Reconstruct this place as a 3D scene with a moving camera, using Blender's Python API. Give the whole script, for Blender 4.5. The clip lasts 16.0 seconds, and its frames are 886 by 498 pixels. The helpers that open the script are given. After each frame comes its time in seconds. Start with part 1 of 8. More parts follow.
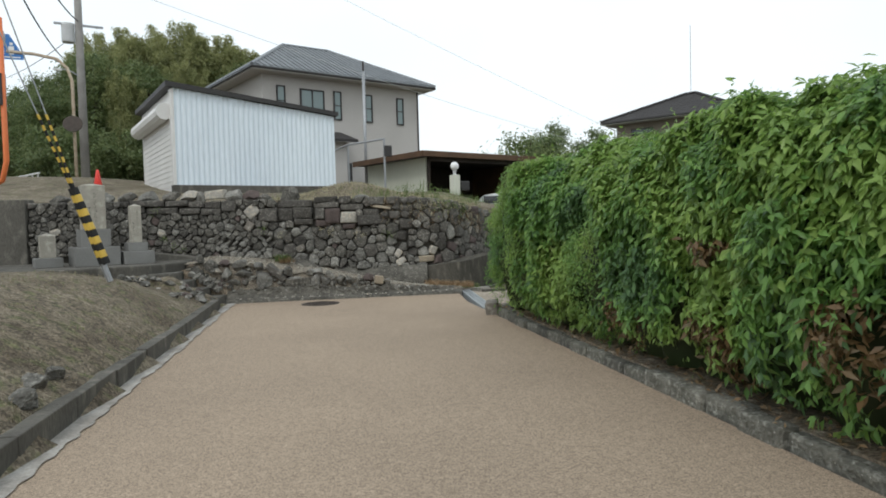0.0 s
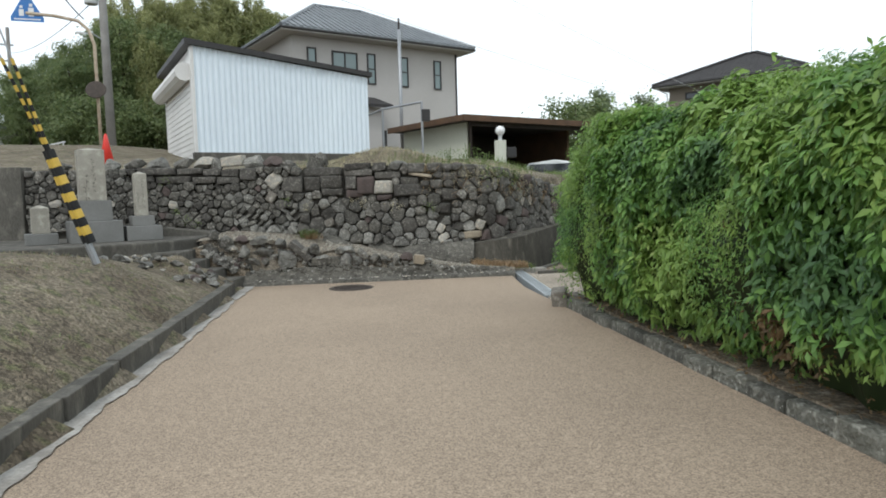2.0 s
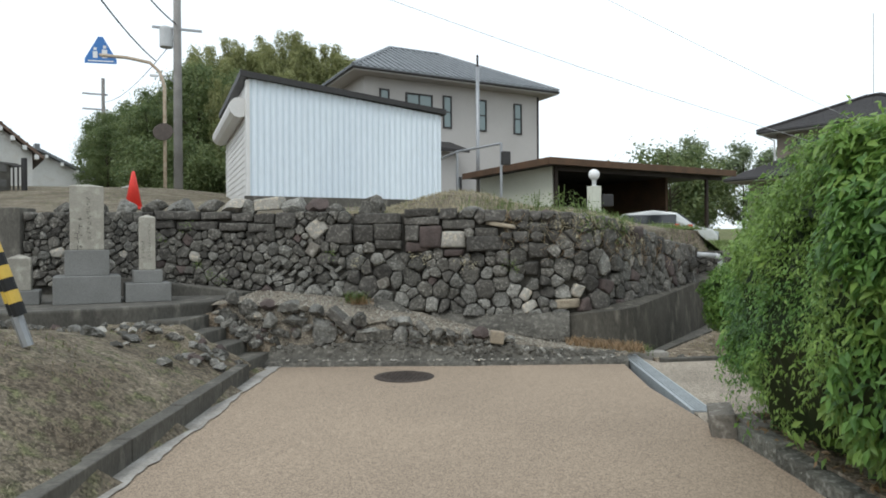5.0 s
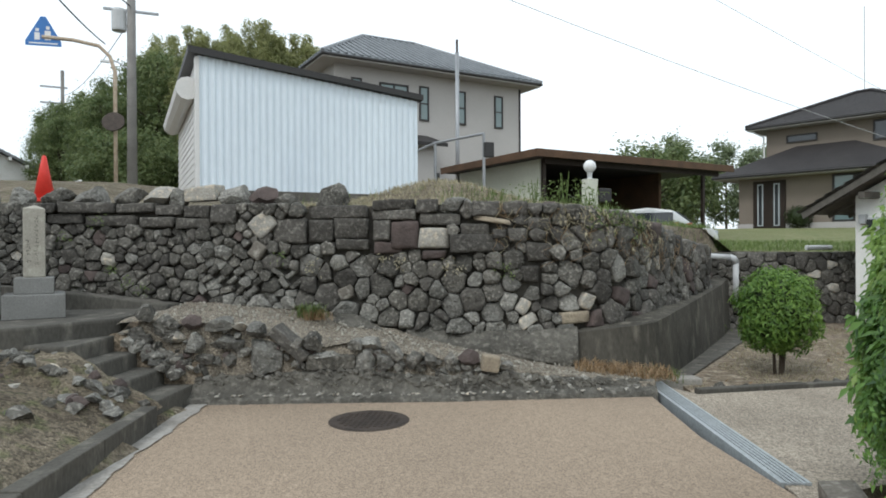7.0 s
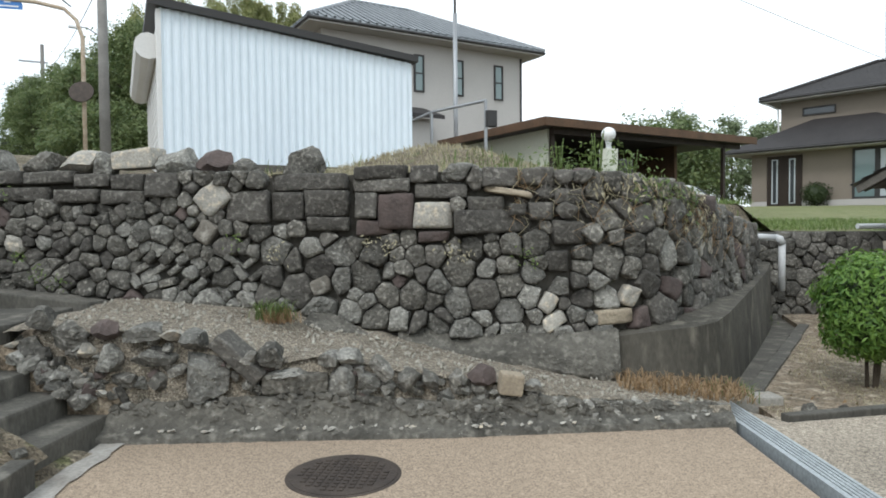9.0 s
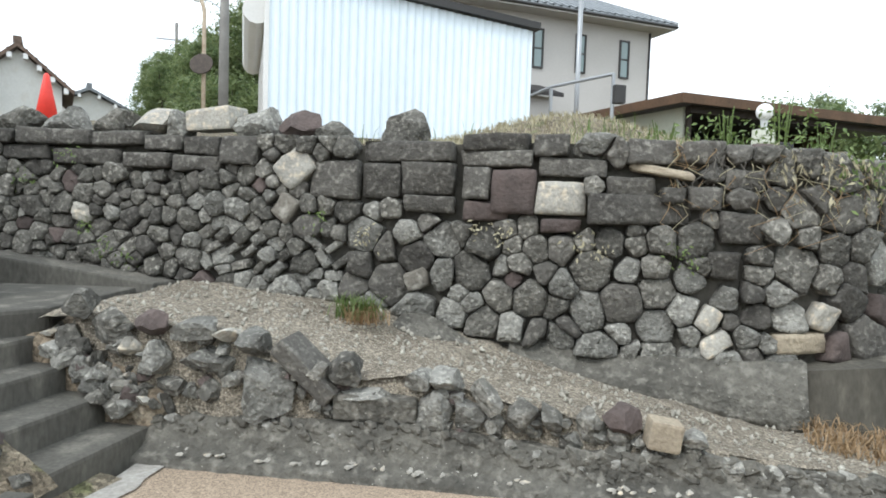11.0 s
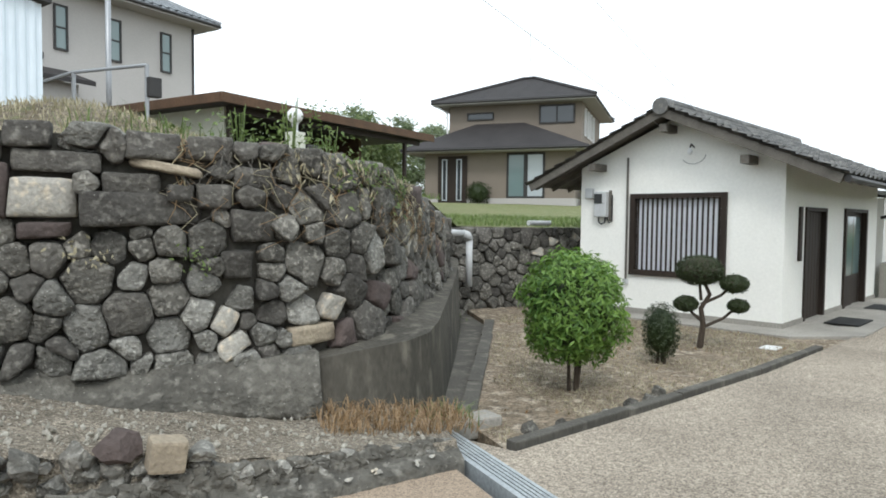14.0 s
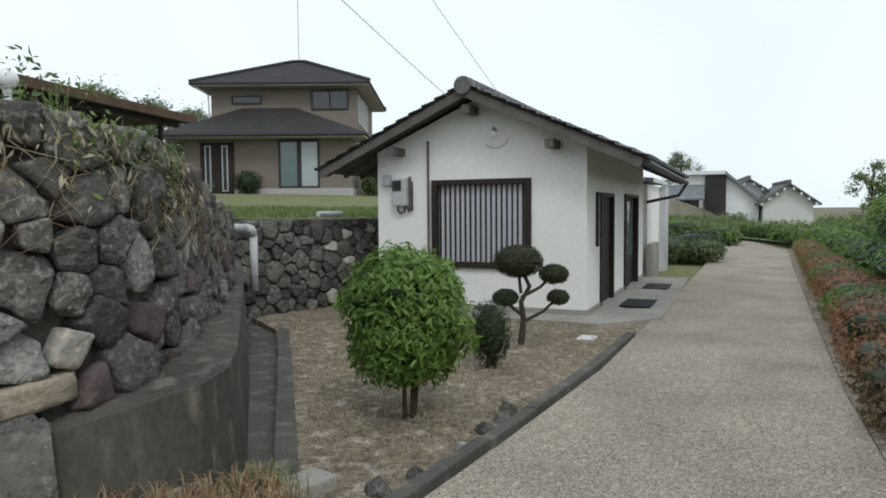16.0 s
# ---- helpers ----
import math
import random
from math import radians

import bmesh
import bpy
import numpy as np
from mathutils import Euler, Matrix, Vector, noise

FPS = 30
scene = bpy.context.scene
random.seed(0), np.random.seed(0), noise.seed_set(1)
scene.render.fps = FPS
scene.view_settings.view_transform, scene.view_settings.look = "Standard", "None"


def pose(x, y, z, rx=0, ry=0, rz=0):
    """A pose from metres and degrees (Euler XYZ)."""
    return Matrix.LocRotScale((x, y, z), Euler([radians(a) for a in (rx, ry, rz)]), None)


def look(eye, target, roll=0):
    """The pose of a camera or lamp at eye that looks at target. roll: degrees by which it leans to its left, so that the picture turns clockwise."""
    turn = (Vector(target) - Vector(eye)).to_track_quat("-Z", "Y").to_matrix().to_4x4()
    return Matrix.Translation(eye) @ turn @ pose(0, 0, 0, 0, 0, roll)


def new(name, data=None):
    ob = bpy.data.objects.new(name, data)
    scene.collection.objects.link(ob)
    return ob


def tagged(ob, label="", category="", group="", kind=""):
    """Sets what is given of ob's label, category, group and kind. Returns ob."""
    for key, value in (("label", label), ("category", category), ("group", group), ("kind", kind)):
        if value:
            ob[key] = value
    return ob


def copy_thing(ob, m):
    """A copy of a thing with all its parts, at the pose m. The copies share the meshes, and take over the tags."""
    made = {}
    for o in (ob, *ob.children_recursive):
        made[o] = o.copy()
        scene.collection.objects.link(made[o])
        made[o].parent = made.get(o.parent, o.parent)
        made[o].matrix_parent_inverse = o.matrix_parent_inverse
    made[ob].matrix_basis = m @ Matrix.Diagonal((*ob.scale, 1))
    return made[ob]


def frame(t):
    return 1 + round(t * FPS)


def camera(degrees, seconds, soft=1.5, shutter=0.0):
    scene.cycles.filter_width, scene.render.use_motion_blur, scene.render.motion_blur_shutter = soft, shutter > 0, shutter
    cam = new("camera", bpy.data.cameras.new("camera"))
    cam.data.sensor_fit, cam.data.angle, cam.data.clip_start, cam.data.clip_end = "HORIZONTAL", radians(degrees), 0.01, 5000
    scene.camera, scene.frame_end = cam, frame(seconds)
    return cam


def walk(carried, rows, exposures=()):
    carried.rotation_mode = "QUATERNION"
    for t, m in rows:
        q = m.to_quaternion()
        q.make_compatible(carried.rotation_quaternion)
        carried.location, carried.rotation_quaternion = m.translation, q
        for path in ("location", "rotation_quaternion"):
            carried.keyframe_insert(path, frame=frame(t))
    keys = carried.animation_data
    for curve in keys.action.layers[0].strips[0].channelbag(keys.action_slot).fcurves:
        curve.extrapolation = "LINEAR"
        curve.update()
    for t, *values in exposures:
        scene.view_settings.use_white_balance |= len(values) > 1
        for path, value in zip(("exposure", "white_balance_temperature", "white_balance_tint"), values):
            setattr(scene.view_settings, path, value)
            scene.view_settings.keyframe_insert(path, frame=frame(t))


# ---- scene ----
SKY = 1.0
cam = camera(67.6, 16.0, soft=1.8)
PATH = [
    (0, (0.131, -0.155, 1.487), (0.108, 1.844, 1.408), -1.5),
    (0.5, (0.098, 0.365, 1.477), (0.015, 2.362, 1.403), -1.5),
    (1, (0.014, 0.844, 1.455), (-0.04, 2.839, 1.329), -1.7),
    (1.5, (-0.04, 1.329, 1.48), (-0.096, 3.322, 1.327), -2.4),
    (2, (-0.179, 1.789, 1.482), (-0.307, 3.778, 1.319), -1.5),
    (2.5, (-0.227, 2.283, 1.501), (-0.389, 4.272, 1.37), -1.2),
    (3, (-0.35, 2.755, 1.502), (-0.644, 4.731, 1.413), -0.5),
    (3.5, (-0.403, 3.236, 1.511), (-0.714, 5.211, 1.493), -0.7),
    (3.7, (-0.41, 3.424, 1.522), (-0.762, 5.393, 1.52), -1.0),
    (5.8, (-0.731, 5.466, 1.571), (-1.07, 7.437, 1.552), -0.1),
    (6, (-0.789, 5.659, 1.572), (-1.12, 7.631, 1.551), -0.2),
    (6.5, (-0.864, 6.142, 1.576), (-1.088, 8.129, 1.562), -0.2),
    (7, (-0.901, 6.62, 1.558), (-1.176, 8.601, 1.551), -0.3),
    (7.5, (-1.0, 7.061, 1.58), (-1.255, 9.044, 1.565), -0.1),
    (8, (-1.015, 7.531, 1.574), (-1.274, 9.514, 1.549), -0.7),
    (8.2, (-1.059, 7.703, 1.555), (-1.31, 9.687, 1.519), -0.6),
    (10.3, (-1.375, 9.35, 1.555), (-1.772, 11.307, 1.449), 1.4),
    (10.5, (-1.415, 9.45, 1.549), (-1.855, 11.397, 1.434), 1.8),
    (11, (-1.537, 9.633, 1.559), (-2.108, 11.545, 1.437), 2.0),
    (11.5, (-1.56, 9.668, 1.584), (-2.452, 11.458, 1.542), 1.7),
    (12, (-1.56, 9.711, 1.573), (-2.604, 11.417, 1.536), 1.9),
    (12.5, (-1.468, 9.72, 1.574), (-2.095, 11.619, 1.542), 2.3),
    (13, (-1.414, 9.721, 1.581), (-1.528, 11.717, 1.558), 1.9),
    (13.3, (-1.392, 9.729, 1.58), (-1.264, 11.724, 1.558), 1.5),
    (13.5, (-1.367, 9.731, 1.562), (-1.053, 11.706, 1.529), 1.2),
    (14, (-1.173, 9.875, 1.555), (-0.497, 11.755, 1.465), 0.6),
    (14.5, (-1.124, 10.056, 1.557), (-0.077, 11.755, 1.422), 1.3),
    (15, (-1.145, 10.326, 1.586), (0.323, 11.669, 1.385), 1.4),
    (15.5, (-1.037, 10.793, 1.552), (0.372, 12.202, 1.386), 0.2),
    (16, (-0.907, 11.224, 1.546), (0.365, 12.762, 1.429), -0.5),
]
EXPOSURES = [(t, e, k, 9.0) for t, e, k in ((0, 0.1, 6400), (1.5, 0.24, 6350), (2.5, 0.36, 6250), (3.7, 0.3, 6250), (5.8, 0.25, 6250), (8.2, 0.36, 6250), (10.3, 0.9, 6200), (11, 1.0, 6200), (12, 1.01, 6200), (13, 0.9, 6200), (14, 0.68, 6250), (15, 0.27, 6100), (15.5, 0.14, 6050), (16, 0.0, 6200))]
walk(cam, [(t, look(eye, target, roll)) for t, eye, target, roll in PATH], EXPOSURES)

# ---- world, sun ----
world = bpy.data.worlds.new("overcast")
scene.world = world
world.use_nodes = True
wn, wl = world.node_tree.nodes, world.node_tree.links
wn.clear()
w_out = wn.new("ShaderNodeOutputWorld")
w_bg = wn.new("ShaderNodeBackground")
w_sky = wn.new("ShaderNodeTexSky")
w_sky.sky_type = "NISHITA"
w_sky.sun_disc = False
w_sky.sun_elevation, w_sky.sun_rotation = radians(48), radians(200)
w_sky.air_density, w_sky.dust_density = 1.4, 3.0
w_scale = wn.new("ShaderNodeVectorMath")
w_scale.operation = "SCALE"
w_scale.inputs[3].default_value = 0.1
w_mix = wn.new("ShaderNodeMix")
w_mix.data_type = "RGBA"
w_mix.inputs[0].default_value = 0.86
w_cloud = wn.new("ShaderNodeTexNoise")
w_cloud.inputs["Scale"].default_value = 1.6
w_cloud.inputs["Detail"].default_value = 4
w_ramp = wn.new("ShaderNodeValToRGB")
w_ramp.color_ramp.elements[0].position, w_ramp.color_ramp.elements[0].color = 0.3, (0.93, 1.02, 1.08, 1)
w_ramp.color_ramp.elements[1].position, w_ramp.color_ramp.elements[1].color = 0.7, (1.12, 1.18, 1.20, 1)
w_co = wn.new("ShaderNodeTexCoord")
wl.new(w_co.outputs["Generated"], w_cloud.inputs["Vector"])
wl.new(w_cloud.outputs["Fac"], w_ramp.inputs["Fac"])
wl.new(w_sky.outputs["Color"], w_scale.inputs[0])
wl.new(w_scale.outputs[0], w_mix.inputs[6])
wl.new(w_ramp.outputs["Color"], w_mix.inputs[7])
wl.new(w_mix.outputs[2], w_bg.inputs["Color"])
w_bg.inputs["Strength"].default_value = SKY
wl.new(w_bg.outputs[0], w_out.inputs[0])
sun = new("sun", bpy.data.lights.new("sun", "SUN"))
sun.data.energy, sun.data.angle, sun.data.color = 0.9, radians(14), (1.0, 0.98, 0.94)
sun.matrix_world = look((-10, -24, 30), (0, 0, 0))


# ---- materials ----
def mat(name, c1, c2=None, scale=3.0, rough=0.8, bump=0.3, fine=60.0, spots=None, metal=0.0, spec=0.3, dist=0.01, rnd=0.0, stretch=(1, 1, 1), c3=None, contrast=0.25, grain=0.9, cells=None):
    """Two scales of colour noise, a bump of two scales, optional spots of a third colour, optional change from piece to piece."""
    m = bpy.data.materials.new(name)
    m.use_nodes = True
    n, l = m.node_tree.nodes, m.node_tree.links
    b = n["Principled BSDF"]
    b.inputs["Roughness"].default_value = rough
    b.inputs["Metallic"].default_value = metal
    b.inputs["Specular IOR Level"].default_value = spec
    c2 = c2 or tuple(x * 0.75 for x in c1)
    geo = n.new("ShaderNodeNewGeometry")
    mp = n.new("ShaderNodeMapping")
    mp.inputs["Scale"].default_value = stretch
    l.new(geo.outputs["Position"], mp.inputs["Vector"])

    def tex(s, detail=5.0):
        t = n.new("ShaderNodeTexNoise")
        t.inputs["Scale"].default_value, t.inputs["Detail"].default_value = s, detail
        l.new(mp.outputs[0], t.inputs["Vector"])
        return t

    def mix(fac, a, bb):
        x = n.new("ShaderNodeMix")
        x.data_type = "RGBA"
        for sock, v in ((0, fac), (6, a), (7, bb)):
            if isinstance(v, (tuple, float, int)):
                x.inputs[sock].default_value = (*v, 1) if isinstance(v, tuple) else v
            else:
                l.new(v, x.inputs[sock])
        return x.outputs[2]

    def ramp(v, a, bb):
        r = n.new("ShaderNodeMapRange")
        r.inputs["From Min"].default_value, r.inputs["From Max"].default_value = a, bb
        l.new(v, r.inputs["Value"])
        return r.outputs[0]

    big, small = tex(scale), tex(fine, 3.0)
    col = mix(ramp(big.outputs["Fac"], 0.5 - contrast, 0.5 + contrast), c1, c2)
    if c3:
        mid = tex(scale * 4.3)
        col = mix(ramp(mid.outputs["Fac"], 0.52, 0.68), col, c3)
    k = n.new("ShaderNodeMath")
    k.operation = "MULTIPLY_ADD"
    l.new(small.outputs["Fac"], k.inputs[0])
    k.inputs[1].default_value, k.inputs[2].default_value = grain, 1 - grain / 2
    val = k.outputs[0]
    if rnd:
        info = n.new("ShaderNodeObjectInfo")
        k2 = n.new("ShaderNodeMath")
        k2.operation = "MULTIPLY_ADD"
        l.new(info.outputs["Random"], k2.inputs[0])
        k2.inputs[1].default_value, k2.inputs[2].default_value = rnd * 2, 1 - rnd
        k3 = n.new("ShaderNodeMath")
        k3.operation = "MULTIPLY"
        l.new(val, k3.inputs[0])
        l.new(k2.outputs[0], k3.inputs[1])
        val = k3.outputs[0]
    vm = n.new("ShaderNodeVectorMath")
    vm.operation = "SCALE"
    l.new(col, vm.inputs[0])
    l.new(val, vm.inputs[3])
    col = vm.outputs[0]
    if spots:
        vo = n.new("ShaderNodeTexVoronoi")
        vo.inputs["Scale"].default_value = spots[1]
        l.new(mp.outputs[0], vo.inputs["Vector"])
        col = mix(ramp(vo.outputs["Distance"], spots[2], spots[2] * 0.6), col, spots[0])
    if cells:
        for cs, lo, hi in cells:
            vc = n.new("ShaderNodeTexVoronoi")
            vc.inputs["Scale"].default_value = cs
            l.new(mp.outputs[0], vc.inputs["Vector"])
            sp = n.new("ShaderNodeSeparateColor")
            l.new(vc.outputs["Color"], sp.inputs[0])
            mr = n.new("ShaderNodeMapRange")
            mr.inputs["To Min"].default_value, mr.inputs["To Max"].default_value = lo, hi
            l.new(sp.outputs[0], mr.inputs["Value"])
            v2 = n.new("ShaderNodeVectorMath")
            v2.operation = "SCALE"
            l.new(col, v2.inputs[0])
            l.new(mr.outputs[0], v2.inputs[3])
            col = v2.outputs[0]
    l.new(col, b.inputs["Base Color"])
    if bump:
        bp = n.new("ShaderNodeBump")
        bp.inputs["Strength"].default_value, bp.inputs["Distance"].default_value = bump, dist
        ad = n.new("ShaderNodeMath")
        ad.operation = "ADD"
        l.new(big.outputs["Fac"], ad.inputs[0])
        l.new(small.outputs["Fac"], ad.inputs[1])
        l.new(ad.outputs[0], bp.inputs["Height"])
        l.new(bp.outputs["Normal"], b.inputs["Normal"])
    return m


def leaf_mat(name, a, bb, c=None, rough=0.45, trans=0.25):
    """Leaves: colour changes from leaf to leaf."""
    m = bpy.data.materials.new(name)
    m.use_nodes = True
    n, l = m.node_tree.nodes, m.node_tree.links
    b = n["Principled BSDF"]
    b.inputs["Roughness"].default_value = rough
    b.inputs["Specular IOR Level"].default_value = 0.35
    geo = n.new("ShaderNodeNewGeometry")
    r = n.new("ShaderNodeValToRGB")
    r.color_ramp.elements[0].color, r.color_ramp.elements[1].color = (*a, 1), (*bb, 1)
    if c:
        e = r.color_ramp.elements.new(0.93)
        e.color = (*bb, 1)
        r.color_ramp.elements[2].color = (*c, 1)
    t = n.new("ShaderNodeTexNoise")
    t.inputs["Scale"].default_value = 1.1
    l.new(geo.outputs["Position"], t.inputs["Vector"])
    k = n.new("ShaderNodeMath")
    k.operation = "MULTIPLY_ADD"
    l.new(t.outputs["Fac"], k.inputs[0])
    k.inputs[1].default_value = 0.9
    s = n.new("ShaderNodeMath")
    s.operation = "MULTIPLY_ADD"
    l.new(geo.outputs["Random Per Island"], s.inputs[0])
    s.inputs[1].default_value, s.inputs[2].default_value = 0.75, -0.32
    l.new(s.outputs[0], k.inputs[2])
    l.new(k.outputs[0], r.inputs["Fac"])
    l.new(r.outputs["Color"], b.inputs["Base Color"])
    tr = n.new("ShaderNodeBsdfTranslucent")
    l.new(r.outputs["Color"], tr.inputs["Color"])
    mx = n.new("ShaderNodeMixShader")
    mx.inputs[0].default_value = trans
    out = n["Material Output"]
    l.new(b.outputs[0], mx.inputs[1])
    l.new(tr.outputs[0], mx.inputs[2])
    l.new(mx.outputs[0], out.inputs[0])
    return m


def plain(name, c, rough=0.5, metal=0.0, spec=0.4, **kw):
    return mat(name, c, tuple(x * 0.85 for x in c), 2.0, rough, kw.get("bump", 0.05), 25.0, metal=metal, spec=spec, grain=0.25)


M_ROAD = mat("resin_gravel", (0.342, 0.266, 0.194), (0.280, 0.218, 0.160), 0.45, 0.85, 0.7, 150.0, dist=0.006, contrast=0.2, grain=0.5, cells=((135.0, 0.62, 1.38), (50.0, 0.9, 1.1)))
M_GRAVEL = mat("pea_gravel", (0.385, 0.33, 0.262), (0.27, 0.23, 0.182), 0.9, 0.9, 0.9, 90.0, dist=0.012, contrast=0.2, grain=0.5, cells=((105.0, 0.5, 1.45), (42.0, 0.84, 1.16)))
M_EARTH = mat("dry_earth", (0.25, 0.20, 0.145), (0.15, 0.118, 0.082), 1.6, 0.95, 0.9, 45.0, dist=0.02, c3=(0.36, 0.31, 0.24), grain=0.7, cells=((48.0, 0.6, 1.4), (17.0, 0.8, 1.2)))
M_BANK = mat("dry_turf", (0.23, 0.195, 0.142), (0.125, 0.10, 0.07), 1.5, 0.95, 1.0, 50.0, dist=0.035, contrast=0.16, c3=(0.135, 0.135, 0.068), grain=0.9, cells=((40.0, 0.55, 1.45), (13.0, 0.78, 1.22)))
M_SCREE = mat("loose_gravel", (0.27, 0.235, 0.185), (0.17, 0.145, 0.112), 2.5, 0.95, 1.0, 70.0, spots=((0.5, 0.47, 0.41), 42.0, 0.17), dist=0.02, grain=0.8, cells=((95.0, 0.5, 1.5), (38.0, 0.75, 1.25)))
M_LAWN = mat("lawn", (0.12, 0.15, 0.055), (0.19, 0.19, 0.085), 1.2, 0.95, 0.8, 40.0, dist=0.03, c3=(0.24, 0.22, 0.13))
M_CONC = mat("old_concrete", (0.125, 0.117, 0.10), (0.062, 0.058, 0.05), 1.3, 0.9, 0.5, 40.0, dist=0.012, c3=(0.165, 0.153, 0.13), stretch=(1, 1, 0.45))
M_TOE = mat("stained_cast_concrete", (0.105, 0.096, 0.079), (0.046, 0.043, 0.035), 1.6, 0.92, 0.7, 32.0, dist=0.016, c3=(0.145, 0.133, 0.108), stretch=(1, 1, 0.4))
M_MORTAR = mat("worn_pale_mortar", (0.42, 0.40, 0.365), (0.20, 0.18, 0.155), 3.2, 0.9, 0.4, 45.0, dist=0.008, contrast=0.25)
M_CONC_L = mat("pale_concrete", (0.36, 0.34, 0.30), (0.24, 0.225, 0.2), 1.6, 0.9, 0.4, 45.0, dist=0.008)
M_CONC_M = mat("mottled_old_concrete", (0.135, 0.126, 0.107), (0.065, 0.061, 0.052), 3.5, 0.92, 1.0, 26.0, dist=0.035, c3=(0.19, 0.178, 0.153), spots=((0.36, 0.34, 0.30), 22.0, 0.10), contrast=0.18)
M_KERBSTONE = mat("mossy_kerb_stone", (0.17, 0.165, 0.14), (0.085, 0.083, 0.068), 4.5, 0.92, 1.0, 30.0, dist=0.03, c3=(0.26, 0.255, 0.22), spots=((0.36, 0.355, 0.31), 18.0, 0.13), rnd=0.3)
M_KERB = mat("weathered_kerb", (0.21, 0.19, 0.16), (0.11, 0.10, 0.085), 3.2, 0.92, 0.7, 40.0, dist=0.015, c3=(0.33, 0.31, 0.27))
M_STONE = mat("dark_wall_stone", (0.150, 0.142, 0.124), (0.062, 0.058, 0.050), 6.0, 0.92, 1.0, 30.0, spots=((0.31, 0.30, 0.265), 24.0, 0.11), dist=0.03, rnd=0.45, c3=(0.25, 0.236, 0.205), contrast=0.2)
M_STONE_G = mat("grey_wall_stone", (0.235, 0.228, 0.205), (0.105, 0.10, 0.088), 7.0, 0.92, 1.0, 34.0, spots=((0.40, 0.39, 0.35), 30.0, 0.12), dist=0.03, rnd=0.35, c3=(0.31, 0.30, 0.265), contrast=0.2)
M_STONE_B = mat("brown_black_block", (0.105, 0.098, 0.086), (0.058, 0.053, 0.047), 5.0, 0.92, 0.9, 34.0, spots=((0.27, 0.26, 0.23), 20.0, 0.09), dist=0.02, rnd=0.35, c3=(0.17, 0.16, 0.14), contrast=0.25)
M_STONE_P = mat("pale_granite", (0.40, 0.38, 0.335), (0.26, 0.245, 0.215), 4.5, 0.9, 0.6, 45.0, dist=0.012, rnd=0.2, c3=(0.52, 0.45, 0.35))
M_STONE_T = mat("tan_stone", (0.36, 0.305, 0.225), (0.24, 0.20, 0.15), 5.0, 0.9, 0.6, 40.0, dist=0.015)
M_STONE_R = mat("reddish_stone", (0.12, 0.092, 0.083), (0.075, 0.06, 0.055), 5.0, 0.9, 0.6, 40.0, dist=0.015, rnd=0.2)
M_GRANITE = mat("carved_granite", (0.36, 0.34, 0.29), (0.27, 0.25, 0.21), 2.2, 0.75, 0.25, 90.0, dist=0.005, c3=(0.41, 0.39, 0.33))
M_GRANITE_D = mat("grey_granite", (0.225, 0.224, 0.213), (0.165, 0.163, 0.153), 2.2, 0.8, 0.3, 90.0, dist=0.005)
M_POST = mat("lichen_granite", (0.33, 0.33, 0.31), (0.22, 0.22, 0.205), 9.0, 0.9, 0.5, 60.0, spots=((0.5, 0.5, 0.47), 24.0, 0.2), dist=0.006)
M_JOINT = mat("wall_joint_earth", (0.095, 0.088, 0.074), (0.05, 0.047, 0.04), 6.0, 1.0, 0.5, 30.0)
M_SHED = mat("painted_steel_sheet", (0.70, 0.77, 0.82), (0.62, 0.69, 0.75), 0.7, 0.45, 0.04, 12.0, spec=0.4, stretch=(1, 1, 0.25), grain=0.16)
M_SHUT = mat("shutter_paint", (0.72, 0.71, 0.69), (0.62, 0.61, 0.59), 0.9, 0.5, 0.05, 20.0, grain=0.16)
M_DARK = plain("dark_roof_metal", (0.035, 0.033, 0.032), 0.55)
M_TILE = mat("grey_roof_tile", (0.20, 0.215, 0.225), (0.13, 0.14, 0.15), 1.5, 0.45, 0.1, 30.0, spec=0.45)
M_TILE_K = mat("smoked_clay_tile", (0.125, 0.122, 0.115), (0.065, 0.064, 0.062), 3.0, 0.6, 0.3, 30.0, rnd=0.35, c3=(0.17, 0.16, 0.14), spec=0.4)
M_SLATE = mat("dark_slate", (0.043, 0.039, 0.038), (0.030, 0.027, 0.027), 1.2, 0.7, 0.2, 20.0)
M_WALL_G = mat("grey_render", (0.47, 0.45, 0.43), (0.41, 0.39, 0.37), 0.5, 0.9, 0.1, 18.0, grain=0.16)
M_WALL_B = mat("brown_render", (0.235, 0.20, 0.165), (0.195, 0.165, 0.135), 0.6, 0.9, 0.1, 18.0, grain=0.16)
M_WALL_W = mat("white_plaster", (0.86, 0.85, 0.80), (0.79, 0.78, 0.73), 0.9, 0.9, 0.12, 25.0, dist=0.006, grain=0.16)
M_WALL_C = mat("cream_board", (0.60, 0.61, 0.52), (0.50, 0.51, 0.43), 0.6, 0.85, 0.08, 15.0, grain=0.16)
M_WOOD_D = mat("dark_stained_wood", (0.035, 0.024, 0.018), (0.022, 0.016, 0.012), 4.0, 0.65, 0.25, 40.0, stretch=(1, 1, 0.15))
M_WOOD_G = mat("grey_weathered_wood", (0.16, 0.145, 0.125), (0.09, 0.082, 0.07), 4.0, 0.85, 0.3, 40.0)
M_WOOD_B = mat("brown_fascia", (0.115, 0.066, 0.038), (0.07, 0.042, 0.026), 2.0, 0.75, 0.2, 25.0)
M_CARVED = plain("carved_shadow_line", (0.09, 0.085, 0.07), 0.9)
M_STEEL = plain("galvanised_steel", (0.36, 0.37, 0.38), 0.45, 0.6)
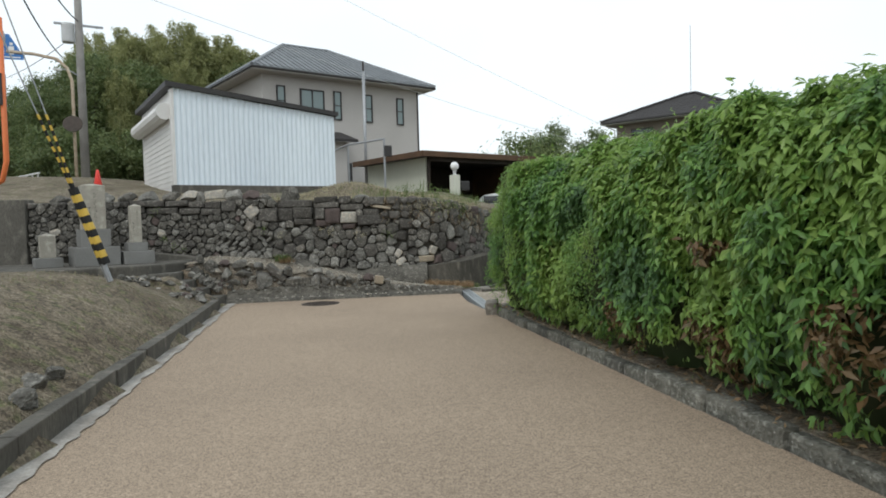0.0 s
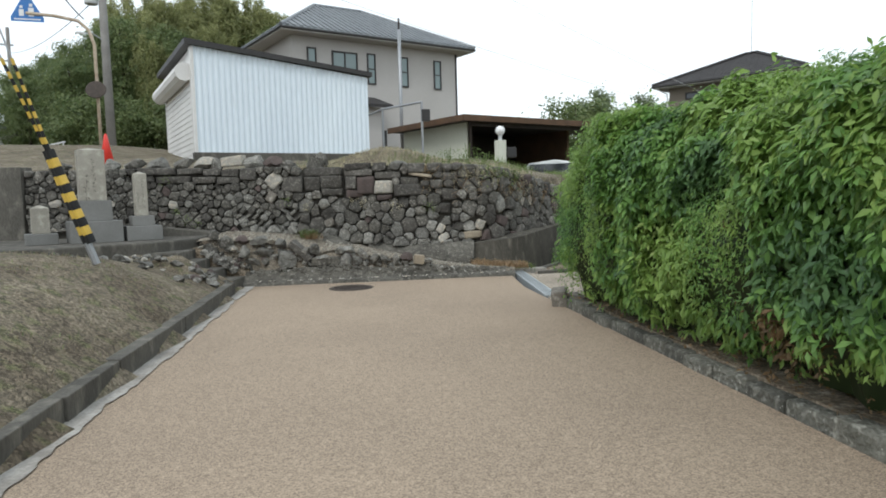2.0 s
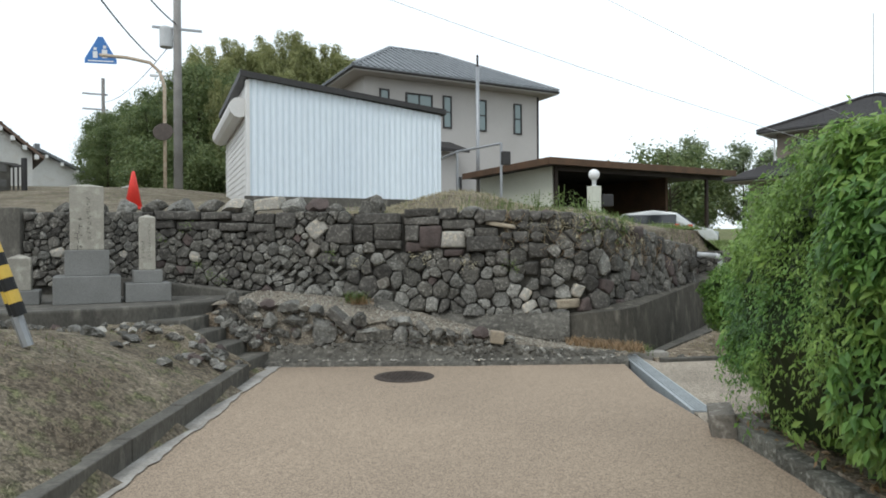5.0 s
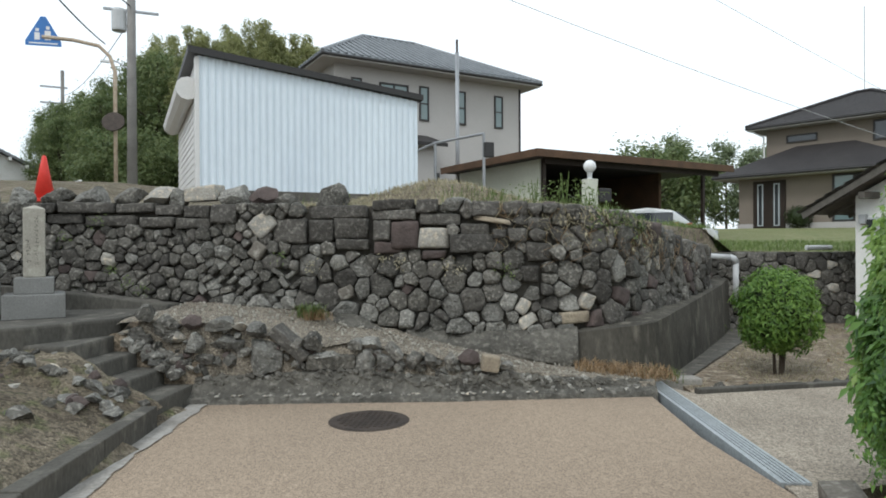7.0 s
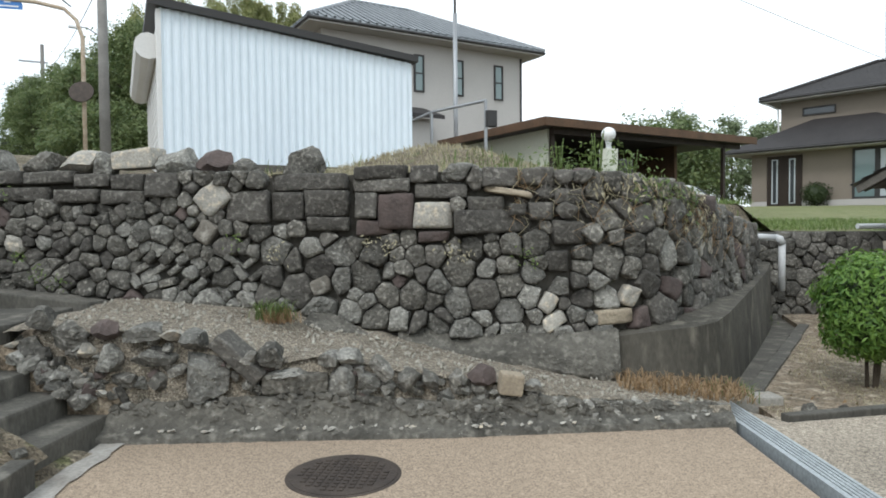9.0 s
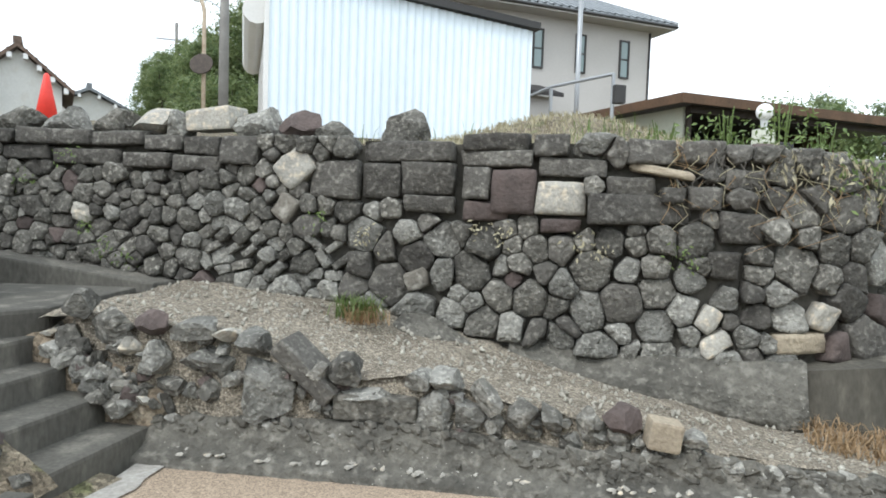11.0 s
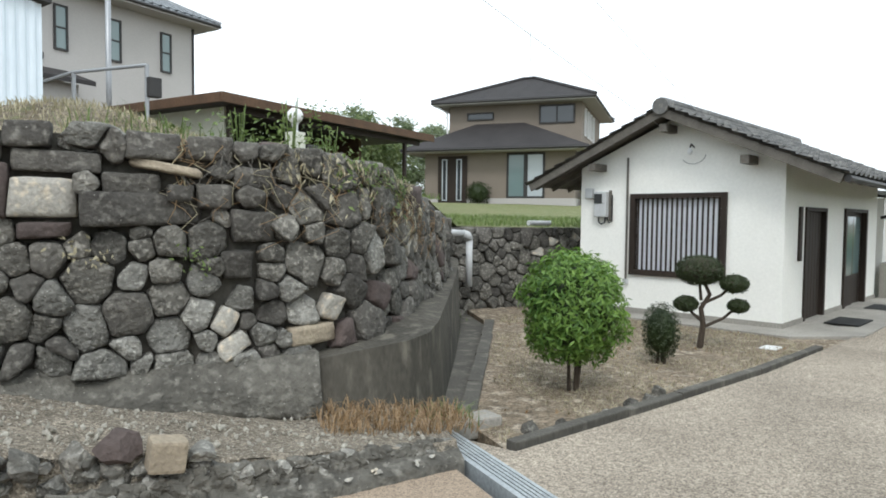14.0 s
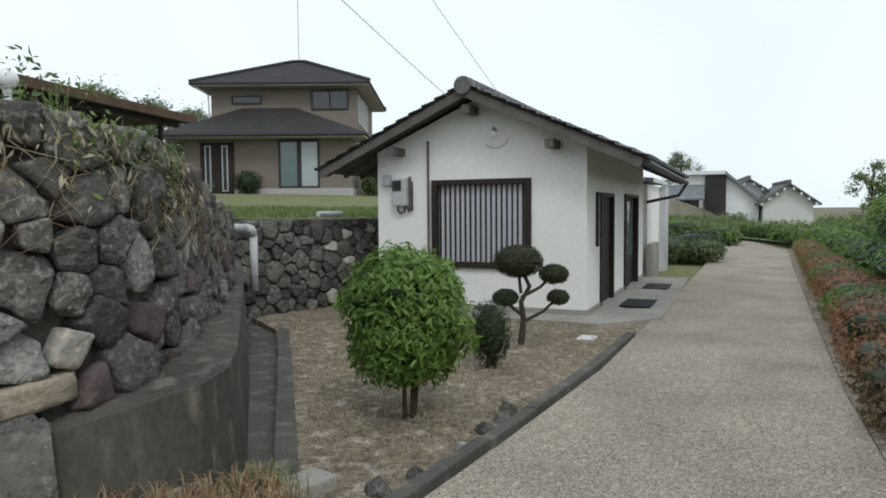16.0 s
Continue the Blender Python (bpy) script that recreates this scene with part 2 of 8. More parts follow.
M_GRATE = mat("galvanised_grate", (0.42, 0.45, 0.46), (0.32, 0.345, 0.355), 3.0, 0.5, 0.1, 40.0, metal=0.2)
M_PVC = plain("grey_pvc", (0.52, 0.53, 0.53), 0.4)
M_WHITE = plain("white_paint", (0.8, 0.8, 0.79), 0.4)
M_BLACK = plain("black_rubber", (0.012, 0.012, 0.012), 0.7)
M_YEL = plain("yellow_plastic", (0.62, 0.42, 0.07), 0.5)
M_RED = plain("red_cone_plastic", (0.72, 0.05, 0.035), 0.45)
M_ORANGE = plain("orange_paint", (0.72, 0.19, 0.06), 0.45)
M_BLUE = plain("blue_sign", (0.05, 0.19, 0.50), 0.35)
M_IRON = mat("rusty_cast_iron", (0.085, 0.068, 0.056), (0.05, 0.041, 0.036), 6.0, 0.7, 0.4, 60.0, metal=0.3)
M_POLE = mat("pole_concrete", (0.30, 0.29, 0.27), (0.22, 0.21, 0.2), 1.5, 0.85, 0.2, 40.0)
M_POLE_P = mat("flaking_pole_paint", (0.55, 0.47, 0.37), (0.36, 0.27, 0.19), 5.0, 0.7, 0.2, 30.0)
M_CULM = plain("bamboo_culm", (0.20, 0.22, 0.10), 0.5)
M_BARK = mat("bark", (0.085, 0.065, 0.048), (0.045, 0.035, 0.027), 12.0, 0.95, 0.8, 60.0, stretch=(1, 1, 0.3))
M_CAR = plain("white_car_paint", (0.62, 0.64, 0.64), 0.25, 0.0, 0.6, bump=0)
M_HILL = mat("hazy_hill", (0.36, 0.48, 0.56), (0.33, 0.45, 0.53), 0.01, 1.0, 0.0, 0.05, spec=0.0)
M_BLOCK = mat("concrete_block_wall", (0.17, 0.165, 0.155), (0.105, 0.10, 0.095), 1.5, 0.95, 0.3, 30.0, stretch=(1, 1, 0.5))
L_HEDGE = leaf_mat("hedge_leaf", (0.085, 0.18, 0.045), (0.21, 0.37, 0.09), (0.28, 0.40, 0.12), rough=0.38, trans=0.42)
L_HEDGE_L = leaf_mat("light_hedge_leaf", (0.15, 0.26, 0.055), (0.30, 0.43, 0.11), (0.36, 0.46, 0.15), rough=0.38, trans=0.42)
L_TURF = leaf_mat("dry_turf_blade", (0.15, 0.122, 0.08), (0.29, 0.245, 0.16), trans=0.15)
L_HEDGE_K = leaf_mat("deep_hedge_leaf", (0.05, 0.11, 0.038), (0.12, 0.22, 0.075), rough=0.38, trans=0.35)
# for the solid plant cores: the shade between leaves, put into the colour
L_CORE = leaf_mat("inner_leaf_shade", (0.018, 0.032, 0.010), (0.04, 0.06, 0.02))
L_HEDGE_B = leaf_mat("browned_leaf", (0.10, 0.075, 0.03), (0.17, 0.10, 0.045))
L_BUSH = leaf_mat("bright_bush_leaf", (0.06, 0.135, 0.025), (0.22, 0.35, 0.07), (0.30, 0.42, 0.12), trans=0.3)
L_DARK = leaf_mat("clipped_dark_leaf", (0.022, 0.036, 0.014), (0.06, 0.08, 0.03))
L_TREE = leaf_mat("forest_leaf", (0.085, 0.135, 0.05), (0.23, 0.27, 0.11), trans=0.4)
L_BAMBOO = leaf_mat("bamboo_leaf", (0.19, 0.215, 0.08), (0.38, 0.385, 0.17), trans=0.4)
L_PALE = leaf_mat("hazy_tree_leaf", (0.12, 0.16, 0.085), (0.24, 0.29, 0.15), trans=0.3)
L_RED = leaf_mat("reddish_azalea_leaf", (0.19, 0.15, 0.07), (0.42, 0.16, 0.09))
L_DRY = leaf_mat("dry_grass_blade", (0.28, 0.245, 0.15), (0.46, 0.415, 0.28), trans=0.2)
L_BROWNG = leaf_mat("rusty_dead_grass", (0.19, 0.115, 0.055), (0.36, 0.25, 0.14), trans=0.2)
L_GRASS = leaf_mat("green_weed_blade", (0.085, 0.13, 0.035), (0.20, 0.265, 0.085), trans=0.3)


def glass(name, c, rough=0.08):
    m = bpy.data.materials.new(name)
    m.use_nodes = True
    b = m.node_tree.nodes["Principled BSDF"]
    b.inputs["Base Color"].default_value = (*c, 1)
    b.inputs["Roughness"].default_value = rough
    b.inputs["Specular IOR Level"].default_value = 0.8
    return m


M_GLASS = glass("dark_window_glass", (0.03, 0.035, 0.04))
M_GLASS_T = glass("teal_window_glass", (0.16, 0.22, 0.22))
M_CURTAIN = glass("curtained_window_glass", (0.42, 0.46, 0.48), 0.15)
M_FROST = glass("frosted_window_glass", (0.80, 0.82, 0.86), 0.3)
M_MIRROR = bpy.data.materials.new("convex_mirror")
M_MIRROR.use_nodes = True
M_MIRROR.node_tree.nodes["Principled BSDF"].inputs["Metallic"].default_value = 1.0
M_MIRROR.node_tree.nodes["Principled BSDF"].inputs["Roughness"].default_value = 0.08
M_MIRROR.node_tree.nodes["Principled BSDF"].inputs["Base Color"].default_value = (0.75, 0.75, 0.76, 1)


# ---- mesh helpers ----
class Shape:
    """Gathers vertices and faces of one mesh; m is the local frame."""

    def __init__(self, m=None):
        self.v, self.f, self.m = [], [], m or Matrix()

    def add(self, vs, fs, m=None):
        k = len(self.v)
        mm = self.m @ m if m is not None else self.m
        self.v += [tuple(mm @ Vector(p)) for p in vs]
        self.f += [tuple(k + i for i in q) for q in fs]
        return self

    def box(self, x0, y0, z0, x1, y1, z1, m=None):
        vs = [(x, y, z) for z in (z0, z1) for y in (y0, y1) for x in (x0, x1)]
        return self.add(vs, [(0, 2, 3, 1), (4, 5, 7, 6), (0, 1, 5, 4), (2, 6, 7, 3), (0, 4, 6, 2), (1, 3, 7, 5)], m)

    def prism(self, pts, z0, z1, m=None):
        """pts counter-clockwise; z0, z1 numbers or lists."""
        n = len(pts)
        a = z0 if isinstance(z0, (list, tuple)) else [z0] * n
        b = z1 if isinstance(z1, (list, tuple)) else [z1] * n
        vs = [(x, y, z) for (x, y), z in zip(pts, a)] + [(x, y, z) for (x, y), z in zip(pts, b)]
        fs = [tuple(range(n - 1, -1, -1)), tuple(range(n, 2 * n))] + [(i, (i + 1) % n, n + (i + 1) % n, n + i) for i in range(n)]
        return self.add(vs, fs, m)

    def tube(self, pts, r, n=8, r2=None, caps=True):
        pts = [Vector(p) for p in pts]
        vs, fs = [], []
        last = None
        for i, p in enumerate(pts):
            d = (pts[min(i + 1, len(pts) - 1)] - pts[max(i - 1, 0)]).normalized()
            a = last if last is not None and abs(last.dot(d)) < 0.9 else (Vector((1, 0, 0)) if abs(d.x) < 0.8 else Vector((0, 1, 0)))
            a = (a - d * a.dot(d)).normalized()
            last = a
            b = d.cross(a)
            rr = r if r2 is None else r + (r2 - r) * i / (len(pts) - 1)
            vs += [p + (a * math.cos(2 * math.pi * k / n) + b * math.sin(2 * math.pi * k / n)) * rr for k in range(n)]
        for i in range(len(pts) - 1):
            fs += [(i * n + k, i * n + (k + 1) % n, (i + 1) * n + (k + 1) % n, (i + 1) * n + k) for k in range(n)]
        if caps:
            fs += [tuple(range(n - 1, -1, -1)), tuple(range(len(vs) - n, len(vs)))]
        return self.add(vs, fs)

    def lathe(self, prof, n=16, m=None):
        """prof: (radius, z) from below upwards."""
        vs = [(r * math.cos(2 * math.pi * k / n), r * math.sin(2 * math.pi * k / n), z) for r, z in prof for k in range(n)]
        fs = [(i * n + k, i * n + (k + 1) % n, (i + 1) * n + (k + 1) % n, (i + 1) * n + k) for i in range(len(prof) - 1) for k in range(n)]
        fs += [tuple(range(n - 1, -1, -1)), tuple(range(len(vs) - n, len(vs)))]
        return self.add(vs, fs, m)

    def mesh(self, name, material, smooth=False, bevel=0.0, segs=2):
        me = bpy.data.meshes.new(name)
        me.from_pydata(self.v, [], self.f)
        me.materials.append(material)
        bm = bmesh.new()
        bm.from_mesh(me)
        if bevel:
            bmesh.ops.bevel(bm, geom=[e for e in bm.edges if e.is_manifold and e.calc_face_angle(0) > 0.5], offset=bevel, segments=segs, affect="EDGES", profile=0.6)
        bmesh.ops.recalc_face_normals(bm, faces=bm.faces)
        bm.to_mesh(me)
        bm.free()
        if smooth:
            me.polygons.foreach_set("use_smooth", [True] * len(me.polygons))
        return me


def part(name, shape, material, parent=None, label="", smooth=False, bevel=0.0):
    """Links a Shape (or a ready mesh) as one mesh object, under a thing where parent is given."""
    me = shape if isinstance(shape, bpy.types.Mesh) else shape.mesh(name, material, smooth, bevel)
    ob = new(name, me)
    if parent is not None:
        ob.parent = parent
        ob.matrix_parent_inverse = parent.matrix_basis.inverted()
    if label:
        ob["label"] = label
    return ob


def thing(name, at, label, category, group="", kind=""):
    """An Empty at the thing's base, for its parts."""
    ob = new(name)
    ob.empty_display_size = 0.1
    ob.matrix_basis = Matrix.Translation(at)
    return tagged(ob, label, category, group, kind)


def raw_mesh(name, verts, faces, material, smooth=False):
    me = bpy.data.meshes.new(name)
    me.from_pydata(verts, [], faces)
    me.materials.append(material)
    if smooth:
        me.polygons.foreach_set("use_smooth", [True] * len(me.polygons))
    return me


def leaves_mesh(name, pos, nrm, size, material, rng, droop=0.35, wide=0.4, flat=0.5):
    """One mesh of many small folded leaves: pos, nrm are (n, 3); size is (n,) the leaf's length."""
    n = len(pos)
    nrm = nrm + rng.normal(0, flat, (n, 3))
    nrm /= np.linalg.norm(nrm, axis=1)[:, None] + 1e-9
    t = rng.normal(0, 1, (n, 3))
    t[:, 2] -= droop * 2
    t -= nrm * (t * nrm).sum(1)[:, None]
    t /= np.linalg.norm(t, axis=1)[:, None] + 1e-9
    s = np.cross(nrm, t)
    L, W = size[:, None], (size * wide)[:, None]
    tip_drop = nrm * (-0.12 * L)
    a = pos
    b1 = pos + t * L * 0.45 + s * W * 0.5 + nrm * L * 0.06
    b2 = pos + t * L * 0.45 - s * W * 0.5 + nrm * L * 0.06
    mid = pos + t * L * 0.5 - nrm * L * 0.02
    c = pos + t * L + tip_drop
    v = np.stack([a, b1, c, b2, mid], 1).reshape(-1, 3)
    k = np.arange(n)[:, None] * 5
    f = np.concatenate([k + np.array([[0, 1, 4]]), k + np.array([[1, 2, 4]]), k + np.array([[2, 3, 4]]), k + np.array([[3, 0, 4]])], 1).reshape(-1, 3)
    me = bpy.data.meshes.new(name)
    me.vertices.add(len(v))
    me.vertices.foreach_set("co", v.astype(np.float32).ravel())
    me.loops.add(f.size)
    me.loops.foreach_set("vertex_index", f.astype(np.int32).ravel())
    me.polygons.add(len(f))
    me.polygons.foreach_set("loop_start", np.arange(0, f.size, 3, dtype=np.int32))
    me.materials.append(material)
    me.update(calc_edges=True)
    return me


def blades_mesh(name, pos, height, material, rng, lean=0.5, width=0.008):
    """Grass: tapered bent blades."""
    n = len(pos)
    d = rng.normal(0, 1, (n, 3))
    d[:, 2] = 0
    d /= np.linalg.norm(d, axis=1)[:, None] + 1e-9
    s = np.stack([-d[:, 1], d[:, 0], d[:, 2]], 1)
    H = height[:, None]
    up = np.array([[0, 0, 1.0]])
    ln = (rng.uniform(0.2, 1.0, n) * lean)[:, None]
    p1 = pos + up * H * 0.6 + d * H * ln * 0.4
    p2 = pos + up * H * (1 - 0.35 * ln) + d * H * ln
    w = width * (0.6 + H / (height.mean() + 1e-9) * 0.5)
    v = np.stack([pos - s * w, pos + s * w, p1 + s * w * 0.7, p1 - s * w * 0.7, p2], 1).reshape(-1, 3)
    k = np.arange(n)[:, None] * 5
    f = np.concatenate([k + np.array([[0, 1, 2]]), k + np.array([[0, 2, 3]]), k + np.array([[3, 2, 4]])], 1).reshape(-1, 3)
    return raw_mesh(name, v.tolist(), f.tolist(), material)


def lerp(xs, ys, x):
    return float(np.interp(x, xs, ys))


# ---- the lie of the land ----
EDGE = [(-70, 6), (-12, 13.3), (-8, 13.9), (-5, 14.35), (-0.5, 14.8), (0.05, 15.1), (0.45, 15.75), (1.3, 17.22), (2.08, 18.75), (2.5, 20.55), (3.3, 21.05), (6.5, 21.6), (14, 24.6), (70, 50)]


def left_x(y):
    return -1.93 - 0.1835 * y


def right_x(y):
    return 2.2 - 0.216 * (y - 3.9)


def edge_dist(x, y):
    """Distance from the terrace edge, above zero on the upper side."""
    best, side = 1e9, 1
    for (ax, ay), (bx, by) in zip(EDGE, EDGE[1:]):
        dx, dy = bx - ax, by - ay
        k = max(0.0, min(1.0, ((x - ax) * dx + (y - ay) * dy) / (dx * dx + dy * dy)))
        d = math.hypot(x - ax - k * dx, y - ay - k * dy)
        if d < best:
            best, side = d, 1 if dx * (y - ay) - dy * (x - ax) > 0 else -1
    return best * side


def upper_z(x, y):
    """The upper ground: yard, drive, lawn, wooded slope."""
    rim = lerp([-8, -0.3, 0.3, 1.3, 2.3, 3.4, 8], [2.12, 2.0, 1.9, 1.58, 1.42, 1.36, 1.3], x)
    back = lerp([14, 17, 21, 30, 40, 60, 120], [0.0, 0.12, 0.5, 0.75, 0.9, 1.6, 4.0], y) if x < 3 else lerp([20, 22, 39, 60, 120], [0.0, 0.05, 1.0, 1.2, 2.0], y)
    left = lerp([-40, -14, -8], [1.8, 0.9, 0.0], x) * lerp([14, 26], [0.25, 1.0], y)
    mound = 0.42 * math.exp(-(((x + 2.3) / 1.15) ** 2 + ((y - 16.6) / 0.9) ** 2))
    return rim + back + left + mound


def lower_z(x, y):
    """The lower ground: bank beside the road, garden, fields."""
    lx = left_x(y)
    if x < lx and y < 16:
        d = lx - x
        top = 0.95 if y > 0 else lerp([-30, 0], [0.3, 0.95], y)
        z = lerp([0, 0.16, 0.8, 1.5, 4, 20], [0.14, 0.2, 0.62, 0.93, 1.02, 1.3], d) * top / 0.95
        z *= lerp([9.0, 11.6], [1.0, 0.62], y)
        z = lerp([11.75, 11.98], [z, min(z, 0.05 if x > -5.4 else 0.6)], y)
        return z + 0.03 * noise.noise(Vector((x * 1.3, y * 1.3, 0)))
    return -0.14


def ground_z(x, y):
    d = edge_dist(x, y)
    if d < 0.2:
        return lower_z(x, y)
    if d > 0.5:
        return upper_z(x, y)
    k = (d - 0.2) / 0.3
    return lower_z(x, y) * (1 - k) + upper_z(x, y) * k


def axis(lo, hi, step, far):
    a = list(np.arange(lo, hi + 1e-6, step))
    s, p = step * 1.5, lo
    left = []
    while p > -far:
        p -= s
        s *= 1.35
        left.append(p)
    s, p = step * 1.5, hi
    right = []
    while p < far:
        p += s
        s *= 1.35
        right.append(p)
    return left[::-1] + a + right


gx, gy = axis(-13, 8, 0.25, 1500), axis(-2, 25, 0.25, 1500)
gv = [(x, y, ground_z(x, y)) for y in gy for x in gx]
gf = [(j * len(gx) + i, j * len(gx) + i + 1, (j + 1) * len(gx) + i + 1, (j + 1) * len(gx) + i) for j in range(len(gy) - 1) for i in range(len(gx) - 1)]
tagged(part("ground", raw_mesh("ground", gv, gf, M_BANK, True), M_BANK), "dry brown turf and bare earth rising beside the road", "ground", kind="structure")


def sheet(name, pts, z, material, label, category, thick=0.1):
    return tagged(part(name, Shape().prism(pts, z - thick, z), material), label, category, kind="structure")


# road of tan resin-bound gravel, slightly crowned
ys = list(np.linspace(-14, 12.9, 40))
rv, rf = [], []
for y in ys:
    for k in range(9):
        a = k / 8
        x = left_x(y) + 0.02 + (right_x(y) - left_x(y)) * a
        yy = y + (0.9 * a if y > 12.8 else 0)
        rv.append((x, yy, 0.012 * math.sin(math.pi * a) + 0.002))
rf = [(j * 9 + i, j * 9 + i + 1, (j + 1) * 9 + i + 1, (j + 1) * 9 + i) for j in range(len(ys) - 1) for i in range(8)]
tagged(part("road", raw_mesh("road", rv, rf, M_ROAD, True), M_ROAD), "tan resin-bound gravel road surface", "road", kind="structure")
# pale strip of mortar along the foot of the kerb
sv = [(left_x(y) + o + (0.035 * noise.noise(Vector((y * 1.3, o * 9, 3))) + 0.035 * noise.noise(Vector((y * 8, o * 9, 3))) - 0.05 * max(0, noise.noise(Vector((y * 2.1, 4, 8))))) * (o > 0), y, 0.014) for y in np.linspace(-6, 13.0, 320) for o in (-0.02, 0.16)]
sf = [(2 * i, 2 * i + 1, 2 * i + 3, 2 * i + 2) for i in range(319)]
tagged(part("pavement_strip", raw_mesh("pavement_strip", sv, sf, M_MORTAR), M_MORTAR), "pale worn mortar strip along the kerb foot", "mortar strip", kind="structure")


def kerb_run(name, line, w, z0, z1, material, label, step=0.6, jit=0.012, seed=1, out=1):
    """A kerb of worn blocks, each a piece of its own, along the line (x, y)."""
    rng = random.Random(seed)
    root = thing(name, (*line[0], 0), label, "kerb", kind="structure")
    for (ax, ay), (bx, by) in zip(line, line[1:]):
        d = Vector((bx - ax, by - ay))
        n = max(1, round(d.length / step))
        ang = math.degrees(math.atan2(d.y, d.x))
        for i in range(n):
            p = Vector((ax, ay)) + d * (i / n)
            L = d.length / n
            s = Shape(pose(p.x, p.y, 0, 0, 0, ang + rng.uniform(-0.8, 0.8)))
            hz = z1 + rng.uniform(-jit, jit)
            dy = rng.uniform(-jit, jit)
            s.box(0.004, min(0, out * w) + dy, z0, L - 0.004, max(0, out * w) + dy, hz)
            part("kerb_block", s, material, root, bevel=0.012 if jit < 0.025 else 0.03)
    return root


kerb_run("kerb_left", [(left_x(y), y) for y in (-6, 0, 4, 8, 11.95)], 0.14, -0.1, 0.19, M_CONC, "weathered dark concrete kerb holding the turf bank", 1.1, 0.006, 3, 1)
kerb_run("kerb_right", [(right_x(y) + 0.02, y) for y in (-6, 0, 4, 7, 10.5)], 0.17, -0.1, 0.115, M_KERBSTONE, "old mossy stone kerb under the hedge", 0.42, 0.028, 4, -1)

# gravel path, garden bed, lane beyond
P_LEFT = [(0.78, 13.82), (2.05, 14.27), (4.25, 15.1), (6.9, 16.3), (11.5, 18.42), (17.5, 21.2), (24, 24.6), (28.5, 28.2), (33, 34)]
P_RIGHT = [(0.75, 10.9), (2.55, 11.98), (5.0, 13.2), (9.2, 15.1), (17.0, 18.6), (24.0, 21.7), (28.5, 25.0), (34, 31)]
sheet("field", [(8, 13.6), (120, 14), (120, 90), (40, 60), (26, 36), (15, 25.2)], -0.09, M_LAWN, "rough green field beyond the path", "field")
sheet("path", [(0.45, 14.3), (0.72, 10.75)] + P_RIGHT + P_LEFT[::-1], 0.004, M_GRAVEL, "pale pea gravel path leading past the cottage", "path")
sheet("garden_bed", [(0.78, 13.85)] + P_LEFT[1:5] + [(6.9, 17.0), (5.2, 20.4), (6, 21.4), (3.2, 20.9), (2.95, 19.4), (0.75, 14.5)], -0.03, M_EARTH, "bare dry earth garden bed beside the cottage", "garden bed")
kerb_run("garden_edging", [(0.80, 13.86), (2.05, 14.31), (4.25, 15.14), (6.0, 15.9)], 0.1, -0.1, 0.045, M_CONC, "low dark concrete edging of the garden bed", 0.9, 0.005, 6, 1)
kerb_run("ditch_edging", [(0.76, 14.5), (3.08, 19.3)], 0.15, -0.3, 0.0, M_CONC, "dark concrete edging strip beside the ditch", 1.2, 0.005, 7, 1)
sheet("ditch_floor", [(0.3, 14.6), (0.66, 14.5), (3.0, 19.4), (3.3, 20.9), (2.6, 20.2), (0.85, 16.2)], -0.1, M_CONC, "mossy concrete floor of a shallow ditch", "ditch", 0.05)

# steel grating drain across the lane mouth
drain = thing("drain_grating", (0.4, 14.3, 0), "long galvanised steel drain grating set in the paving", "drain", kind="")
da, db = Vector((0.40, 14.42)), Vector((0.76, 11.15))
dv = (db - da)
dang = math.degrees(math.atan2(dv.y, dv.x))
DM = pose(da.x, da.y, 0.0, 0, 0, dang)
part("rim", Shape(DM).box(0, -0.10, -0.1, dv.length, -0.075, 0.026), M_GRATE, drain)
part("rim", Shape(DM).box(0, 0.075, -0.1, dv.length, 0.10, 0.026), M_GRATE, drain)
part("channel", Shape(DM).box(0, -0.075, -0.1, dv.length, 0.075, -0.03), M_BLACK, drain)
for k in range(5):
    part("bar", Shape(DM).box(0.01, -0.062 + k * 0.031 - 0.009, -0.03, dv.length - 0.01, -0.062 + k * 0.031 + 0.009, 0.02), M_GRATE, drain)
for k in range(8):
    part("cross_bar", Shape(DM).box(0.02 + k * (dv.length - 0.06) / 7, -0.075, -0.02, 0.045 + k * (dv.length - 0.06) / 7, 0.075, 0.014), M_GRATE, drain)
part("concrete_end", Shape(pose(0.62, 14.48, 0, 0, 0, 14)).box(-0.42, -0.1, -0.1, 0.35, 0.12, 0.045), M_CONC_L, drain, "broken pale concrete slab", bevel=0.02)

# manhole
mh = thing("manhole_cover", (-2.35, 12.36, 0.0), "round rusty cast-iron manhole cover flush in the road", "manhole cover")
part("ring", Shape(pose(-2.37, 12.36, 0)).lathe([(0.36, -0.05), (0.36, 0.016), (0.345, 0.018)], 40), M_IRON, mh)
s = Shape(pose(-2.37, 12.36, 0)).lathe([(0.335, 0.0), (0.335, 0.0215), (0.30, 0.0225)], 40)
part("lid", s, M_IRON, mh)
rng = random.Random(5)
for i in range(-5, 6):
    for j in range(-5, 6):
        if math.hypot(i, j) < 5.2:
            part("stud", Shape(pose(-2.37 + i * 0.052, 12.36 + j * 0.052, 0.022)).box(-0.016, -0.016, -0.004, 0.016, 0.016, 0.007), M_IRON, mh)


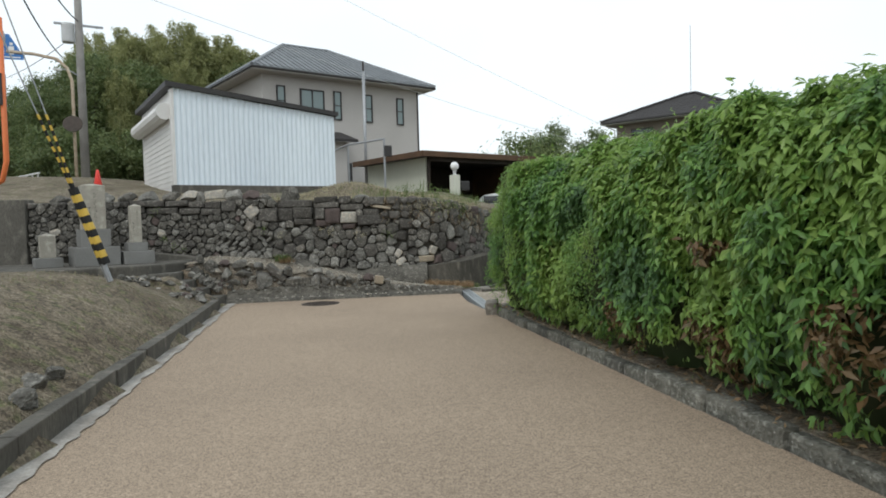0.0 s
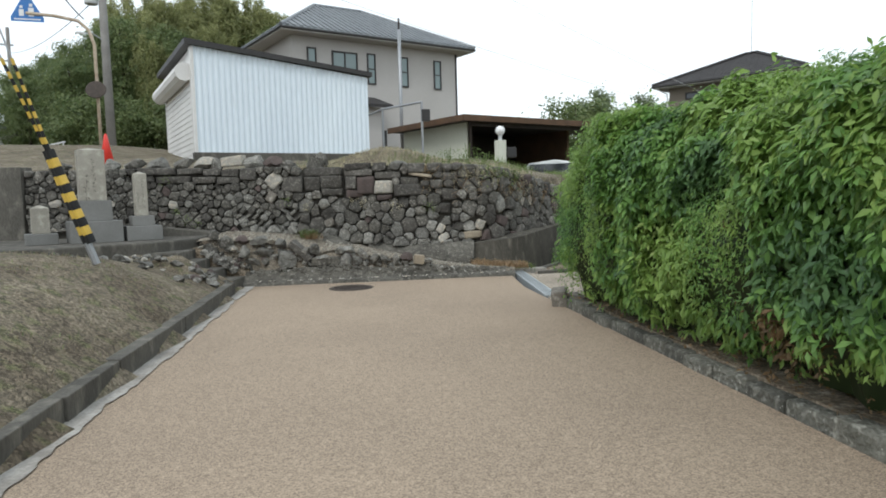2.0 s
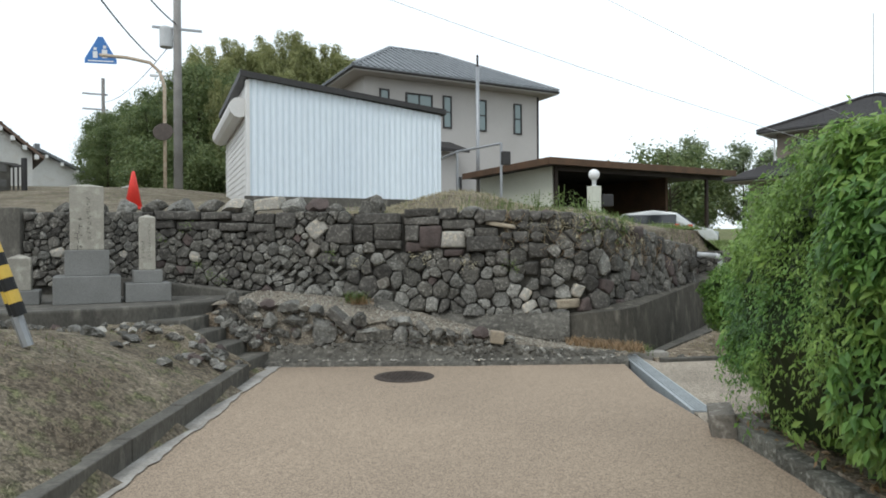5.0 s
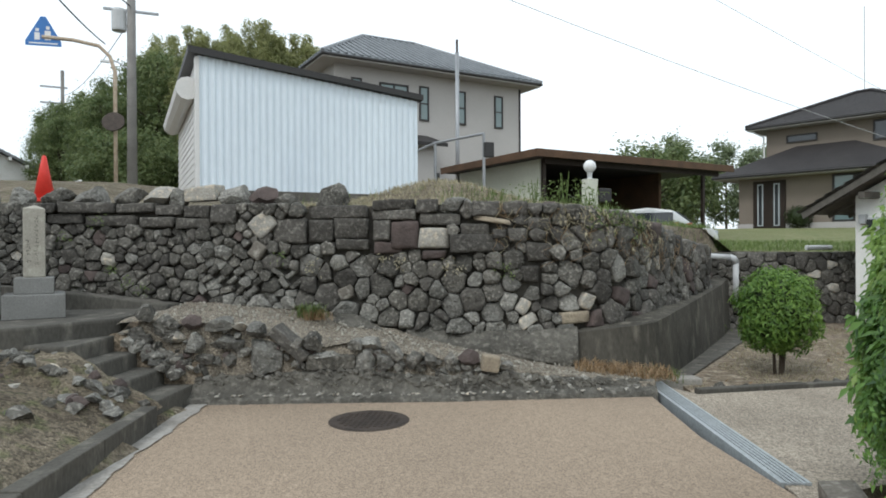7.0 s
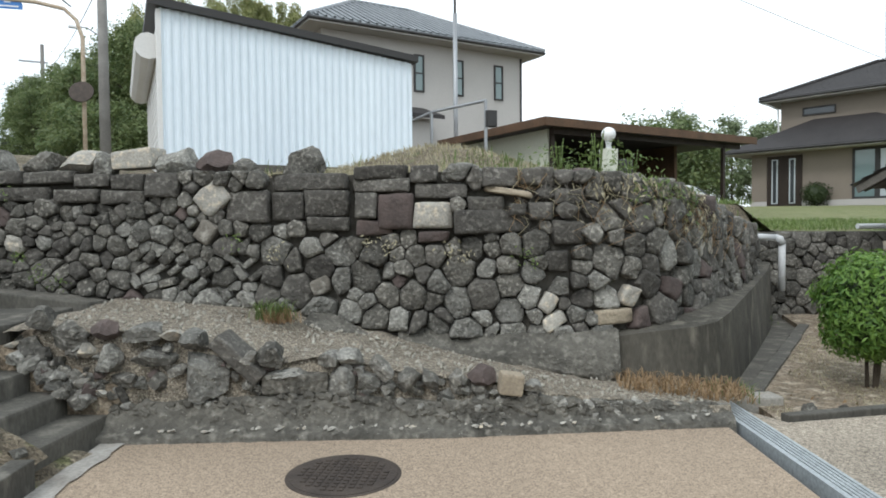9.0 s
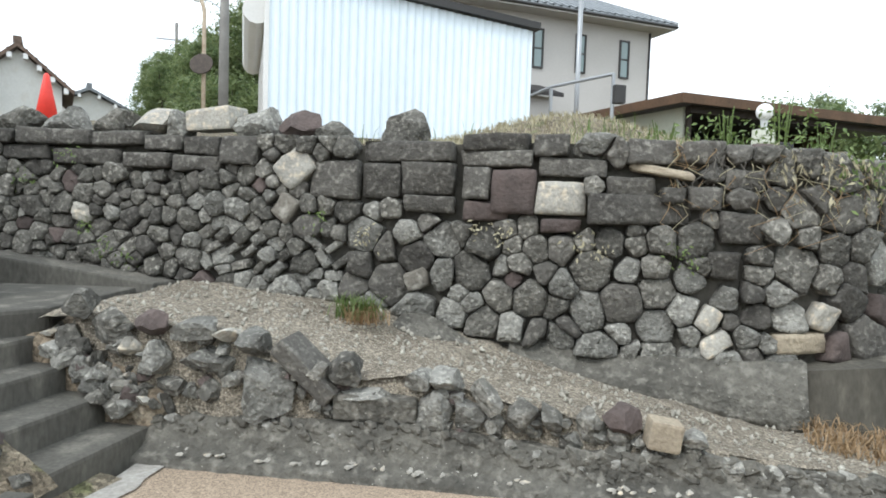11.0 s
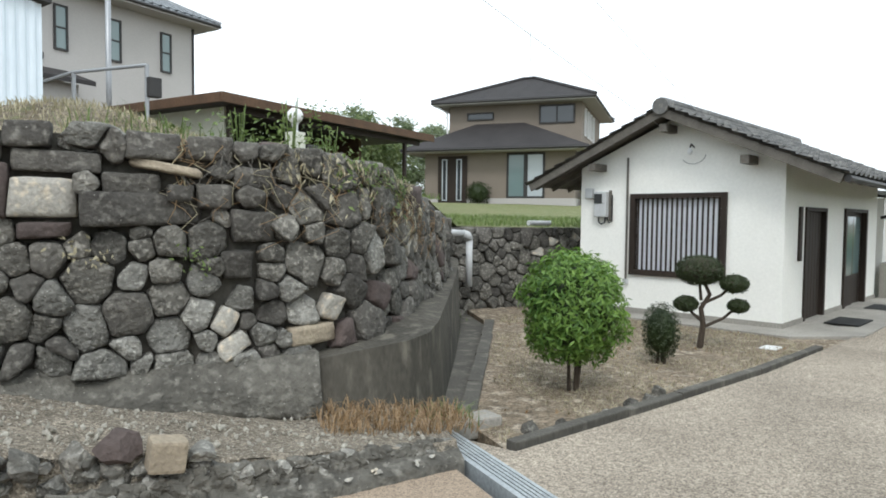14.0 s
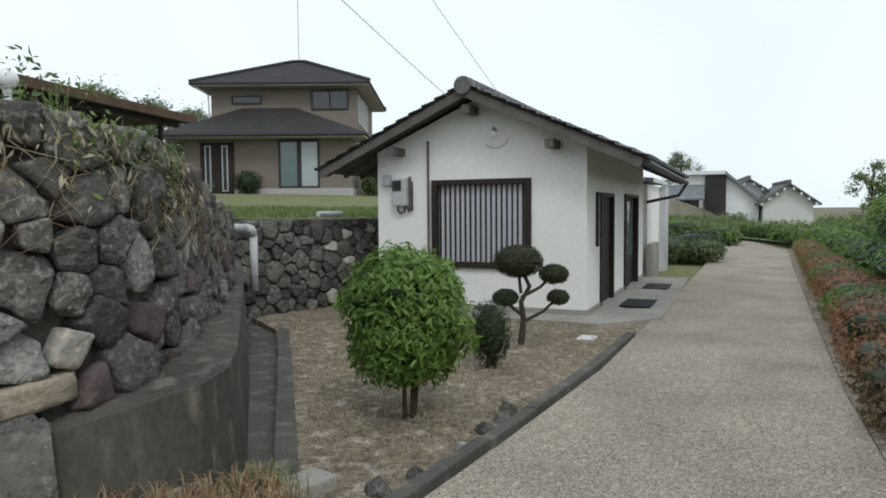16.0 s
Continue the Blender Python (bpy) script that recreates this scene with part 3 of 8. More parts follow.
# ---- the great dry-stone wall ----
WALL = [(-8.75, 13.78), (-8.0, 13.95), (-6.5, 14.25), (-5.0, 14.42), (-3.5, 14.55), (-2.0, 14.70), (-0.9, 14.84), (-0.25, 14.98), (0.15, 15.3), (0.55, 15.9), (1.28, 17.22), (2.0, 18.78), (2.2, 19.66), (2.36, 20.66)]


class Wall:
    """A wall face along a line; s runs along it, z up; the face leans back by batter."""

    def __init__(self, line, batter, z_ref):
        self.p = np.array(line, float)
        seg = np.linalg.norm(np.diff(self.p, axis=0), axis=1)
        self.s = np.concatenate([[0], np.cumsum(seg)])
        self.batter, self.z_ref = batter, z_ref

    def at(self, s, z, out=0.0):
        x, y = np.interp(s, self.s, self.p[:, 0]), np.interp(s, self.s, self.p[:, 1])
        n = self.normal(s)
        o = out + (self.z_ref - z) * self.batter
        return Vector((x + n.x * o, y + n.y * o, z))

    def normal(self, s):
        a, b = max(0, s - 0.25), min(self.s[-1], s + 0.25)
        dx = np.interp(b, self.s, self.p[:, 0]) - np.interp(a, self.s, self.p[:, 0])
        dy = np.interp(b, self.s, self.p[:, 1]) - np.interp(a, self.s, self.p[:, 1])
        return Vector((dy, -dx, 0)).normalized()

    def s_of_x(self, x):
        return float(np.interp(x, self.p[:, 0], self.s))


def clip(poly, nx, ny, c):
    """Keeps the side nx x + ny y <= c."""
    out = []
    for i, (x, y) in enumerate(poly):
        px, py = poly[i - 1]
        a, b = nx * px + ny * py - c, nx * x + ny * y - c
        if (a <= 0) != (b <= 0):
            k = a / (a - b)
            out.append((px + (x - px) * k, py + (y - py) * k))
        if b <= 0:
            out.append((x, y))
    return out


def voronoi(seeds, reach):
    """Cells round seeds (x, y) or (x, y, r): a larger r takes more room from its neighbours."""
    pts = np.array([(q[0], q[1], q[2] if len(q) > 2 else 0.0) for q in seeds])
    cells = []
    for i, (x, y, r) in enumerate(pts):
        poly = [(x - reach, y - reach), (x + reach, y - reach), (x + reach, y + reach), (x - reach, y + reach)]
        d = np.hypot(pts[:, 0] - x, pts[:, 1] - y)
        for j in np.argsort(d)[1:26]:
            if d[j] > 2.4 * reach:
                break
            qx, qy, qr = pts[j]
            poly = clip(poly, qx - x, qy - y, (qx * qx + qy * qy - x * x - y * y + r * r - qr * qr) / 2)
            if len(poly) < 3:
                break
        cells.append(poly)
    return cells


def stone_mesh(poly, rng, gap=0.005, proud=0.06, deep=0.12, round_off=2, rough=0.012, soft=0.02):
    """A stone from its outline in the wall's plane: an irregular rim, a rounded shoulder and a rough face. x, z in the plane, -y outwards."""
    cx, cy = sum(p[0] for p in poly) / len(poly), sum(p[1] for p in poly) / len(poly)
    ring = list(poly)
    for q in range(round_off):
        nr = []
        c = 0.16 if q == 0 else 0.22
        for i, (x, y) in enumerate(ring):
            px, py = ring[i - 1]
            L = math.hypot(x - px, y - py)
            if L < 0.018:
                nr.append(((x + px) / 2, (y + py) / 2))
            else:
                c2 = min(c, soft / L)
                nr += [(px * (1 - c2) + x * c2, py * (1 - c2) + y * c2), (px * c2 + x * (1 - c2), py * c2 + y * (1 - c2))]
                if q == round_off - 1 and L > 0.12:
                    nr.insert(-1, ((px + x) / 2, (py + y) / 2))
        ring = nr
    size = max(0.05, min(math.hypot(x - cx, y - cy) for x, y in ring))
    n = len(ring)
    o3 = Vector((rng.uniform(0, 90), rng.uniform(0, 90), rng.uniform(0, 90)))
    tx, ty = rng.uniform(-0.22, 0.22), rng.uniform(-0.22, 0.22)
    vs = []
    for f, out in ((0.95, -deep), (1.0, 0.0), (0.99, proud * 0.62), (0.935, proud * 0.93), (0.68, proud), (0.34, proud * 1.03)):
        for x, y in ring:
            k = max(0.2, (f if f < 0.8 or out < 0 else 1 - min(1 - f, (1 - f) * 0.13 / size)) - gap / size)
            ax, ay = (x - cx) * k, (y - cy) * k
            p = Vector((cx + ax, out * 2, cy + ay))
            wob = (noise.noise(p * 9 + o3) + noise.noise(p * 27 + o3) * 0.5) * rough * 1.1
            o = out
            if out > 0.01:
                o += (ax * tx + ay * ty) + noise.noise(p * 13 + o3) * rough + noise.noise(p * 34 + o3) * rough * 0.7
            r = max(0.03, math.hypot(ax, ay))
            vs.append((cx + ax * (1 + wob / r), -o, cy + ay * (1 + wob / r)))
    vs.append((cx, -(proud * 1.04 + noise.noise(o3) * rough), cy))
    fs = [(r * n + i, r * n + (i + 1) % n, (r + 1) * n + (i + 1) % n, (r + 1) * n + i) for r in range(5) for i in range(n)]
    fs += [(5 * n + i, 5 * n + (i + 1) % n, 6 * n) for i in range(n)]
    return vs, fs, (cx, cy)


def lay_stone(wall, poly, parent, material, rng, name="stone", proud=0.06, out=0.0, smooth=True, **kw):
    vs, fs, (cs, cz) = stone_mesh(poly, rng, proud=proud, **kw)
    n = wall.normal(cs)
    t = Vector((-n.y, n.x, 0))
    o = wall.at(cs, cz, out)
    world_v = [tuple(o + t * (x - cs) + Vector((0, 0, 1)) * (z - cz) - n * y + n * wall.batter * (cz - z)) for x, y, z in vs]
    me = raw_mesh(name, world_v, fs, material, smooth)
    ob = new(name, me)
    ob.parent = parent
    ob.matrix_parent_inverse = parent.matrix_basis.inverted()
    return ob


big = Wall(WALL, 0.045, 2.1)
sx = big.s_of_x
S_END = big.s[-1]
FOOT = ([sx(x) for x in (-8.75, -7.5, -5.8, -5.0, -4.3, -3.4, -2.6, -1.6, -0.75)] + [sx(0.3), sx(1.38), sx(2.3), S_END], [1.0, 1.0, 0.97, 0.90, 0.85, 0.78, 0.6, 0.52, 0.55, 0.62, 0.76, 0.84, 0.88])
TOP = ([sx(x) for x in (-8.75, -6.5, -4.3, -3.4, -2.5, -1.9, -1.2, -0.2)] + [sx(0.35), sx(1.38), sx(2.3), S_END], [2.12, 2.12, 2.10, 2.10, 2.14, 2.14, 2.10, 2.05, 1.95, 1.64, 1.48, 1.42])
foot_z = lambda s: lerp(*FOOT, s)
top_z = lambda s: lerp(*TOP, s)

wall_root = thing("wall_terrace", (*WALL[5], 0), "dark dry-stone terrace wall of rough fitted stones", "wall", kind="structure")
# backing that closes the joints
bs = list(np.linspace(0, S_END, 70))
bv = [tuple(big.at(s, z, -0.03)) for s in bs for z in (-0.3, top_z(s) - 0.06)] + [tuple(big.at(s, z, -0.45)) for s in bs for z in (-0.3, top_z(s) - 0.06)]
K = 2 * len(bs)
bf = []
for i in range(len(bs) - 1):
    bf += [(2 * i, 2 * i + 2, 2 * i + 3, 2 * i + 1), (2 * i + 1, 2 * i + 3, K + 2 * i + 3, K + 2 * i + 1), (K + 2 * i, K + 2 * i + 1, K + 2 * i + 3, K + 2 * i + 2)]
part("core", raw_mesh("core", bv, bf, M_JOINT), M_JOINT, wall_root, "dark earth packing")

rng = random.Random(11)
SPECIAL = [  # x, z, half width, half height, turn, material, proud
    (-4.23, 1.85, 0.155, 0.14, 42, M_STONE_P, 0.10),
    (-1.06, 0.83, 0.10, 0.075, 55, M_STONE_P, 0.09), (-1.0, 0.66, 0.125, 0.075, 28, M_STONE_P, 0.09), (-0.30, 0.88, 0.085, 0.10, -25, M_STONE_P, 0.07), (-0.44, 0.69, 0.20, 0.075, 3, M_STONE_T, 0.09),
    (-1.42, 1.88, 0.24, 0.035, -9, M_STONE_T, 0.11), (-4.3, 1.52, 0.10, 0.115, -35, M_KERB, 0.10), (-3.2, 1.0, 0.10, 0.085, 20, M_KERB, 0.09)]
# long squared blocks of the two top courses, and of the band below them: x, z, x, z
COPING = [(-6.81, 1.99, -6.08, 2.14), (-6.08, 2.0, -5.58, 2.12), (-6.95, 1.86, -6.49, 2.0), (-6.49, 1.83, -5.8, 1.97), (-5.8, 1.81, -5.33, 1.94), (-5.58, 1.96, -5.25, 2.1), (-5.26, 1.93, -4.9, 2.09), (-5.33, 1.8, -4.89, 1.93), (-4.89, 1.86, -4.57, 2.1), (-3.68, 1.91, -2.93, 2.08), (-2.9, 2.01, -2.37, 2.14), (-2.9, 1.88, -2.33, 2.01), (-2.35, 1.98, -2.08, 2.15), (-2.32, 1.82, -1.79, 1.97), (-1.67, 1.93, -1.32, 2.11), (-1.3, 1.94, -0.98, 2.11)]
BAND = [(-3.67, 1.62, -3.36, 1.9), (-3.36, 1.66, -2.93, 1.92), (-2.87, 1.64, -2.66, 1.88), (-2.65, 1.53, -2.32, 1.88), (-2.32, 1.53, -1.95, 1.8), (-1.94, 1.49, -1.19, 1.71), (-1.81, 1.66, -1.45, 1.84), (-1.43, 1.65, -1.25, 1.77), (-1.24, 1.61, -1.01, 1.78), (-2.86, 1.48, -2.51, 1.63), (-3.34, 1.52, -2.92, 1.66), (-4.11, 1.61, -3.68, 1.91), (-1.01, 1.75, -0.71, 1.91), (-1.02, 1.38, -0.71, 1.61), (-1.08, 1.12, -0.86, 1.32), (-2.28, 1.41, -1.97, 1.52)]
BRICKS = [(-5.0 + 0.16 * k + 0.07 * (j % 2), 1.06 + 0.12 * j - 0.01 * k, rng.uniform(0.07, 0.10), rng.uniform(0.03, 0.05), rng.choice((38, 42, 35, -48, 8)) + rng.uniform(-8, 8)) for j in range(3) for k in range(8) if rng.random() < 0.72]


def free_of_blocks(s, z, pad):
    """Outside every block that is laid singly."""
    if any(sx(x0) - pad < s < sx(x1) + pad and z0 - pad < z < z1 + pad for x0, z0, x1, z1 in COPING + BAND):
        return False
    if any(math.hypot(s - sx(x), z - zz) < hw * 0.8 + pad for x, zz, hw, hh, _ in BRICKS):
        return False
    return not any(abs(s - sx(x)) < hw * 0.9 + pad and abs(z - zz) < hh * 0.9 + pad for x, zz, hw, hh, *_ in SPECIAL)


def turned_block(x, z, hw, hh, turn):
    c, sn = math.cos(radians(turn)), math.sin(radians(turn))
    poly = []
    for a, b in ((-1, -0.95), (-0.15, -1), (0.95, -0.95), (1, 0.1), (0.92, 1), (-0.2, 0.97), (-1, 0.92), (-1.02, -0.1)):
        a, b = a * hw * rng.uniform(0.93, 1.05), b * hh * rng.uniform(0.93, 1.05)
        poly.append((sx(x) + a * c - b * sn, z + a * sn + b * c))
    return poly


for x, z, hw, hh, turn, m, proud in SPECIAL:
    lay_stone(big, turned_block(x, z, hw, hh, turn), wall_root, m, rng, proud=proud, round_off=1, gap=0.003, soft=0.012)
for x, z, hw, hh, turn in BRICKS:
    lay_stone(big, turned_block(x, z, hw, hh, turn), wall_root, M_STONE_G if rng.random() < 0.6 else M_STONE, rng, proud=rng.uniform(0.04, 0.09), round_off=1, gap=0.002, rough=0.007, soft=0.008)
for k, (x0, z0, x1, z1) in enumerate(COPING + BAND):
    d = [rng.uniform(-0.013, 0.013) for _ in range(8)]
    a, b = sx(x0), sx(x1)
    poly = [(a + d[0], z0 + d[1]), ((a + b) / 2, z0 + d[1] * 0.5), (b + d[2], z0 + d[3]), (b + d[4], z1 + d[5]), ((a + b) / 2, z1 + d[5] * 0.4), (a + d[6], z1 + d[7])]
    m = M_STONE_P if k == len(COPING) + 4 else M_STONE_R if k in (len(COPING) + 3, len(COPING) + 9, len(COPING) + 15) else M_STONE_B
    lay_stone(big, poly, wall_root, m, rng, proud=rng.uniform(0.07, 0.12), round_off=1, gap=0.003, rough=0.012, soft=0.012)

# rubble of all sizes fitted between and below them
seeds = []
tries = 0
while tries < 26000:
    tries += 1
    s = rng.uniform(0, S_END)
    lo, hi = foot_z(s) - 0.03, top_z(s) - 0.03
    z = rng.uniform(lo, hi)
    if s < sx(-4.3):
        r = rng.uniform(0.045, 0.11)
        zs = 1.35
    elif s < sx(-0.4):
        r = rng.choice((rng.uniform(0.09, 0.15), rng.uniform(0.05, 0.12))) if z < 1.5 else rng.uniform(0.055, 0.11)
        zs = 1.0
    else:
        r = rng.uniform(0.075, 0.165)
        zs = 0.95
    if not free_of_blocks(s, z, r * 0.55):
        continue
    if all((s - q[0]) ** 2 + ((z - q[1]) * zs) ** 2 > (0.93 * (r + q[2])) ** 2 for q in seeds):
        seeds.append((s, z, r))
extra = []
for x0, z0, x1, z1 in COPING + BAND:
    nx, nz = max(2, int((sx(x1) - sx(x0)) / 0.09)), max(2, int((z1 - z0) / 0.08))
    extra += [(sx(x0) + 0.04 + (sx(x1) - sx(x0) - 0.08) * i / (nx - 1), z0 + 0.035 + (z1 - z0 - 0.07) * j / (nz - 1), 0.035) for i in range(nx) for j in range(nz)]
extra += [(sx(x), z, hh) for x, z, hw, hh, _ in BRICKS] + [(sx(x) + i * hw * 0.55, z, hh * 0.8) for x, z, hw, hh, *_ in SPECIAL for i in (-1, 0, 1)]
cells = voronoi(seeds + extra, 0.25)[:len(seeds)]
for (s, z, r0), poly in zip(seeds, cells):
    poly = clip(poly, 0, 1, top_z(s) + 0.01)
    poly = clip(poly, 0, -1, -(foot_z(s) - 0.03))
    poly = clip(clip(poly, 1, 0, S_END), -1, 0, 0)
    # a broken corner or a straight split side
    for _ in range(2):
        a = rng.uniform(0, 2 * math.pi)
        poly = clip(poly, math.cos(a), math.sin(a), s * math.cos(a) + z * math.sin(a) + r0 * rng.uniform(1.0, 1.5)) if len(poly) > 2 else poly
    if len(poly) < 3:
        continue
    w = max(p[0] for p in poly) - min(p[0] for p in poly)
    if w < 0.05:
        continue
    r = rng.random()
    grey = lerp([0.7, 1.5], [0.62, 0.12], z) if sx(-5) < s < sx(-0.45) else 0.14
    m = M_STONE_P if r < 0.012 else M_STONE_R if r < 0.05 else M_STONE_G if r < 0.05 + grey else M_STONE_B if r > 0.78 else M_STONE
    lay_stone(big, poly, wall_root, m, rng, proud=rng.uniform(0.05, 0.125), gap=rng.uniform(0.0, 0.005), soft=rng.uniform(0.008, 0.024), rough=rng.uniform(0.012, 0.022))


def rock_shape(seed, flat=1.0, n_sub=3, rough=0.22):
    """A rough block about one metre across: a ball drawn towards a box, split by a few planes, with noise."""
    rng = random.Random(seed)
    bm = bmesh.new()
    bmesh.ops.create_icosphere(bm, subdivisions=n_sub, radius=0.5)
    planes = [(Vector((rng.uniform(-1, 1), rng.uniform(-1, 1), rng.uniform(-1, 1))).normalized(), rng.uniform(0.27, 0.42)) for _ in range(11)]
    o3 = Vector((seed * 7.3, 0, 0))
    for v in bm.verts:
        p = v.co.copy()
        top = max(abs(p.x), abs(p.y), abs(p.z))
        v.co = p * (1 - 0.8 + 0.8 * 0.47 / top)
        for nn, d in planes:
            k = v.co.dot(nn) - d
            if k > 0:
                v.co -= nn * k
        v.co += p.normalized() * (noise.noise(p * 3.1 + o3) * 0.22 + noise.noise(p * 9 + o3) * 0.14) * rough
        v.co.z *= flat
    return bm


def rock_mesh(name, seed, material, flat=1.0, n_sub=3):
    me = bpy.data.meshes.new(name)
    bm = rock_shape(seed, flat, n_sub)
    bm.to_mesh(me)
    bm.free()
    me.materials.append(material)
    return me


ROCKS = [rock_mesh("stone", i, M_STONE_R if i == 7 else M_STONE_G if i % 3 == 0 else M_STONE) for i in range(10)]
ROCKS_P = [rock_mesh("stone", 20 + i, M_STONE_P) for i in range(4)]


def put_rock(me, at, size, turn, parent=None, name="stone"):
    ob = new(name, me)
    m = Matrix.LocRotScale(at, Euler([radians(a) for a in turn]), Vector(size))
    if parent is not None:
        ob.parent = parent
        ob.matrix_parent_inverse = parent.matrix_basis.inverted()
    ob.matrix_basis = m
    return ob


# rough stones loose on the top of the wall
for x, z, w, h, p in ((-6.9, 2.2, 0.4, 0.26, 0), (-6.45, 2.2, 0.42, 0.3, 0), (-6.0, 2.2, 0.4, 0.28, 0), (-5.6, 2.21, 0.34, 0.3, 1), (-5.36, 2.2, 0.3, 0.26, 0), (-4.62, 2.19, 0.42, 0.34, 0), (-4.3, 2.18, 0.4, 0.3, 0), (-3.98, 2.12, 0.34, 0.26, 0),
                      (-7.3, 2.2, 0.4, 0.26, 0), (-7.75, 2.2, 0.4, 0.24, 0), (-8.2, 2.18, 0.42, 0.24, 0), (-1.86, 2.09, 0.4, 0.24, 0), (-0.7, 2.0, 0.4, 0.24, 0), (-0.3, 1.98, 0.4, 0.22, 0)):
    put_rock((ROCKS_P if p else ROCKS)[rng.randrange(4 if p else 10)], big.at(sx(x), z, -0.12), (w * 1.12, 0.4, h * 1.05), (rng.uniform(-12, 12), rng.uniform(-10, 10), rng.uniform(-15, 15)), wall_root)
bm_s = Shape(pose(*big.at(sx(-5.05), 2.15, -0.14), 2, -3, 5)).prism([(-0.2, -0.16), (0.21, -0.17), (0.23, 0.14), (-0.19, 0.15)], 0, [0.17, 0.2, 0.2, 0.18])
part("stone", bm_s, M_STONE_P, wall_root, "pale squared granite block", bevel=0.025)
dome = tagged(put_rock(ROCKS[4], (-3.5, 15.05, 2.2), (0.46, 0.36, 0.46), (0, 24, 10), None, "boulder"), "dark pointed boulder standing in the turf", "boulder")

# concrete retaining toe of the wall
TOE = [(-0.5, 14.68), (-0.2, 14.66), (0.35, 14.78), (0.6, 14.98), (0.82, 15.35), (1.68, 17.3), (2.5, 19.25), (2.82, 20.1), (3.05, 20.75)]
toe_top = [0.50, 0.55, 0.60, 0.62, 0.66, 0.75, 0.83, 0.87, 0.88]
tv, tf = [], []
for (x, y), z in zip(TOE, toe_top):
    k = TOE.index((x, y))
    a, b = TOE[max(0, k - 1)], TOE[min(len(TOE) - 1, k + 1)]
    n = Vector((b[1] - a[1], -(b[0] - a[0]))).normalized()
    tv += [(x, y, -0.25), (x - n.x * 0.05, y - n.y * 0.05, z), (x - n.x * 0.5, y - n.y * 0.5, z + 0.03), (x - n.x * 0.5, y - n.y * 0.5, -0.25)]
for i in range(len(TOE) - 1):
    tf += [(4 * i + j, 4 * i + 4 + j, 4 * i + 4 + (j + 1) % 4, 4 * i + (j + 1) % 4) for j in range(4)]
tf += [(0, 1, 2, 3), tuple(4 * (len(TOE) - 1) + j for j in (3, 2, 1, 0))]
part("concrete_toe", raw_mesh("concrete_toe", tv, tf, M_TOE), M_TOE, wall_root, "stained dark cast-concrete base")
# older broken mortar apron under the stones
av, af = [], []
ax_ = list(np.linspace(-2.45, -0.4, 60))
for x in ax_:
    y = 14.62 + 0.1 * (x + 2.7) / 1.9
    rag = 0.05 * noise.noise(Vector((x * 4, 0, 1))) + 0.03 * noise.noise(Vector((x * 13, 0, 1)))
    lo = lerp([-2.45, -1.7, -0.75, -0.4], [0.43, 0.29, 0.17, 0.14], x) + rag
    hi = foot_z(sx(x)) + 0.02 * noise.noise(Vector((x * 8, 3, 1)))
    ww = 0.05 * noise.noise(Vector((x * 3, 5, 1))) + 0.02 * noise.noise(Vector((x * 11, 5, 1)))
    av += [(x, y - 0.05, lo - 0.1), (x, y - 0.24 + ww, lo), (x, y - 0.25 + ww, lo + 0.05), (x, y - 0.16 + ww * 0.6, (lo + hi) / 2), (x, y - 0.06, hi + 0.01), (x, y + 0.2, hi)]
for i in range(len(ax_) - 1):
    af += [(6 * i + j, 6 * i + 6 + j, 6 * i + 7 + j, 6 * i + 1 + j) for j in range(5)]
part("mortar_apron", raw_mesh("mortar_apron", av, af, M_CONC_M, True), M_CONC_M, wall_root, "broken old mortar apron")
put_rock(rock_mesh("stone", 41, M_CONC_M, 0.5), (-2.98, 14.36, 0.58), (0.72, 0.42, 0.42), (22, 14, -4), wall_root)

# ---- gravel ledge and the low rubble wall below it ----
low_y = lambda x: 12.86 + (x + 4.85) * 0.17
low_top = lambda x: lerp([-4.85, -4.0, -3.6, -3.2, -2.8, -2.25, -1.5, -1.1, 0.1], [0.84, 0.80, 0.68, 0.56, 0.60, 0.50, 0.38, 0.29, 0.16], x)
kerb_top = lambda x: lerp([-4.4, -4.1, -2.8, -1.9, -1.1, 0.35], [0.20, 0.25, 0.30, 0.22, 0.22, 0.10], x)
kerb_y = lambda x: lerp([-4.4, -3.92, -2.44, -1.81, 0.35], [12.72, 12.79, 13.02, 13.12, 13.66], x)
lv, lf = [], []
lx_ = list(np.linspace(-5.15, 0.35, 90))
for x in lx_:
    y0 = low_y(x) + 0.06
    y1 = 14.42 + (x + 5) * 0.095
    z0, z1 = low_top(x) - 0.04, lerp([-5.6, -4.3, -3.4, -2.6, -1.6, -0.75, 0.3], [0.93, 0.84, 0.76, 0.54, 0.32, 0.16, 0.08], x)
    for k in range(15):
        a = k / 14
        lv.append((x, y0 + (y1 - y0) * a, z0 + (z1 - z0) * a + 0.03 * noise.noise(Vector((x * 3, a * 5, 2))) + 0.018 * noise.noise(Vector((x * 9, a * 14, 2)))))
for i in range(len(lx_) - 1):
    lf += [(15 * i + j, 15 * i + 15 + j, 15 * i + 16 + j, 15 * i + 1 + j) for j in range(14)]
tagged(part("ledge", raw_mesh("ledge", lv, lf, M_SCREE, True), M_SCREE), "sloping ledge of loose dry gravel and shell bits", "gravel ledge", kind="structure")

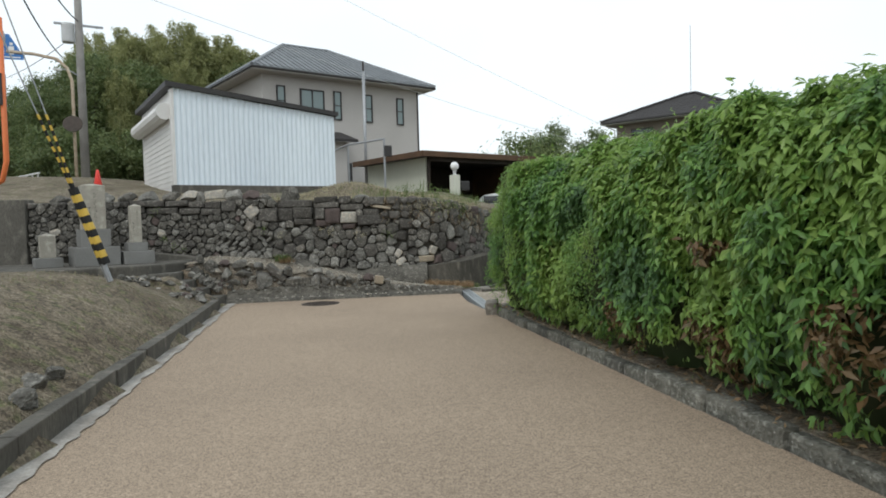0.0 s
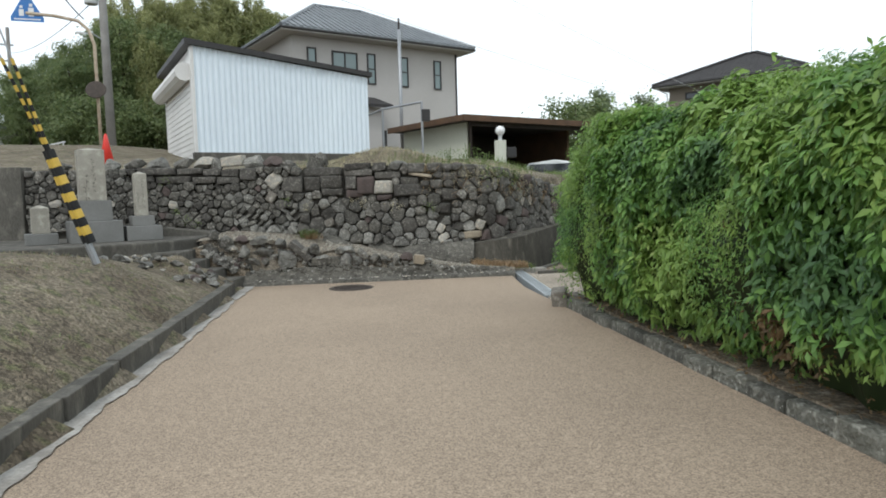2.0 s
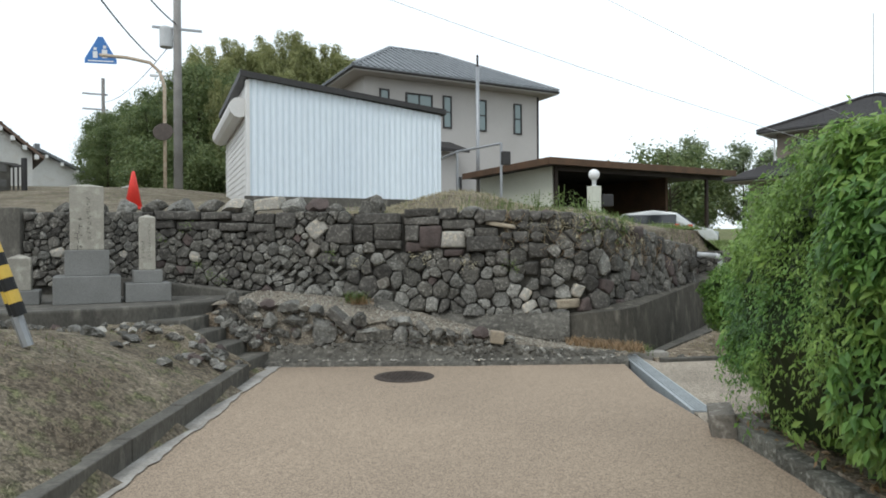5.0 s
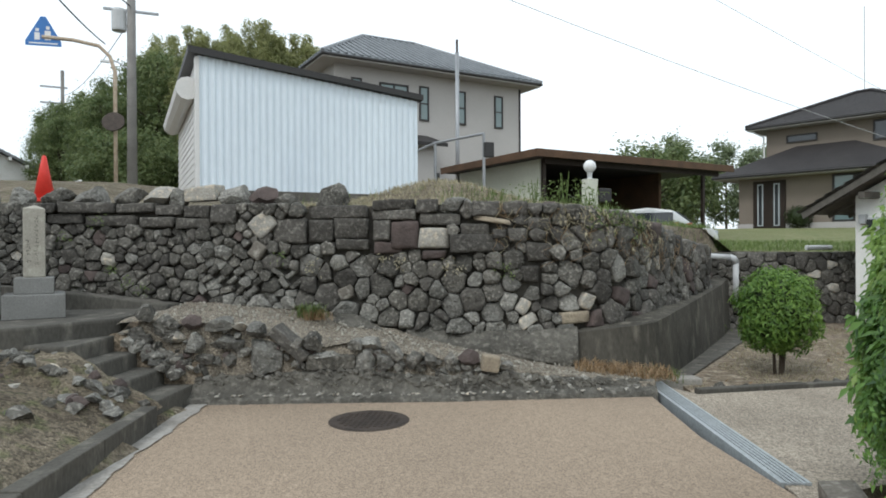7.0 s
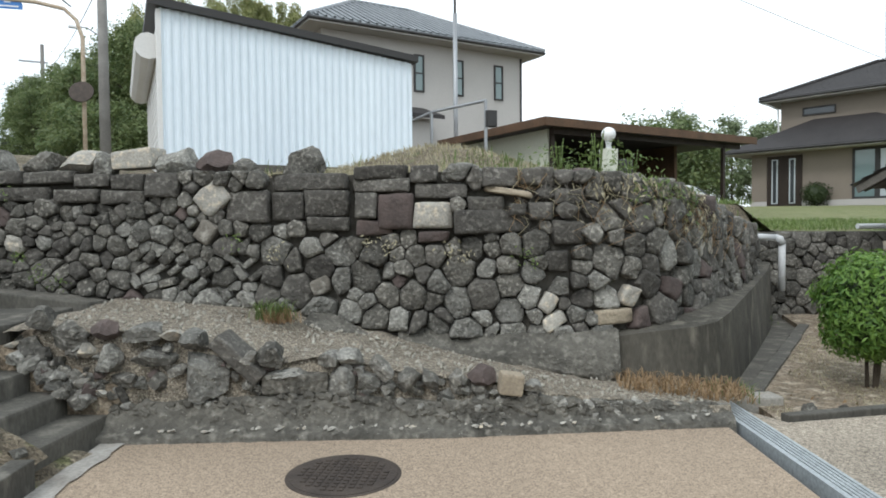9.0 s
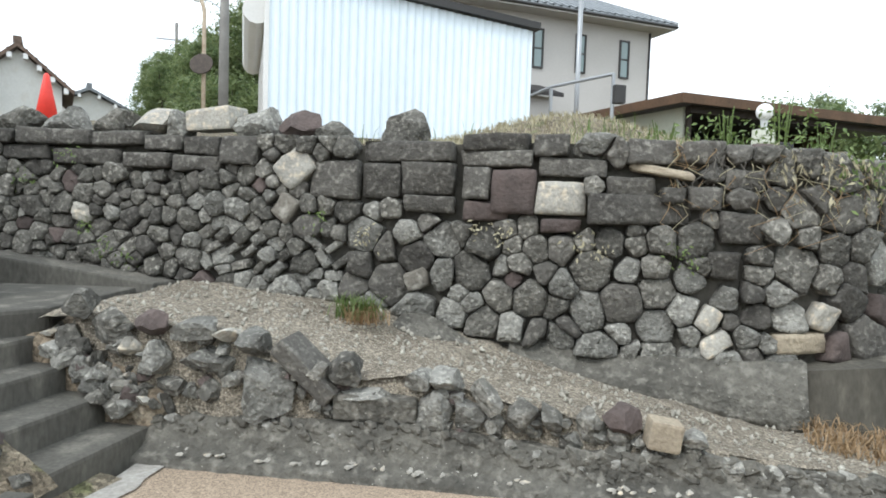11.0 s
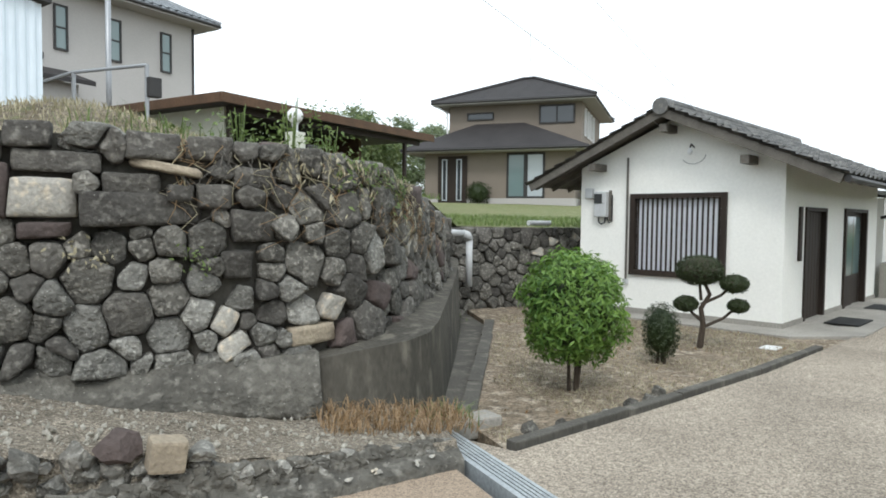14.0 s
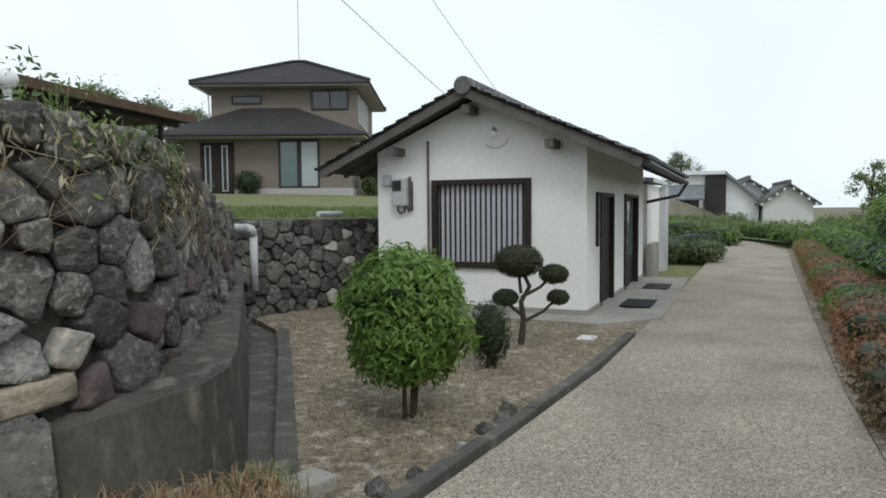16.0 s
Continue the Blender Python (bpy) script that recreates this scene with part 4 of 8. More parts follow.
low_root = thing("wall_low", (-2.5, 13.2, 0), "low tumbledown rubble wall on an old stepped concrete kerb", "wall", kind="structure")
ev, ef, kv, kf = [], [], [], []
ex = list(np.linspace(-4.95, 0.35, 130))
for x in ex:
    y, w1 = low_y(x) + 0.05, 0.05 * noise.noise(Vector((x * 6, 1, 4)))
    kt, lt = kerb_top(x), low_top(x)
    ev += [(x, y - 0.04 + w1, kt - 0.08), (x, y + 0.02 + w1, (kt + lt) / 2), (x, y + 0.05, lt - 0.03), (x, y + 0.25, lt - 0.05)]
kx = list(np.linspace(-4.4, 0.35, 170))
for x in kx:
    y, kt, back = kerb_y(x), kerb_top(x), low_y(x) + 0.1
    n1, n2, n3 = (noise.noise(Vector((x * f, g, 7))) for f, g in ((3, 0), (11, 3), (24, 6)))
    ledge = 0.07 + 0.02 * n1 + 0.015 * n2
    kv += [(x, y + 0.02 * n2, -0.1), (x, y + 0.015 + 0.02 * n2, ledge - 0.02), (x, y + 0.06 + 0.02 * n3, ledge), (x, y + 0.12 + 0.03 * n1, ledge + 0.025), (x, y + 0.15 + 0.02 * n2, (kt + ledge) / 2 + 0.02 * n3), (x, y + 0.18 + 0.03 * n1, kt - 0.03 + 0.02 * n2), (x, y + 0.23 + 0.02 * n3, kt), (x, max(back, y + 0.3), kt + 0.02 * n1)]
for vv, ff, m, cols in ((ev, ef, ex, 4), (kv, kf, kx, 8)):
    for i in range(len(m) - 1):
        ff += [(cols * i + j, cols * i + cols + j, cols * i + cols + 1 + j, cols * i + 1 + j) for j in range(cols - 1)]
part("earth_packing", raw_mesh("earth_packing", ev, ef, M_SCREE, True), M_SCREE, low_root, "earth packed behind the stones")
part("kerb_base", raw_mesh("kerb_base", kv, kf, M_CONC_M, True), M_CONC_M, low_root, "old stepped concrete kerb with stones set in it")
cob = {True: ([], []), False: ([], [])}
COB = []
for k in range(6):
    cb = rock_shape(130 + k, 1.0, 2)
    COB.append(([v.co.copy() for v in cb.verts], [tuple(v.index for v in f.verts) for f in cb.faces]))
    cb.free()
for i in range(760):
    x = rng.choice((rng.uniform(-4.35, 0.3), rng.uniform(-1.9, 0.3)))
    a = rng.random()
    r = rng.uniform(0.03, 0.075) if x < -1.9 else rng.uniform(0.035, 0.085)
    m = Matrix.LocRotScale((x, kerb_y(x) + 0.155 + 0.05 * a, 0.07 + a * max(0.03, kerb_top(x) - 0.07)), Euler([rng.uniform(-0.5, 0.5) for _ in range(3)]), Vector((r * 1.7, r * 1.1, r * 1.3)))
    vv, ff = cob[rng.random() < 0.12]
    n0, (cv, cf) = len(vv), COB[i % 6]
    vv += [tuple(m @ p) for p in cv]
    ff += [tuple(n0 + q for q in f) for f in cf]
for pale, (vv, ff) in cob.items():
    part("cobbles", raw_mesh("cobbles", vv, ff, M_STONE_G if pale else M_CONC_M), M_STONE_G, low_root, "cobbles set in the kerb")["kind"] = "stuff"
for i in range(60):
    x = rng.uniform(-4.2, 0.2)
    put_rock(ROCKS_P[i % 4], (x, kerb_y(x) + rng.uniform(0.02, 0.14), 0.085), (rng.uniform(0.02, 0.07), rng.uniform(0.02, 0.04), 0.025), (0, 0, rng.uniform(0, 90)), low_root)
# the stones that still stand: x, z, width, height, turn
UPPER_ROW = [(-4.86, 0.89, 0.22, 0.2, 0), (-4.65, 0.77, 0.27, 0.21, 0), (-4.41, 0.79, 0.2, 0.16, 8), (-4.1, 0.79, 0.3, 0.15, -8), (-3.73, 0.71, 0.2, 0.14, 20), (-4.35, 0.59, 0.22, 0.2, 0), (-4.05, 0.59, 0.35, 0.15, 0), (-4.25, 0.42, 0.25, 0.1, 0), (-3.99, 0.41, 0.17, 0.15, -20), (-3.34, 0.55, 0.19, 0.16, 0), (-3.18, 0.59, 0.24, 0.21, 0), (-4.52, 0.64, 0.13, 0.12, 0), (-3.91, 0.75, 0.13, 0.09, 0)]
STACK = [(-2.73, 0.57, 0.15, 0.13, 0), (-2.57, 0.56, 0.21, 0.13, 10), (-2.65, 0.4, 0.27, 0.21, 6), (-2.45, 0.37, 0.18, 0.22, -30), (-2.34, 0.47, 0.22, 0.11, 42), (-2.28, 0.33, 0.13, 0.11, 0), (-2.14, 0.39, 0.19, 0.2, 18), (-1.98, 0.39, 0.22, 0.11, 48), (-1.77, 0.37, 0.14, 0.18, 0), (-1.6, 0.39, 0.23, 0.18, 12), (-1.2, 0.33, 0.13, 0.08, 0), (-3.02, 0.44, 0.34, 0.08, 0)]
for k, (x, z, w, h, turn) in enumerate(UPPER_ROW + STACK):
    me = ROCKS_P[k % 4] if k in (11, 12) else ROCKS[(k * 3 + 1) % 10]
    put_rock(me, (x, low_y(x) + 0.06, z), (w * 1.12, 0.26, h * 1.14), (rng.uniform(-8, 8), turn, rng.uniform(-8, 8)), low_root)
for k in range(70):
    x = rng.uniform(-4.7, -1.1)
    a = rng.random()
    r = rng.uniform(0.05, 0.11)
    put_rock(ROCKS[k % 10], (x, low_y(x) + 0.05, kerb_top(x) + a * (low_top(x) - kerb_top(x) - 0.06)), (r * 1.4, 0.14, r), (rng.uniform(-20, 20), rng.uniform(-30, 30), rng.uniform(-30, 30)), low_root)
put_rock(rock_mesh("stone", 57, M_STONE_G, 1.0), (-3.67, low_y(-3.67) + 0.06, 0.44), (0.46, 0.36, 0.40), (0, 0, 5), low_root)
part("slab", Shape(pose(-3.4, low_y(-3.4) + 0.0, 0.57, 6, 41, 6)).box(-0.23, -0.05, -0.06, 0.23, 0.2, 0.06), M_STONE_B, low_root, "long dark slab leaning over", bevel=0.02)
part("block", Shape(pose(-2.98, kerb_y(-2.98) + 0.26, 0.40, 0, 0, 9)).box(-0.25, -0.05, -0.1, 0.25, 0.2, 0.05), M_CONC_M, low_root, "square mortar block", bevel=0.02)
part("block", Shape(pose(-1.36, low_y(-1.36) - 0.02, 0.35, 0, 8, 12)).box(-0.09, -0.06, -0.08, 0.09, 0.1, 0.085), M_STONE_T, low_root, "pale tan squared stone", bevel=0.02)
for k in range(18):
    put_rock(ROCKS[k % 10], (-4.98 + 0.03 * k, 12.84 + 0.03 * (k % 3), 0.62 - 0.022 * k + 0.05 * (k % 3)), (0.16, 0.2, 0.13), (k * 20, k * 35, k * 50), low_root)

# ---- monuments on their platform, with steps ----
plat = thing("monument_platform", (-5.6, 12.6, 0), "dark weathered concrete platform with steps down to the road", "platform", kind="structure")
part("slab", Shape().prism([(-9.5, 9.9), (-7.9, 10.15), (-5.55, 12.1), (-5.15, 12.95), (-5.5, 14.35), (-9.5, 13.7)], 0.1, 0.84), M_CONC, plat, bevel=0.03)
for k, (x1, z1) in enumerate(((-5.12, 0.67), (-4.88, 0.51), (-4.6, 0.35), (-4.3, 0.18))):
    part("step", Shape().prism([(x1 - 0.6, 12.1), (x1 + 0.02, 12.08 - 0.015 * k), (x1 - 0.04, 12.95 + 0.02 * k), (x1 - 0.6, 12.93)], -0.1, z1), M_CONC, plat, bevel=0.025)
fv, ff = [], []
for i in range(26):
    x = -5.9 + i * 0.068
    top = lerp([-5.9, -5.1, -4.6, -4.2], [0.66, 0.6, 0.36, 0.12], x)
    for j in range(8):
        y = 11.5 + j * 0.09
        fv.append((x, y, lerp([11.5, 11.75, 12.13], [min(ground_z(x, 11.5), top + 0.1) - 0.05, top - 0.02, top], y) + 0.05 * noise.noise(Vector((x * 6, y * 6, 3)))))
ff = [(8 * i + j, 8 * i + 8 + j, 8 * i + 9 + j, 8 * i + 1 + j) for i in range(25) for j in range(7)]
part("stony_soil", raw_mesh("stony_soil", fv, ff, M_BANK, True), M_BANK, plat, "stony soil against the steps")
for k in range(44):
    x, y = rng.uniform(-5.8, -4.3), rng.uniform(11.55, 12.08)
    r = rng.uniform(0.05, 0.17)
    put_rock((ROCKS_P if k % 9 == 0 else ROCKS)[k % 4 if k % 9 == 0 else k % 10], (x, y, lerp([-5.9, -5.1, -4.6, -4.2], [0.66, 0.6, 0.36, 0.12], x)), (r * 1.3, r, r * 0.8), (rng.uniform(-20, 20), rng.uniform(-20, 20), rng.uniform(0, 180)), plat)
part("earth_fill", Shape().prism([(-5.25, 12.82), (-4.35, 12.9), (-4.15, 13.08), (-5.2, 13.35)], -0.1, [0.70, 0.27, 0.42, 0.80]), M_EARTH, plat, "dry stony soil against the steps", bevel=0.03)
for k in range(26):
    a_ = rng.random()
    put_rock((ROCKS_P if k % 5 == 0 else ROCKS)[k % 4], (-5.1 + 0.85 * a_, 12.92 + rng.uniform(-0.06, 0.1), 0.70 - 0.40 * a_), (rng.uniform(0.06, 0.16), rng.uniform(0.06, 0.13), rng.uniform(0.05, 0.1)), (k * 20, k * 35, k * 50), plat)
# sloping concrete wing along the great wall
part("wing", Shape().prism([(-7.6, 13.7), (-6.9, 13.55), (-5.3, 14.05), (-5.2, 14.45), (-7.6, 14.1)], 0.7, [1.12, 1.12, 0.88, 0.88, 1.12]), M_CONC, plat, bevel=0.02)


def monument(name, x, y, z, ang, tiers, w, d, h, cap, label, lines):
    """A stone pillar on stepped plinths, with columns of carved strokes."""
    root = thing(name, (x, y, z), label, "monument", "stone monuments on the platform")
    zz = z
    for tw, th in tiers:
        part("plinth", Shape(pose(x, y, zz, 0, 0, ang)).box(-tw / 2, -tw / 2, 0, tw / 2, tw / 2, th), M_GRANITE_D, root, "grey granite plinth", bevel=0.012)
        zz += th
    m = pose(x, y, zz, 0, 0, ang)
    s = Shape(m).box(-w / 2, -d / 2, 0, w / 2, d / 2, h)
    if cap > 0:
        s = Shape(m)
        vs = [(-w / 2, -d / 2, 0), (w / 2, -d / 2, 0), (w / 2, d / 2, 0), (-w / 2, d / 2, 0), (-w / 2, -d / 2, h), (w / 2, -d / 2, h), (w / 2, d / 2, h), (-w / 2, d / 2, h), (0, 0, h + cap)]
        s.add(vs, [(3, 2, 1, 0), (0, 1, 5, 4), (1, 2, 6, 5), (2, 3, 7, 6), (3, 0, 4, 7), (4, 5, 8), (5, 6, 8), (6, 7, 8), (7, 4, 8)])
    part("pillar", s, M_GRANITE, root, bevel=0.012)
    rr = random.Random(int(x * 100))
    for side, u0, top, n, sz in lines:
        zc = top
        for _ in range(n):
            st = Shape(m)
            for _ in range(4):
                a, b = rr.uniform(-sz / 2, sz / 2), rr.uniform(0, sz)
                q = (u0 + a - sz * 0.3, zc - b, u0 + a + sz * 0.3, zc - b + sz * 0.12) if rr.random() < 0.5 else (u0 + a, zc - b - sz * 0.3, u0 + a + sz * 0.12, zc - b + sz * 0.3)
                if side == "front":
                    st.box(q[0], -d / 2 - 0.0015, q[1], q[2], -d / 2 + 0.01, q[3])
                else:
                    st.box(w / 2 - 0.01, q[0], q[1], w / 2 + 0.0015, q[2], q[3])
            # nothing is cut in: dark strips on the face paint the grooves' shade
            part("carved_character", st, M_CARVED, root, "dark strips in place of shaded carved strokes")["kind"] = "stuff"
            zc -= sz * 1.45
    return root


monument("stone_monument", -6.78, 12.6, 0.84, 38, ((0.78, 0.36), (0.52, 0.34)), 0.40, 0.38, 0.84, 0.04, "pale granite memorial pillar with carved columns on plinths",
         (("front", 0.02, 0.70, 9, 0.045), ("front", -0.1, 0.42, 5, 0.06), ("side", -0.08, 0.76, 10, 0.04), ("side", 0.08, 0.5, 4, 0.045)))
monument("stone_monument", -6.12, 12.93, 0.84, 38, ((0.56, 0.25), (0.36, 0.17)), 0.20, 0.20, 0.72, 0.04, "small pointed granite pillar with carved columns on plinths",
         (("front", 0.02, 0.64, 12, 0.03), ("side", 0.0, 0.64, 12, 0.03), ("front", -0.05, 0.4, 5, 0.035)))
monument("stone_monument", -7.45, 12.2, 0.84, 38, ((0.46, 0.18),), 0.26, 0.24, 0.42, 0.05, "short squat granite pillar with a rounded top", ())


# ---- buildings ----
def frame_at(x, y, z, ux, uy):
    """Local frame: X along (ux, uy), Y to its left, Z up."""
    return pose(x, y, z, 0, 0, math.degrees(math.atan2(uy, ux)))


def window(root, m, x0, z0, x1, z1, y, pane, frame_mat, fw=0.05, mullions=1, name="window", label="", rows=1, face=-1, deep=0.06):
    """A framed window on the plane Y = y; face: the way it looks along Y."""
    f = Shape(m)
    ya, yb = sorted((y, y + face * deep))
    f.box(x0, ya, z0, x1, yb, z0 + fw).box(x0, ya, z1 - fw, x1, yb, z1).box(x0, ya, z0 + fw, x0 + fw, yb, z1 - fw).box(x1 - fw, ya, z0 + fw, x1, yb, z1 - fw)
    for k in range(mullions):
        xm = x0 + (x1 - x0) * (k + 1) / (mullions + 1)
        f.box(xm - fw * 0.4, ya, z0 + fw, xm + fw * 0.4, yb, z1 - fw)
    for k in range(rows - 1):
        zm = z0 + (z1 - z0) * (k + 1) / rows
        f.box(x0 + fw, ya, zm - fw * 0.35, x1 - fw, yb, zm + fw * 0.35)
    w = part(name, f, frame_mat, root, label)
    part("pane", Shape(m).box(x0 + fw * 0.5, y + face * deep * 0.3 - 0.008, z0 + fw * 0.5, x1 - fw * 0.5, y + face * deep * 0.3 + 0.008, z1 - fw * 0.5), pane, w)
    return w


def hip_roof(root, m, L, D, z, rise, over, ridge, material, soffit, t=0.14, name="roof", tiles=0.0, rows=0.0):
    """A hipped roof over L x D with its eaves at z; ridge: half its length. tiles: width of the ribs running up the slope."""
    x0, x1, y0, y1 = -over, L + over, -over, D + over
    cx, cy = L / 2, D / 2
    vs = [(x0, y0, z), (x1, y0, z), (x1, y1, z), (x0, y1, z), (cx - ridge, cy, z + rise), (cx + ridge, cy, z + rise)]
    s = Shape(m)
    fs = [(0, 1, 5, 4), (1, 2, 5), (2, 3, 4, 5), (3, 0, 4)]
    s.add(vs, fs)
    low = [(x, y, zz - t) for x, y, zz in vs[:4]]
    s.add(vs[:4] + low, [(0, 4, 5, 1), (1, 5, 6, 2), (2, 6, 7, 3), (3, 7, 4, 0)])
    r = part(name, s, material, root)
    part("soffit", Shape(m).box(x0 + 0.03, y0 + 0.03, z - t - 0.05, x1 - 0.03, y1 - 0.03, z - t + 0.01), soffit, r)
    g = Shape(m)
    for a, b in ((0, 1), (1, 2), (2, 3), (3, 0)):
        g.tube([Vector(vs[a]) + Vector((0, 0, -t * 0.6)), Vector(vs[b]) + Vector((0, 0, -t * 0.6))], 0.06, 6)
    part("gutter", g, M_DARK, r, "dark gutter")
    for a, b in ((4, 5), (0, 4), (3, 4), (1, 5), (2, 5)):
        part("hip_ridge", Shape(m).tube([Vector(vs[a]) + Vector((0, 0, 0.03)), Vector(vs[b]) + Vector((0, 0, 0.05))], 0.09, 6), material, r)
    if tiles:
        ribs = Shape(m)
        V = [Vector(p) for p in vs]
        for a, b, c, d in ((0, 1, 5, 4), (1, 2, 5, 5), (2, 3, 4, 5), (3, 0, 4, 4)):
            e = V[b] - V[a]
            up0 = (V[d] - V[a])
            eh = e.normalized()
            slope = up0 - eh * up0.dot(eh)
            n = int(e.length / tiles)
            la, lb = up0.dot(eh), e.length - (V[c] - V[a]).dot(eh)
            for i in range(1, n):
                q = i * e.length / n
                k = min(1.0, q / max(la, 1e-6), (e.length - q) / max(lb, 1e-6))
                p = V[a] + eh * q
                ribs.tube([p + Vector((0, 0, 0.015)), p + slope * k * 0.98 + Vector((0, 0, 0.015))], tiles * 0.2, 5, caps=False)
        part("tile_ribbing", ribs, material, r)
    if rows:
        st = Shape(m)
        V = [Vector(p) for p in vs]
        n = int((V[4] - V[0]).length / rows)
        for i in range(1, n):
            k = i / n
            for a, b, c, d in ((0, 1, 5, 4), (1, 2, 5, 5), (3, 0, 4, 4)):
                st.tube([V[a].lerp(V[d], k), V[b].lerp(V[c], k)], 0.012, 3, caps=False)
        part("slate_coursing", st, material, r)["kind"] = "stuff"
    return r


# shed of corrugated sheet
SF = Vector((4.62, 3.06)).normalized()
SM = frame_at(-8.62, 21.04, 0, SF.x, SF.y)
SL, SD = 5.54, 6.0
shed = thing("storage_shed", (-8.62, 21.04, 2.7), "white corrugated steel shed with a roller shutter", "shed")
zt = lambda x: 6.05 - 0.58 * x / SL
cv, cf = [], []
n = 132
for i in range(n + 1):
    x = SL * i / n
    o = (-0.018, -0.018, 0.012, 0.012)[i % 4] if 0 < i < n else 0
    cv += [(x, o, 2.3), (x, o, zt(x) - 0.02)]
cf = [(2 * i, 2 * i + 2, 2 * i + 3, 2 * i + 1) for i in range(n)]
part("corrugated_wall", Shape(SM).add(cv, cf), M_SHED, shed, "white corrugated sheet wall")
part("body", Shape(SM).prism([(0, 0.03), (SL, 0.03), (SL, SD), (0, SD)], 2.2, [zt(0) - 0.05, zt(SL) - 0.05, zt(SL) - 0.05, zt(0) - 0.05]), M_SHUT, shed, "off-white side walls")
part("roof", Shape(SM).prism([(-0.22, -0.14), (SL + 0.12, -0.14), (SL + 0.12, SD + 0.1), (-0.22, SD + 0.1)], [zt(0) + 0.0, zt(SL) + 0.0, zt(SL), zt(0)], [zt(0) + 0.16, zt(SL) + 0.14, zt(SL) + 0.14, zt(0) + 0.16]), M_DARK, shed, "dark sheet-metal roof")
part("shutter_box", Shape(SM).tube([(-0.2, 0.25, 5.3), (-0.2, SD - 0.3, 5.3)], 0.27, 12), M_SHUT, shed, "off-white roller shutter box")
shut = part("shutter", Shape(SM).box(-0.03, 0.3, 2.3, 0.0, SD - 0.35, 5.2), M_SHUT, shed, "closed slatted roller shutter")
for k in range(34):
    z0 = 2.3 + k * 0.085
    part("slat", Shape(SM).box(-0.035 - 0.012 * (k % 2), 0.3, z0, -0.03, SD - 0.35, z0 + 0.08), M_SHUT, shut)
part("corner_post", Shape(SM).box(-0.06, -0.03, 2.3, 0.03, 0.28, zt(0) - 0.06), M_SHUT, shed)
part("plinth", Shape(SM).box(-0.1, -0.08, 2.1, SL + 0.05, 0.2, 2.92), M_CONC, shed, "concrete footing")

# two-storey grey house behind the shed
HU = Vector((8.77, 6.8)).normalized()
HM = frame_at(-9.3 + 0.8 * HU.x - 0.8 * HU.y, 32.25 + 0.8 * HU.y + 0.8 * HU.x, 0, HU.x, HU.y)
HL, HD = 9.5, 9.3
house = thing("house", (-5.5, 37, 2.9), "two-storey grey rendered house with a blue-grey tiled hip roof", "house")
part("wall", Shape(HM).box(0, 0, 2.4, HL, HD, 9.28), M_WALL_G, house)
hip_roof(house, HM, HL, HD, 9.45, 2.7, 0.8, 1.45, M_TILE, M_WALL_G, tiles=0.34)
for x in (0.75, 4.0, 5.95, 8.05):
    window(house, HM, x, 7.2, x + 0.48, 8.75, 0.0, M_GLASS_T, M_DARK, 0.07, 0, rows=2)
window(house, HM, 2.05, 7.05, 3.45, 8.7, 0.0, M_GLASS_T, M_DARK, 0.08, 1)
part("balcony_recess", Shape(HM).box(1.85, -0.05, 6.8, 3.65, 0.02, 7.02), M_DARK, house)
window(house, HM, 4.15, 3.6, 5.0, 4.9, 0.0, M_GLASS, M_DARK, 0.07, 1)
window(house, HM, 7.7, 4.35, 8.2, 5.0, 0.0, M_GLASS, M_DARK, 0.06, 0)
part("downpipe", Shape(HM).tube([(HL + 0.05, 0.0, 9.2), (HL + 0.05, 0.0, 3.0)], 0.06, 6), M_DARK, house, "dark downpipe")
porch = part("porch_roof", Shape(HM).prism([(1.0, -2.2), (4.2, -2.2), (4.4, 0.0), (0.8, 0.0)], [5.75, 5.75, 6.25, 6.25], [5.9, 5.9, 6.55, 6.55]), M_SLATE, house, "small dark porch roof")
part("porch_wall", Shape(HM).box(1.3, -1.7, 2.6, 3.9, 0.0, 5.8), M_WALL_G, house)

# carport
CU = Vector((6.56, 5.2)).normalized()
CM = frame_at(-0.82, 25.0, 0, CU.x, CU.y)
carport = thing("carport", (2, 28, 2.3), "low open carport with a brown flat roof", "carport")
CL, CD = 8.37, 5.2
# roof slab and back wall carry the interior's shade in their near-black colour
part("roof", Shape(CM).prism([(0, 0), (CL, 0), (CL, CD), (0, CD)], 4.06, 4.17), M_SLATE, carport, "flat roof slab, its underside coloured dark for shade")
part("fascia", Shape(CM).box(-0.04, -0.05, 4.03, CL + 0.04, 0.0, 4.25), M_WOOD_B, carport, "brown wooden fascia", bevel=0.01)
part("fascia", Shape(CM).box(-0.05, 0.0, 4.03, 0.0, CD, 4.25), M_WOOD_B, carport, "brown wooden fascia", bevel=0.01)
part("roof_sheet", Shape(CM).box(0.0, 0.0, 4.17, CL, CD, 4.23), M_WOOD_B, carport, "rust-brown roof sheet")
part("side_wall", Shape(CM).box(0.55, 0.6, 2.0, 0.7, CD - 0.3, 4.06), M_WALL_C, carport, "pale cream side wall")
part("back_wall", Shape(CM).box(0.7, CD - 0.3, 1.9, 6.6, CD - 0.2, 4.06), M_WOOD_D, carport, "back wall coloured dark for the shaded interior")
part("side_wall", Shape(CM).box(6.6, 1.6, 1.9, 6.72, CD - 0.2, 4.06), M_WOOD_B, carport, "brown boarded side")
for x, y in ((7.3, 0.35), (7.3, 3.5), (0.62, 0.5)):
    part("post", Shape(CM).box(x - 0.05, y - 0.05, 1.7, x + 0.05, y + 0.05, 4.06), M_WOOD_D, carport)
